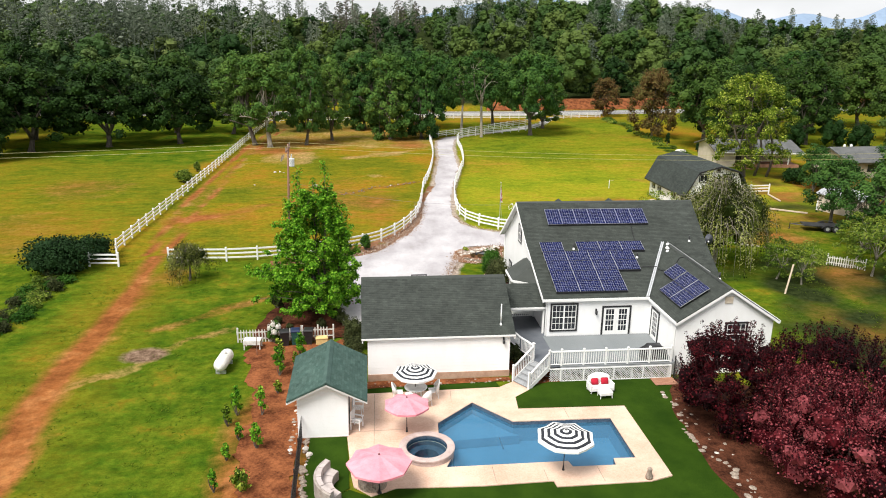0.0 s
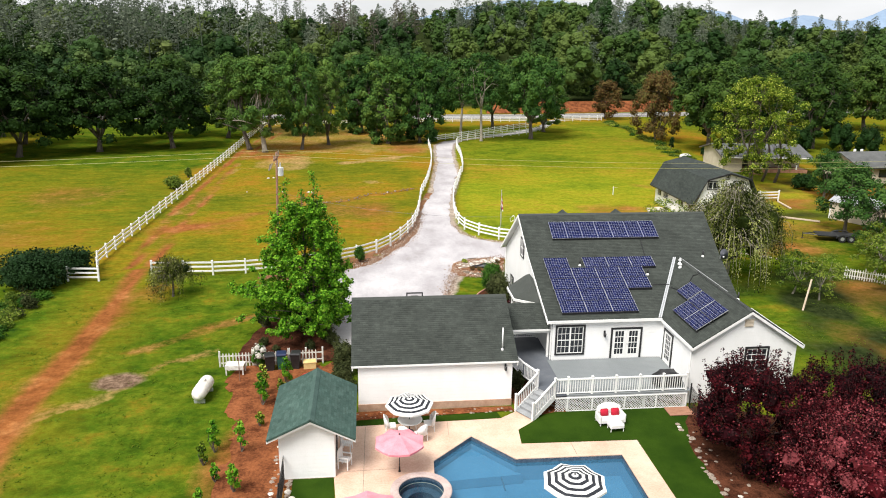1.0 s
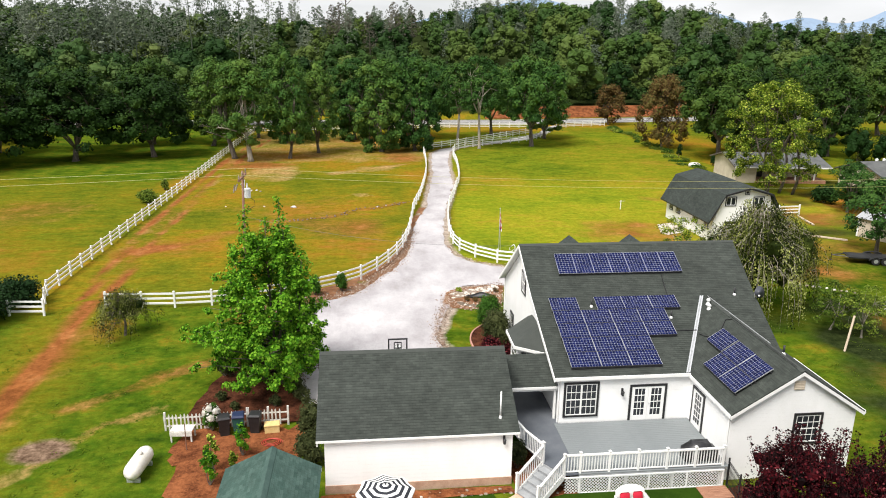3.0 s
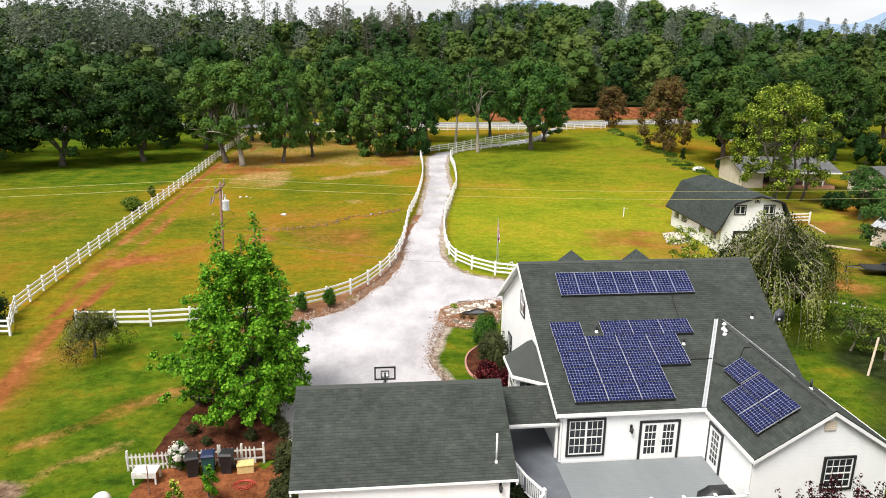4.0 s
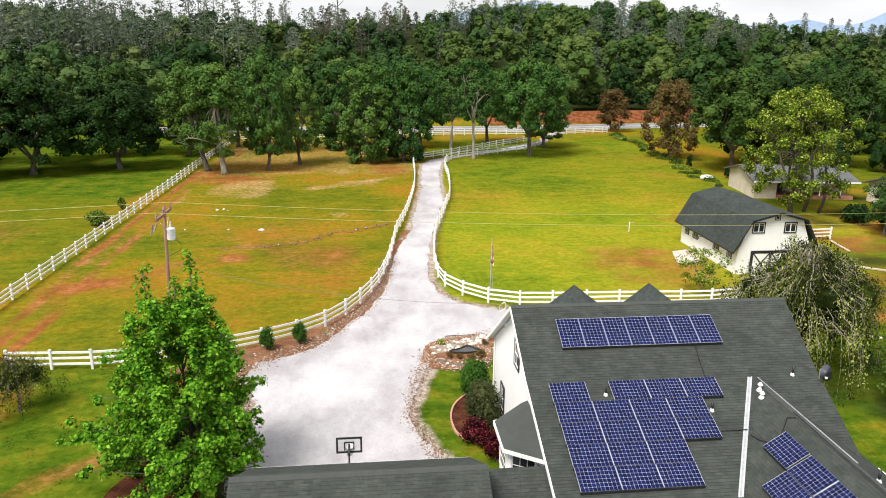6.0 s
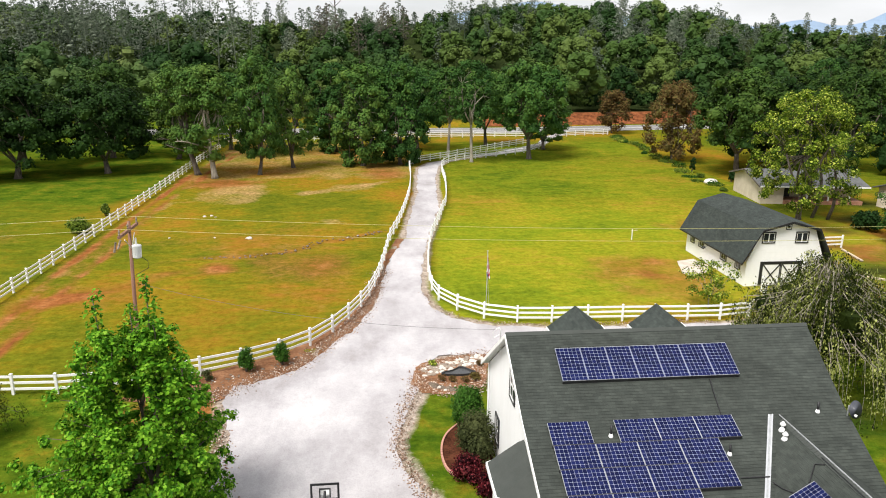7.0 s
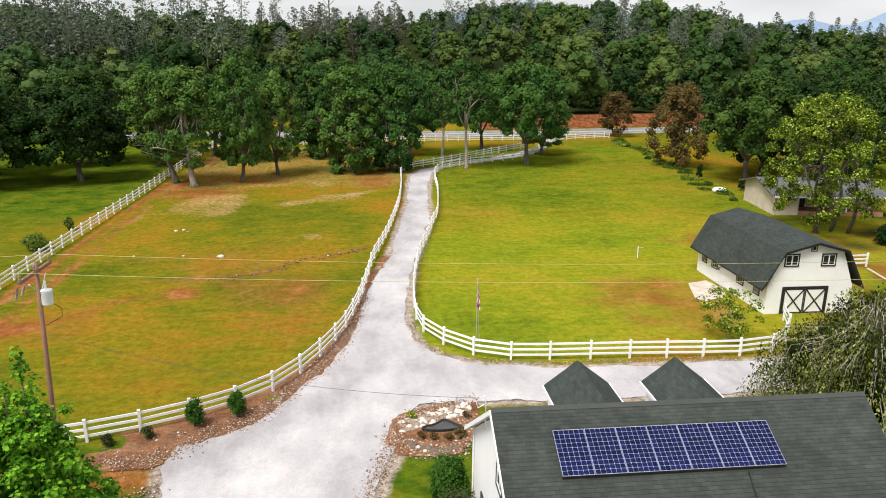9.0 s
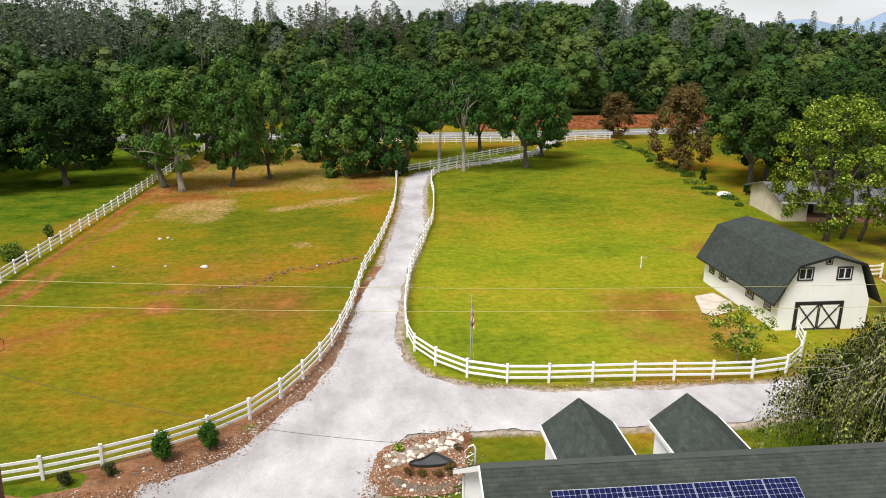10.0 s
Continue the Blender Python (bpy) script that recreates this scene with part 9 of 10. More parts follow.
# pale-trunked oaks standing forward of the others, at the head of the dirt track
for sd, x, y, h, sp, cl, leanx in ((6, -16.9, 135.9, 17.0, 5.0, 6.6, -0.8), (7, -20.1, 139.1, 17.0, 5.4, 5.4, -1.2)):
    po_w, po_c = broad_tree(sd, h, sp, cl, 56, 150, 0.36, 0.40, 1.35, flat=0.78, core=0.6, lean=leanx)
    rd = random.Random(sd)
    for a, z0, ln in ((2.9, 3.4, 4.2), (3.5, 4.6, 4.8), (0.4, 4.4, 3.2), (2.4, 5.2, 3.6), (5.6, 5.0, 2.8)):
        tipv = Vector((leanx * 0.6 + ln * math.cos(a), ln * math.sin(a), z0 + 1.2))
        bent = limb(po_w, (leanx * z0 / cl, 0, z0), tipv, 0.13, 0.05, rd, 0.22, 6, 5)
        for j in range(3):
            limb(po_w, bent[2 + j], tuple(bent[2 + j] + Vector((rd.uniform(-1.2, 0.6), rd.uniform(-0.8, 0.8), rd.uniform(0.2, 1.3)))), 0.045, 0.012, rd, 0.2, 4, 3)
    tree_thing("oak_tree", po_w, po_c, "open-crowned oak with bare twisted lower limbs", (x, y, 0), M_PALEBARK if sd == 6 else M_BARK, M_OAKLEAF, "oaks at the head of the track")

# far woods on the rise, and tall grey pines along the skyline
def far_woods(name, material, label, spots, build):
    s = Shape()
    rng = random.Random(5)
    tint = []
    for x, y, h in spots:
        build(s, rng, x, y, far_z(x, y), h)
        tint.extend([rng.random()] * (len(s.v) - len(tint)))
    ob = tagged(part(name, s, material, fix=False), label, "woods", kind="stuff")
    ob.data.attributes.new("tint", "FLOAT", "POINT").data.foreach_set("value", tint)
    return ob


def far_round(s, rng, x, y, z, h):
    r = h * rng.uniform(0.32, 0.46)
    n = 15 if h > 9 else 7
    heart = (x, y, z + h * 0.3)
    size = 0.62 + 0.0018 * max(0, y - 170)
    for k in range(n):
        a, up = 2.4 * k + rng.random(), 1.0 - 1.45 * (k + 0.4) / n
        rad = r * math.sqrt(max(0.05, 1 - up * up)) * rng.uniform(0.45, 0.8)
        leaf_quads(s, (x + rad * math.cos(a), y + rad * math.sin(a), z + h * (0.46 + 0.40 * up)), r * rng.uniform(0.30, 0.46), (37 if y < 300 else 29) + int(3 * max(0.0, r - 5.0)), size, rng, 0.85, heart=heart, stray=0.34, core=0.66)


def far_pine(s, rng, x, y, z, h):
    """A thin pine: bare stem, short uneven boughs in open tiers."""
    lean = rng.uniform(-0.05, 0.05) * h
    lo = rng.uniform(0.25, 0.5)
    wide = rng.uniform(0.10, 0.20)
    n = rng.randrange(20, 30)
    for k in range(n):
        u = k / (n - 1)
        w = h * wide * rng.uniform(0.45, 1.15) * (1.05 - 0.9 * u ** 1.8) * (0.55 + 0.45 * min(1.0, u / 0.25)) + 0.3
        a = 2.4 * k + rng.uniform(-0.6, 0.6)
        zz = z + h * (lo + (0.99 - lo) * u)
        px, py = x + lean * u + w * 0.85 * math.cos(a), y + w * 0.85 * math.sin(a)
        leaf_quads(s, (px, py, zz), w * 0.66 + 0.15, 15, 0.52, rng, 0.7, stray=0.5, core=0.22)
        s.tube([(x + lean * u, y, zz - w * 0.3), (px, py, zz)], [0.07, 0.03], 3, False)
    s.tube([(x, y, z), (x + lean, y, z + h * 0.98)], [0.26, 0.05], 4, False)


rf = random.Random(21)
round_spots, pine_spots, grey_spots = [], [], []


def free(x, y, spots, gap):
    return all((x - q[0]) ** 2 + (y - q[1]) ** 2 > gap * gap for q in spots)


for _ in range(9000):
    y = 214 + 150 * rf.random() ** 1.15
    x = rf.uniform(-0.62 * y - 30, 0.78 * y + 30)
    edge = 217 + 0.17 * max(0, x - 40)
    if y < edge or not free(x, y, round_spots, 7.0 + 0.012 * (y - 200)):
        continue
    round_spots.append((x, y, rf.uniform(10.5, 18.5) + (rf.uniform(2, 9) if y > 290 else 0)))
    if len(round_spots) > 330:
        break
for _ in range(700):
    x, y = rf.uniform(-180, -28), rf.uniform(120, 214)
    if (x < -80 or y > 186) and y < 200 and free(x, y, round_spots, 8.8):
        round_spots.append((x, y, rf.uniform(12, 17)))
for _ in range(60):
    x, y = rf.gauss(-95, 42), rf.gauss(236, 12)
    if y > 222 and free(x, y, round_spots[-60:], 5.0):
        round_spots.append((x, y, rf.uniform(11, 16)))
for cx, cy, sx, sy, n, h0, h1 in ((-90, 246, 66, 18, 66, 24, 34), (45, 335, 100, 40, 27, 17, 26), (140, 325, 75, 40, 26, 18, 27), (240, 360, 80, 50, 22, 20, 28), (-10, 345, 60, 30, 12, 12, 17), (55, 285, 60, 34, 26, 13, 19), (130, 295, 50, 40, 20, 13, 19)):
    for _ in range(n):
        x, y = rf.gauss(cx, sx * 0.6), rf.gauss(cy, sy * 0.5)
        if y > 228 + 0.17 * max(0, x - 40):
            pine_spots.append((x, y, rf.uniform(h0, h1)))
for _ in range(9):
    grey_spots.append((rf.gauss(-2, 14), rf.gauss(272, 12), rf.uniform(16, 21)))
for _ in range(150):
    x = rf.uniform(-60, 210)
    edge = 217 + 0.17 * max(0, x - 40)
    round_spots.append((x, edge + rf.uniform(0.5, 9), rf.uniform(3.5, 8.5)))
round_spots = [(x, y, min(h, crest(x, y) - far_z(x, y) + rf.uniform(-2.5, 1.0))) for x, y, h in round_spots if crest(x, y) - far_z(x, y) > 5.0]
pine_spots = [(x, y, min(h, crest(x, y) - far_z(x, y) + rf.choice((-2.0, 0.0, 1.5, 4.0, 5.5) if x > -25 else (1.0, 4.0, 6.5, 8.5, 10.0)))) for x, y, h in pine_spots if crest(x, y) - far_z(x, y) > 7.0]
far_woods("far_woods", M_DARKLEAF, "dense green oak woods on the rise", [q for q in round_spots if q[0] > -45 + 0.15 * (q[1] - 214)], far_round)
# same trees as far_woods, recoloured on the left for shade
far_woods("evergreen_woods", M_SHADELEAF, "dense very dark evergreen woods beside the meadow", [q for q in round_spots if q[0] <= -45 + 0.15 * (q[1] - 214)], far_round)
far_woods("far_pines", M_PINE, "tall thin grey-green pines along the skyline", pine_spots, far_pine)
far_woods("bare_woods", M_GREYTWIG, "grey-brown half-bare trees in the woods", grey_spots, far_pine)

snag_s = Shape()
rs = random.Random(9)
limb(snag_s, (0, 0, -0.3), (0.5, 0, 22.5), 0.40, 0.10, rs, 0.02, 7, 8)
for z0, dx_, dz_ in ((16, -2.6, 0.6), (17.5, -2.2, 2.6), (18.5, 2.4, 3.6), (19.5, -2.4, 3.8), (20.5, 3.0, 3.2), (21.5, -1.6, 3.6), (22.5, 1.5, 3.0)):
    limb(snag_s, (0.4, 0, z0 - 3.0), (0.5 + dx_, 0, z0 - 3.0 + dz_), 0.13, 0.04, rs, 0.15, 5, 4)
sn = thing("dead_tree", "tall bare dead tree rising above the woods", "tree", (-4.0, 300, far_z(-4.0, 300)))
part("trunk", snag_s, M_BARK, sn, smooth=True, fix=False)

# bright maple by the garage
def spire_tree(seed, profile, stems, limbs, size, leaves, trunk_r):
    """An upright young tree: several leaders, and many rising limbs that end in ragged tufts of leaves."""
    rng = random.Random(seed)
    wood, crown = Shape(), Shape()
    zs, rs_ = [p[0] for p in profile], [p[1] for p in profile]
    wood.tube([(0, 0, -0.15), (0, 0, 0.8), (0, 0, 1.6)], [trunk_r * 1.4, trunk_r, trunk_r * 0.9], 9)
    for ax, ay, az, lo in stems:
        wood.tube([(0, 0, 1.3), (ax * 0.75, ay * 0.75, az * 0.4), (ax, ay, az)], [trunk_r * 0.6, trunk_r * 0.35, 0.015], 6)
        for k in range(9):
            z = lo + (az - lo) * (k + 1) / 9
            q = (ax + rng.gauss(0, 0.2) * (1.2 - k / 9), ay + rng.gauss(0, 0.2) * (1.2 - k / 9), z)
            leaf_quads(crown, q, 0.60 - 0.40 * k / 9, int(leaves * (1.0 - 0.6 * k / 9)), size, rng, 1.3, heart=(0, 0, 3.5), core=0.3)
    top = max(p[2] for p in stems)
    for k in range(limbs):
        z0 = 0.5 + (top - 2.2) * ((k + 0.5) / limbs) ** 1.2
        a = 2.39996 * k + rng.uniform(-0.4, 0.4)
        reach = float(np.interp(z0 + 0.6, zs, rs_)) * rng.uniform(0.72, 1.12) * (1.0 + 0.18 * math.cos(a - 2.9))
        ax, ay, az, lo = min(stems, key=lambda q: abs(math.atan2(q[1], q[0]) - math.remainder(a, 6.28318)) + (3 if z0 > q[2] - 1 else 0))
        f = min(1.0, z0 / az)
        root = Vector((ax * f, ay * f, z0 * 0.9))
        tip = Vector((reach * math.cos(a), reach * math.sin(a), z0 + reach * rng.uniform(0.02, 0.36)))
        pts = limb(wood, root, tip, 0.045, 0.012, rng, 0.10, 5, 4)
        steps = 3 + int(reach * 1.3)
        for j in range(steps):
            g = 0.32 + 0.72 * j / (steps - 1)
            q = root.lerp(tip, g) + Vector((rng.gauss(0, 0.16), rng.gauss(0, 0.16), rng.gauss(0.05, 0.16)))
            leaf_quads(crown, tuple(q), rng.uniform(0.26, 0.50) * (1.1 - 0.35 * g), int(leaves * rng.uniform(0.6, 1.1) * (1.1 - 0.4 * g)), size, rng, 0.95, heart=(0, 0, 3.0), stray=0.45, core=0.5)
    return wood, crown


mw, mc = spire_tree(31, ((0.4, 3.0), (1.6, 3.6), (2.8, 3.6), (4.4, 3.0), (5.8, 2.4), (7.2, 1.9), (8.6, 1.25), (10.0, 0.5)), ((0.45, 0.1, 10.5, 6.6), (-1.35, -0.1, 10.1, 6.2), (-0.4, 0.7, 9.3, 5.6), (1.6, -0.4, 7.9, 5.2), (-2.2, 0.5, 7.9, 5.0)), 150, 0.15, 66, 0.17)
tree_thing("maple_tree", mw, mc, "upright bright green young maple in a mulched bed", (-2.5, 50.2, 0), M_BARK, M_MAPLE, scale=1.05)

# purple plums by the lawn
for sd, x, y, h, sp in ((41, 19.9, 32.4, 5.3, 3.1), (42, 21.6, 26.4, 5.2, 3.6), (45, 22.6, 30.2, 4.4, 2.6), (43, 24.6, 31.6, 5.4, 3.4), (44, 26.4, 26.8, 4.9, 3.6)):
    pw, pc = dome_tree(sd, h, sp, 0.5, 92, 185, 0.10, 0.12, low=-0.9, core=0.62)
    rt = random.Random(sd)
    for k in range(150):
        # straight young shoots standing out of the crown
        a, rad = rt.uniform(0, 6.283), sp * math.sqrt(rt.random())
        z0 = h * (0.50 + 0.42 * math.sqrt(max(0.0, 1 - (rad / sp) ** 2)))
        root = Vector((rad * math.cos(a) * 0.92, rad * math.sin(a) * 0.92, z0 - 0.4))
        tip = root + Vector((0.35 * math.cos(a) * rad / sp + rt.gauss(0, 0.16), 0.35 * math.sin(a) * rad / sp + rt.gauss(0, 0.16), rt.uniform(0.7, 1.3)))
        pw.tube([tuple(root), tuple(tip)], [0.012, 0.004], 3, False)
        for j in range(4):
            leaf_quads(pc, tuple(root.lerp(tip, 0.35 + 0.2 * j)), 0.11, 9, 0.085, rt, 1.4)
    tree_thing("plum_tree", pw, pc, "purple-leaved plum tree at the edge of the lawn", (x, y, 0), M_PLUMBARK, M_PLUM, "plum trees")


# weeping tree behind the house: arching twigs hung with slim leaves
def weeping(seed, h, r, label, at, leaf, bark, strands=230, per=46, size=0.17, inner=6):
    rng = random.Random(seed)
    wood, crown, tint = Shape(), Shape(), []
    wood.tube([(0, 0, -0.1), (0.1, 0, h * 0.3), (0.0, 0.1, h * 0.55)], [0.036 * h, 0.028 * h, 0.019 * h], 8)
    for k in range(strands):
        a = rng.uniform(0, 6.283)
        rad = r * rng.uniform(0.15, 1.0) * (0.86 + 0.2 * math.sin(3 * a + 1.0))
        top = h * (1.02 - 0.45 * (rad / r) ** 2) * rng.choice((0.72, 0.85, 0.95, 1.0, 1.1)) * rng.uniform(0.95, 1.05)
        low = max(0.25, top - h * rng.uniform(0.15, 0.62) * (0.45 + rad / r * 0.6))
        thin = 0.35 + 0.13 * r
        c_, s_ = math.cos(a), math.sin(a)
        pts = [Vector((0.25 * rad * c_, 0.25 * rad * s_, top * 0.75)), Vector((0.7 * rad * c_, 0.7 * rad * s_, top)), Vector((rad * c_, rad * s_, top - 0.3)), Vector((rad * 1.1 * c_, rad * 1.1 * s_, (top + low) / 2)), Vector((rad * 1.12 * c_, rad * 1.12 * s_, low))]
        wood.tube(pts, [0.03 * thin, 0.022 * thin, 0.014 * thin, 0.008 * thin, 0.004 * thin], 4, False)
        for j in range(6):
            q = pts[1].lerp(pts[2], 0.6) if j == 0 else pts[2].lerp(pts[3], 0.5) if j == 1 else pts[3].lerp(pts[4], (j - 2) / 3.0)
            leaf_quads(crown, tuple(q), 0.30 * thin + 0.1, per // 6, size, rng, 1.7, 1.2)
        tint.extend([rng.random()] * (len(crown.v) - len(tint)))
    # inner lumps get only dark tints: shade inside the crown, put into the colour
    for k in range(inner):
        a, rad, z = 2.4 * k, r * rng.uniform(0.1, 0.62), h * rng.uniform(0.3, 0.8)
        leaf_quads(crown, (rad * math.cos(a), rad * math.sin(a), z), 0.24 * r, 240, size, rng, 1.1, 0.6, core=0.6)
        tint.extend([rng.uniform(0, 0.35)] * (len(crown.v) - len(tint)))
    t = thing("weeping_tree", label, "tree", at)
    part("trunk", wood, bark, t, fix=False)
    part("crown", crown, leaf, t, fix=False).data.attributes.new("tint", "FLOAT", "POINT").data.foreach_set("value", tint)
    return t


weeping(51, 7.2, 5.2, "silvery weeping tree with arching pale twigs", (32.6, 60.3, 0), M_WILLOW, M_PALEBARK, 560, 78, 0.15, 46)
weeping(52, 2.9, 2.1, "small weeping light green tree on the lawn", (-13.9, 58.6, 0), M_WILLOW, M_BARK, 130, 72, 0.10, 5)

# yellow-green tree by the neighbour
lw, lc = broad_tree(61, 15.2, 7.4, 3.0, 150, 170, 0.23, 0.30, 0.80, flat=0.95, core=0.4)
for ex, ey in ((2.2, 0.6), (3.6, -0.4)):
    limb(lw, (ex, ey, -0.15), (ex * 0.8, ey, 7.5), 0.22, 0.10, random.Random(62), 0.08, 7)
tree_thing("poplar_tree", lw, lc, "tall yellow-green tree beside the beige house", (58.3, 103.4, 0), M_BARK, M_LIME)

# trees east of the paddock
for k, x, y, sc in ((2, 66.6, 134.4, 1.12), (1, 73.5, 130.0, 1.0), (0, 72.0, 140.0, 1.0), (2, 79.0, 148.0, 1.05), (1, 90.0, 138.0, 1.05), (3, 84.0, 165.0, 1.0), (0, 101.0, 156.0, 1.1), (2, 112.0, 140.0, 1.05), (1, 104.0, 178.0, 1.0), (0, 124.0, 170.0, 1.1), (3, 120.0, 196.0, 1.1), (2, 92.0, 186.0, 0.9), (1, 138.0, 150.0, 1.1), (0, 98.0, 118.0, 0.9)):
    # kinds with a shade-darkened leaf copy use it, to dim this edge
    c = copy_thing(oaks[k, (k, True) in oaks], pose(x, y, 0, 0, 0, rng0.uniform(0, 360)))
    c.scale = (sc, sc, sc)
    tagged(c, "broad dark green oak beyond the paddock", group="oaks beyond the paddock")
bw_, bc_ = broad_tree(71, 14.0, 5.4, 1.2, 74, 120, 0.34, 0.26, 1.15, flat=1.2, core=0.5)
tree_thing("bronze_tree", bw_, bc_, "bronze-brown leaved tree on the paddock edge", (61.9, 149.0, 0), M_BARK, M_BROWNLEAF)
bw_, bc_ = broad_tree(72, 10.0, 4.2, 1.6, 46, 110, 0.38, 0.2, 1.1, flat=0.9, core=0.45)
tree_thing("bronze_tree", bw_, bc_, "olive-brown tree by the road fence", (66.0, 194.0, 0), M_BARK, M_BROWNLEAF)

yard_w, yard_c = broad_tree(81, 7.8, 3.5, 2.1, 46, 150, 0.22, 0.2, 0.85, flat=0.8, core=0.4)
yard = tree_thing("yard_tree", yard_w, yard_c, "spreading green tree in the bare yard", (50.5, 64.0, 0), M_BARK, M_OAKLEAF, "yard trees")
for x, y, sc in ((53.5, 74.5, 0.95), (56.0, 68.0, 0.95), (60.0, 60.0, 1.1), (63.5, 70.0, 1.0), (62.5, 92.0, 0.8), (70.0, 84.0, 1.0), (57.0, 53.0, 1.1), (49.0, 46.0, 1.0), (79.0, 96.0, 1.1)):
    c = copy_thing(yard, pose(x, y, 0, 0, 0, rng0.uniform(0, 360)))
    c.scale = (sc, sc, sc)
fr_w, fr_c = broad_tree(91, 3.5, 1.9, 1.1, 34, 60, 0.15, 0.07, 0.42, flat=0.7)
fruit = tree_thing("fruit_tree", fr_w, fr_c, "small young fruit tree on the grass", (37.3, 54.0, 0), M_PALEBARK, M_YARDLEAF, "fruit trees")
for x, y, sc in ((36.0, 55.6, 1.0), (46.8, 60.5, 1.2), (43.5, 49.0, 1.3), (45.0, 55.8, 1.4)):
    c = copy_thing(fruit, pose(x, y, 0, 0, 0, rng0.uniform(0, 360)))
    c.scale = (sc, sc, sc)
bt_w, bt_c = broad_tree(92, 3.7, 2.2, 0.9, 30, 80, 0.15, 0.06, 0.50, flat=0.7)
tree_thing("small_tree", bt_w, bt_c, "small airy yellow-green tree inside the paddock fence", (33.0, 74.6, 0), M_PALEBARK, M_LIME)

tub = thing("upturned_tub", "white upturned tub lying in weeds by the paddock", "tub", (58.9, 127.4, 0))
part("tub_shell", Shape().lathe([(1.05, 0.0), (1.0, 0.3), (0.8, 0.52), (0.45, 0.62), (0.0, 0.65)], sides=20), M_TANK, tub, smooth=True)

# bushes and weeds
shrub("bush", (-25.3, 61.6, 0), 3.1, 2.7, M_SHADELEAF, "large dark ragged bush beside the fence end", 101, 6400, 0.20, 22, "bush", core=0.6)
shrub("bush", (-23.7, 65.0, 0), 2.0, 2.1, M_SHADELEAF, "low dark bush behind the short fence end", 102, 1800, 0.18, 11, "bush", core=0.6)
for i in range(30):
    y = 44.0 + 0.55 * i
    x = -24.6 + 0.5 * math.sin(i * 1.7) + rng0.uniform(-0.5, 0.4)
    shrub("weed_clump", (x, y, -0.05), rng0.uniform(0.6, 1.25), rng0.uniform(0.35, 0.95), (M_SHRUB, M_YARDLEAF, M_OLIVE)[i % 3], "rough weeds and brambles along a ditch", 210 + i, 560, 0.14, 8, "weeds", core=0.45)
for i, (x, y, r, h) in enumerate(((-24.6, 102.0, 1.5, 1.6), (-24.6, 110.5, 0.55, 1.5))):
    shrub("bush", (x, y, 0), r, h, M_YARDLEAF, "lone green bush in the meadow", 120 + i, 1100, 0.2, 9, "bush")
for i in range(34):
    f = i / 33
    x, y = 64.5 - 7.0 * f + rng0.uniform(-1.0, 1.6), 188 - 66 * f + rng0.uniform(-1.5, 1.5)
    shrub("weed_clump", (x, y, -0.1), rng0.uniform(0.7, 1.9), rng0.uniform(0.25, 0.8), (M_YARDLEAF, M_YARDLEAF, M_LIME, M_SHRUB)[i % 4], "rough weeds along the paddock's wire fence", 140 + i, 330, 0.2, 7, "weeds", core=0.0)
for i, (x, y, h) in enumerate(((60.3, 137.0, 2.6), (62.5, 128.0, 1.8))):
    shrub("cypress", (x, y, 0), 0.6, h, M_DARKLEAF, "small dark upright cypress", 170 + i, 700, 0.2, 9, "shrub")
for i, (x, y, r, h) in enumerate(((66.0, 95.5, 2.2, 2.6), (63.0, 97.5, 1.8, 2.0), (69.5, 96.5, 2.2, 2.8), (72.5, 99.0, 2.0, 2.6), (85.0, 134.0, 2.6, 4.5), (92.0, 132.0, 3.0, 5.5), (96.0, 130.0, 3.0, 5.0))):
    shrub("bush", (x, y, 0), r, h, M_DARKLEAF, "dark dense bush by the neighbouring house", 180 + i, 1500, 0.28, 11, "bush")
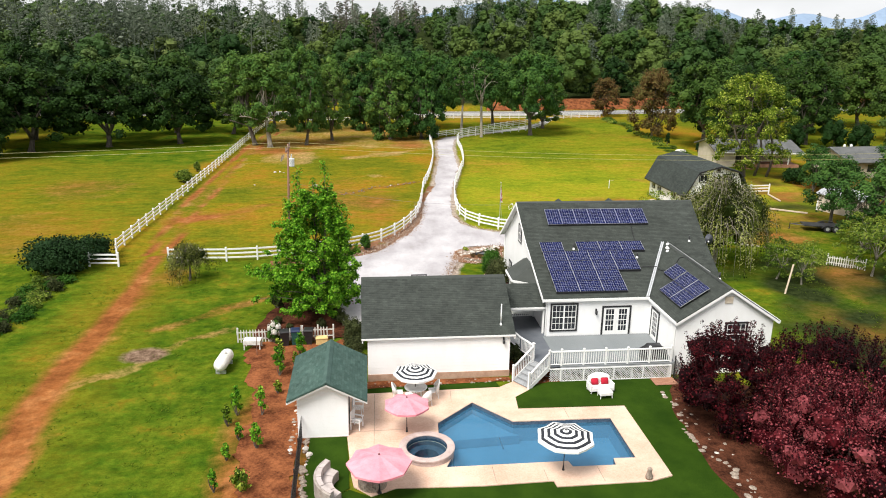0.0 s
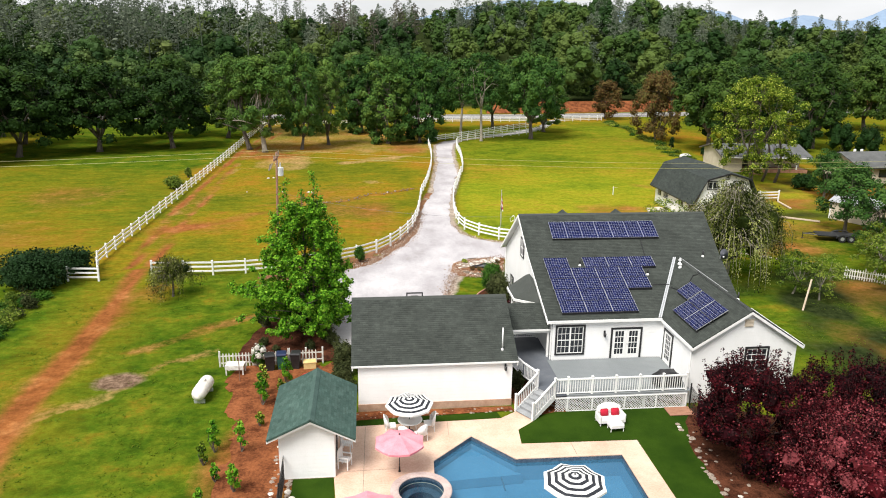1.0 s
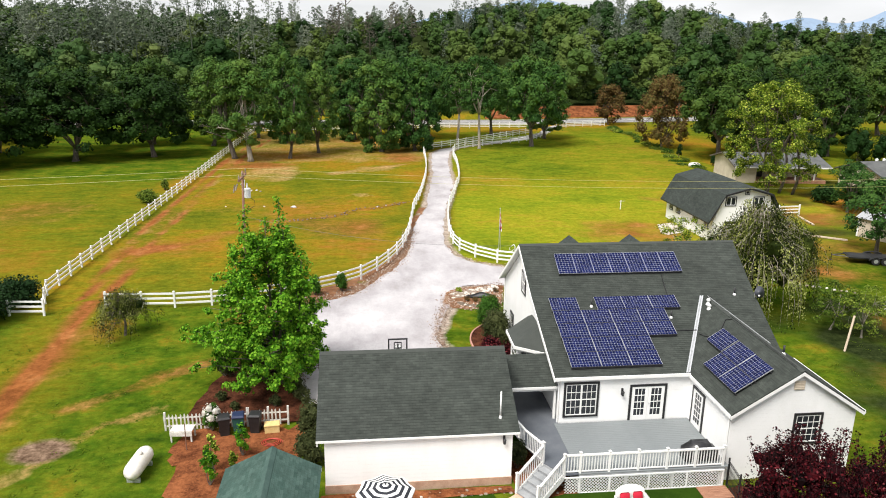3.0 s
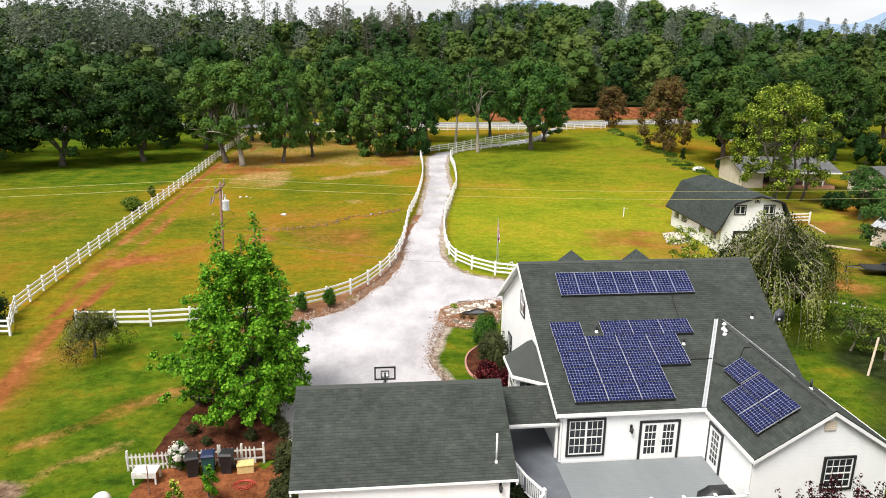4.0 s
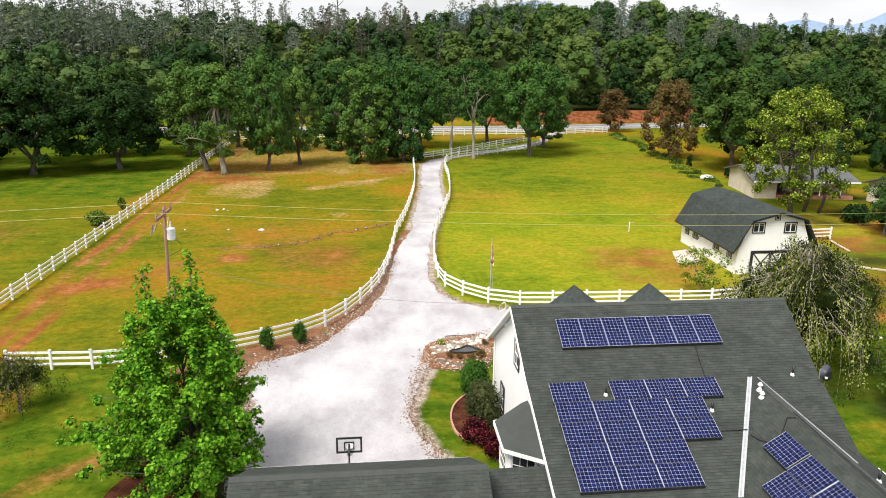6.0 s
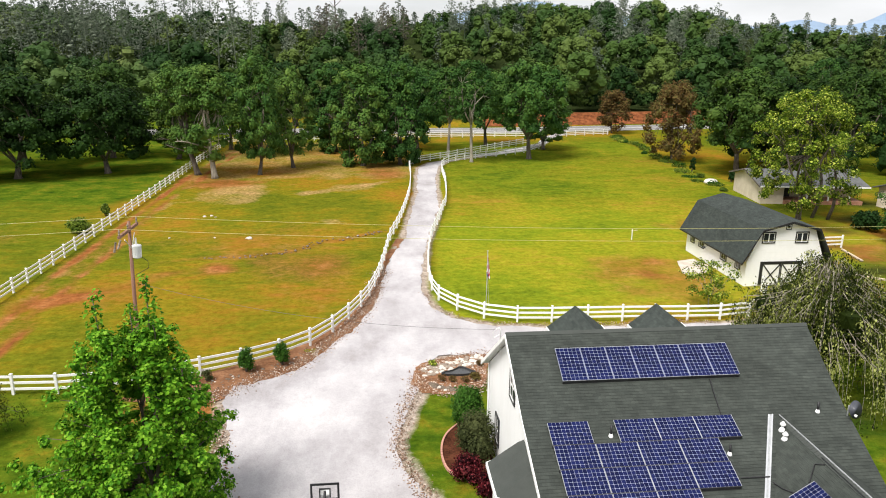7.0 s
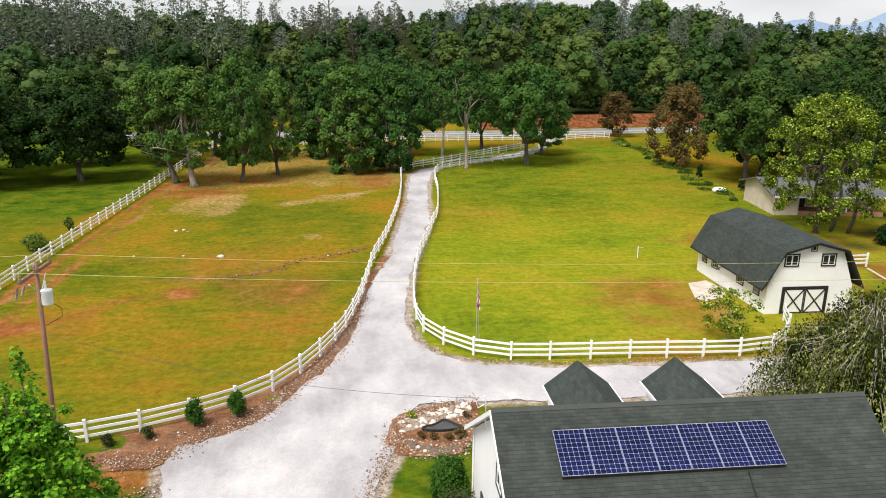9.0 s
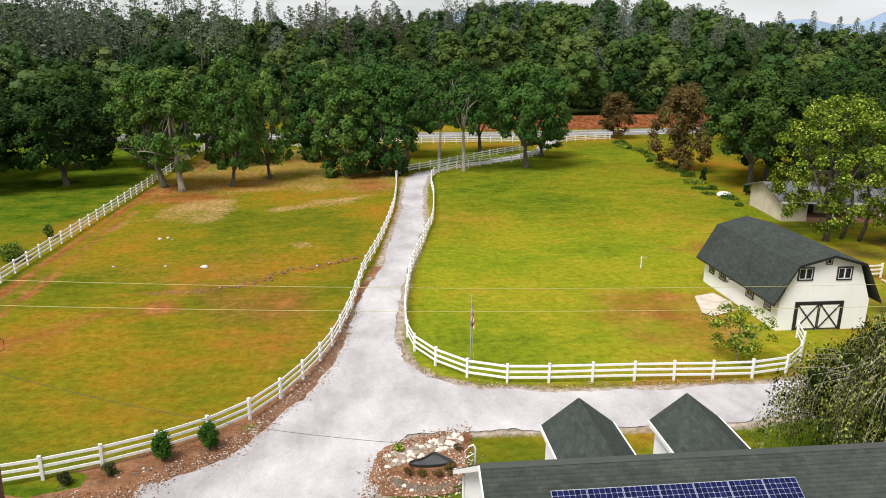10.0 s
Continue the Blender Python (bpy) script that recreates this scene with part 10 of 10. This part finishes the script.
for i, (x, y, r, h) in enumerate(((48.0, 55.5, 1.5, 1.6), (45.6, 52.6, 1.9, 2.2), (48.6, 51.0, 2.2, 2.6), (51.5, 54.5, 2.4, 3.0), (44.6, 46.2, 1.8, 1.8), (47.0, 43.0, 2.2, 2.4), (42.5, 43.5, 1.3, 1.2), (55.5, 62.0, 2.2, 2.8))):
    shrub("bush", (x, y, 0), r, h, M_SHRUB, "rough green bush at the yard's edge", 195 + i, 1600, 0.17, 11, "bush")

# ---- rough tufts in the grass ----
def grass_tufts():
    gen = np.random.default_rng(77)
    n = 11000
    x = gen.uniform(-34, 40, n)
    y = 20 + 46 * gen.random(n)
    keep = []
    for i in range(n):
        px, py = float(x[i]), float(y[i])
        if wobble(px, py, 0.23, 31.0) + 0.6 * wobble(px, py, 0.9, 33.0) < 0.12:
            continue
        if -8.0 < px < 27 and py < 57.5 or -1.5 < px < 34 and 57 < py < 73.5:
            continue
        if 24 < px and py < 38 or inside(px, py, DRIVE_STRIP) or line_dist(px, py, TRACK) < 1.3:
            continue
        keep.append(i)
    k = np.array(keep)
    m = 5
    p = np.repeat(np.stack([x[k], y[k], np.full(len(k), 0.0)], 1), m, 0) + gen.normal(size=(len(k) * m, 3)) * np.array((0.10, 0.10, 0.0))
    a = gen.uniform(0, 6.283, len(p))
    h = gen.uniform(0.02, 0.06, len(p))
    w = gen.uniform(0.02, 0.045, len(p))
    side = np.stack([np.cos(a), np.sin(a), np.zeros(len(p))], 1) * w[:, None]
    tip = p + np.stack([gen.normal(0, 0.07, len(p)), gen.normal(0, 0.07, len(p)), h], 1)
    v = np.stack([p - side, p + side, tip + side * 0.25, tip - side * 0.25], 1).reshape(-1, 3)
    me = bpy.data.meshes.new("grass_tufts")
    me.from_pydata(v.tolist(), [], [(4 * i, 4 * i + 1, 4 * i + 2, 4 * i + 3) for i in range(len(p))])
    me.materials.append(leafy("grass_blades", [(0.15, (0.060, 0.120, 0.006)), (0.45, (0.110, 0.185, 0.010)), (0.75, (0.190, 0.215, 0.016)), (0.95, (0.320, 0.270, 0.05))], patch=0.1, through_light=0.5))
    return tagged(new("grass_tufts", me), "rough tufts of grass in the meadow and lawn", "grass", kind="stuff")


DRIVE_STRIP = drive_left + drive_right
grass_tufts()
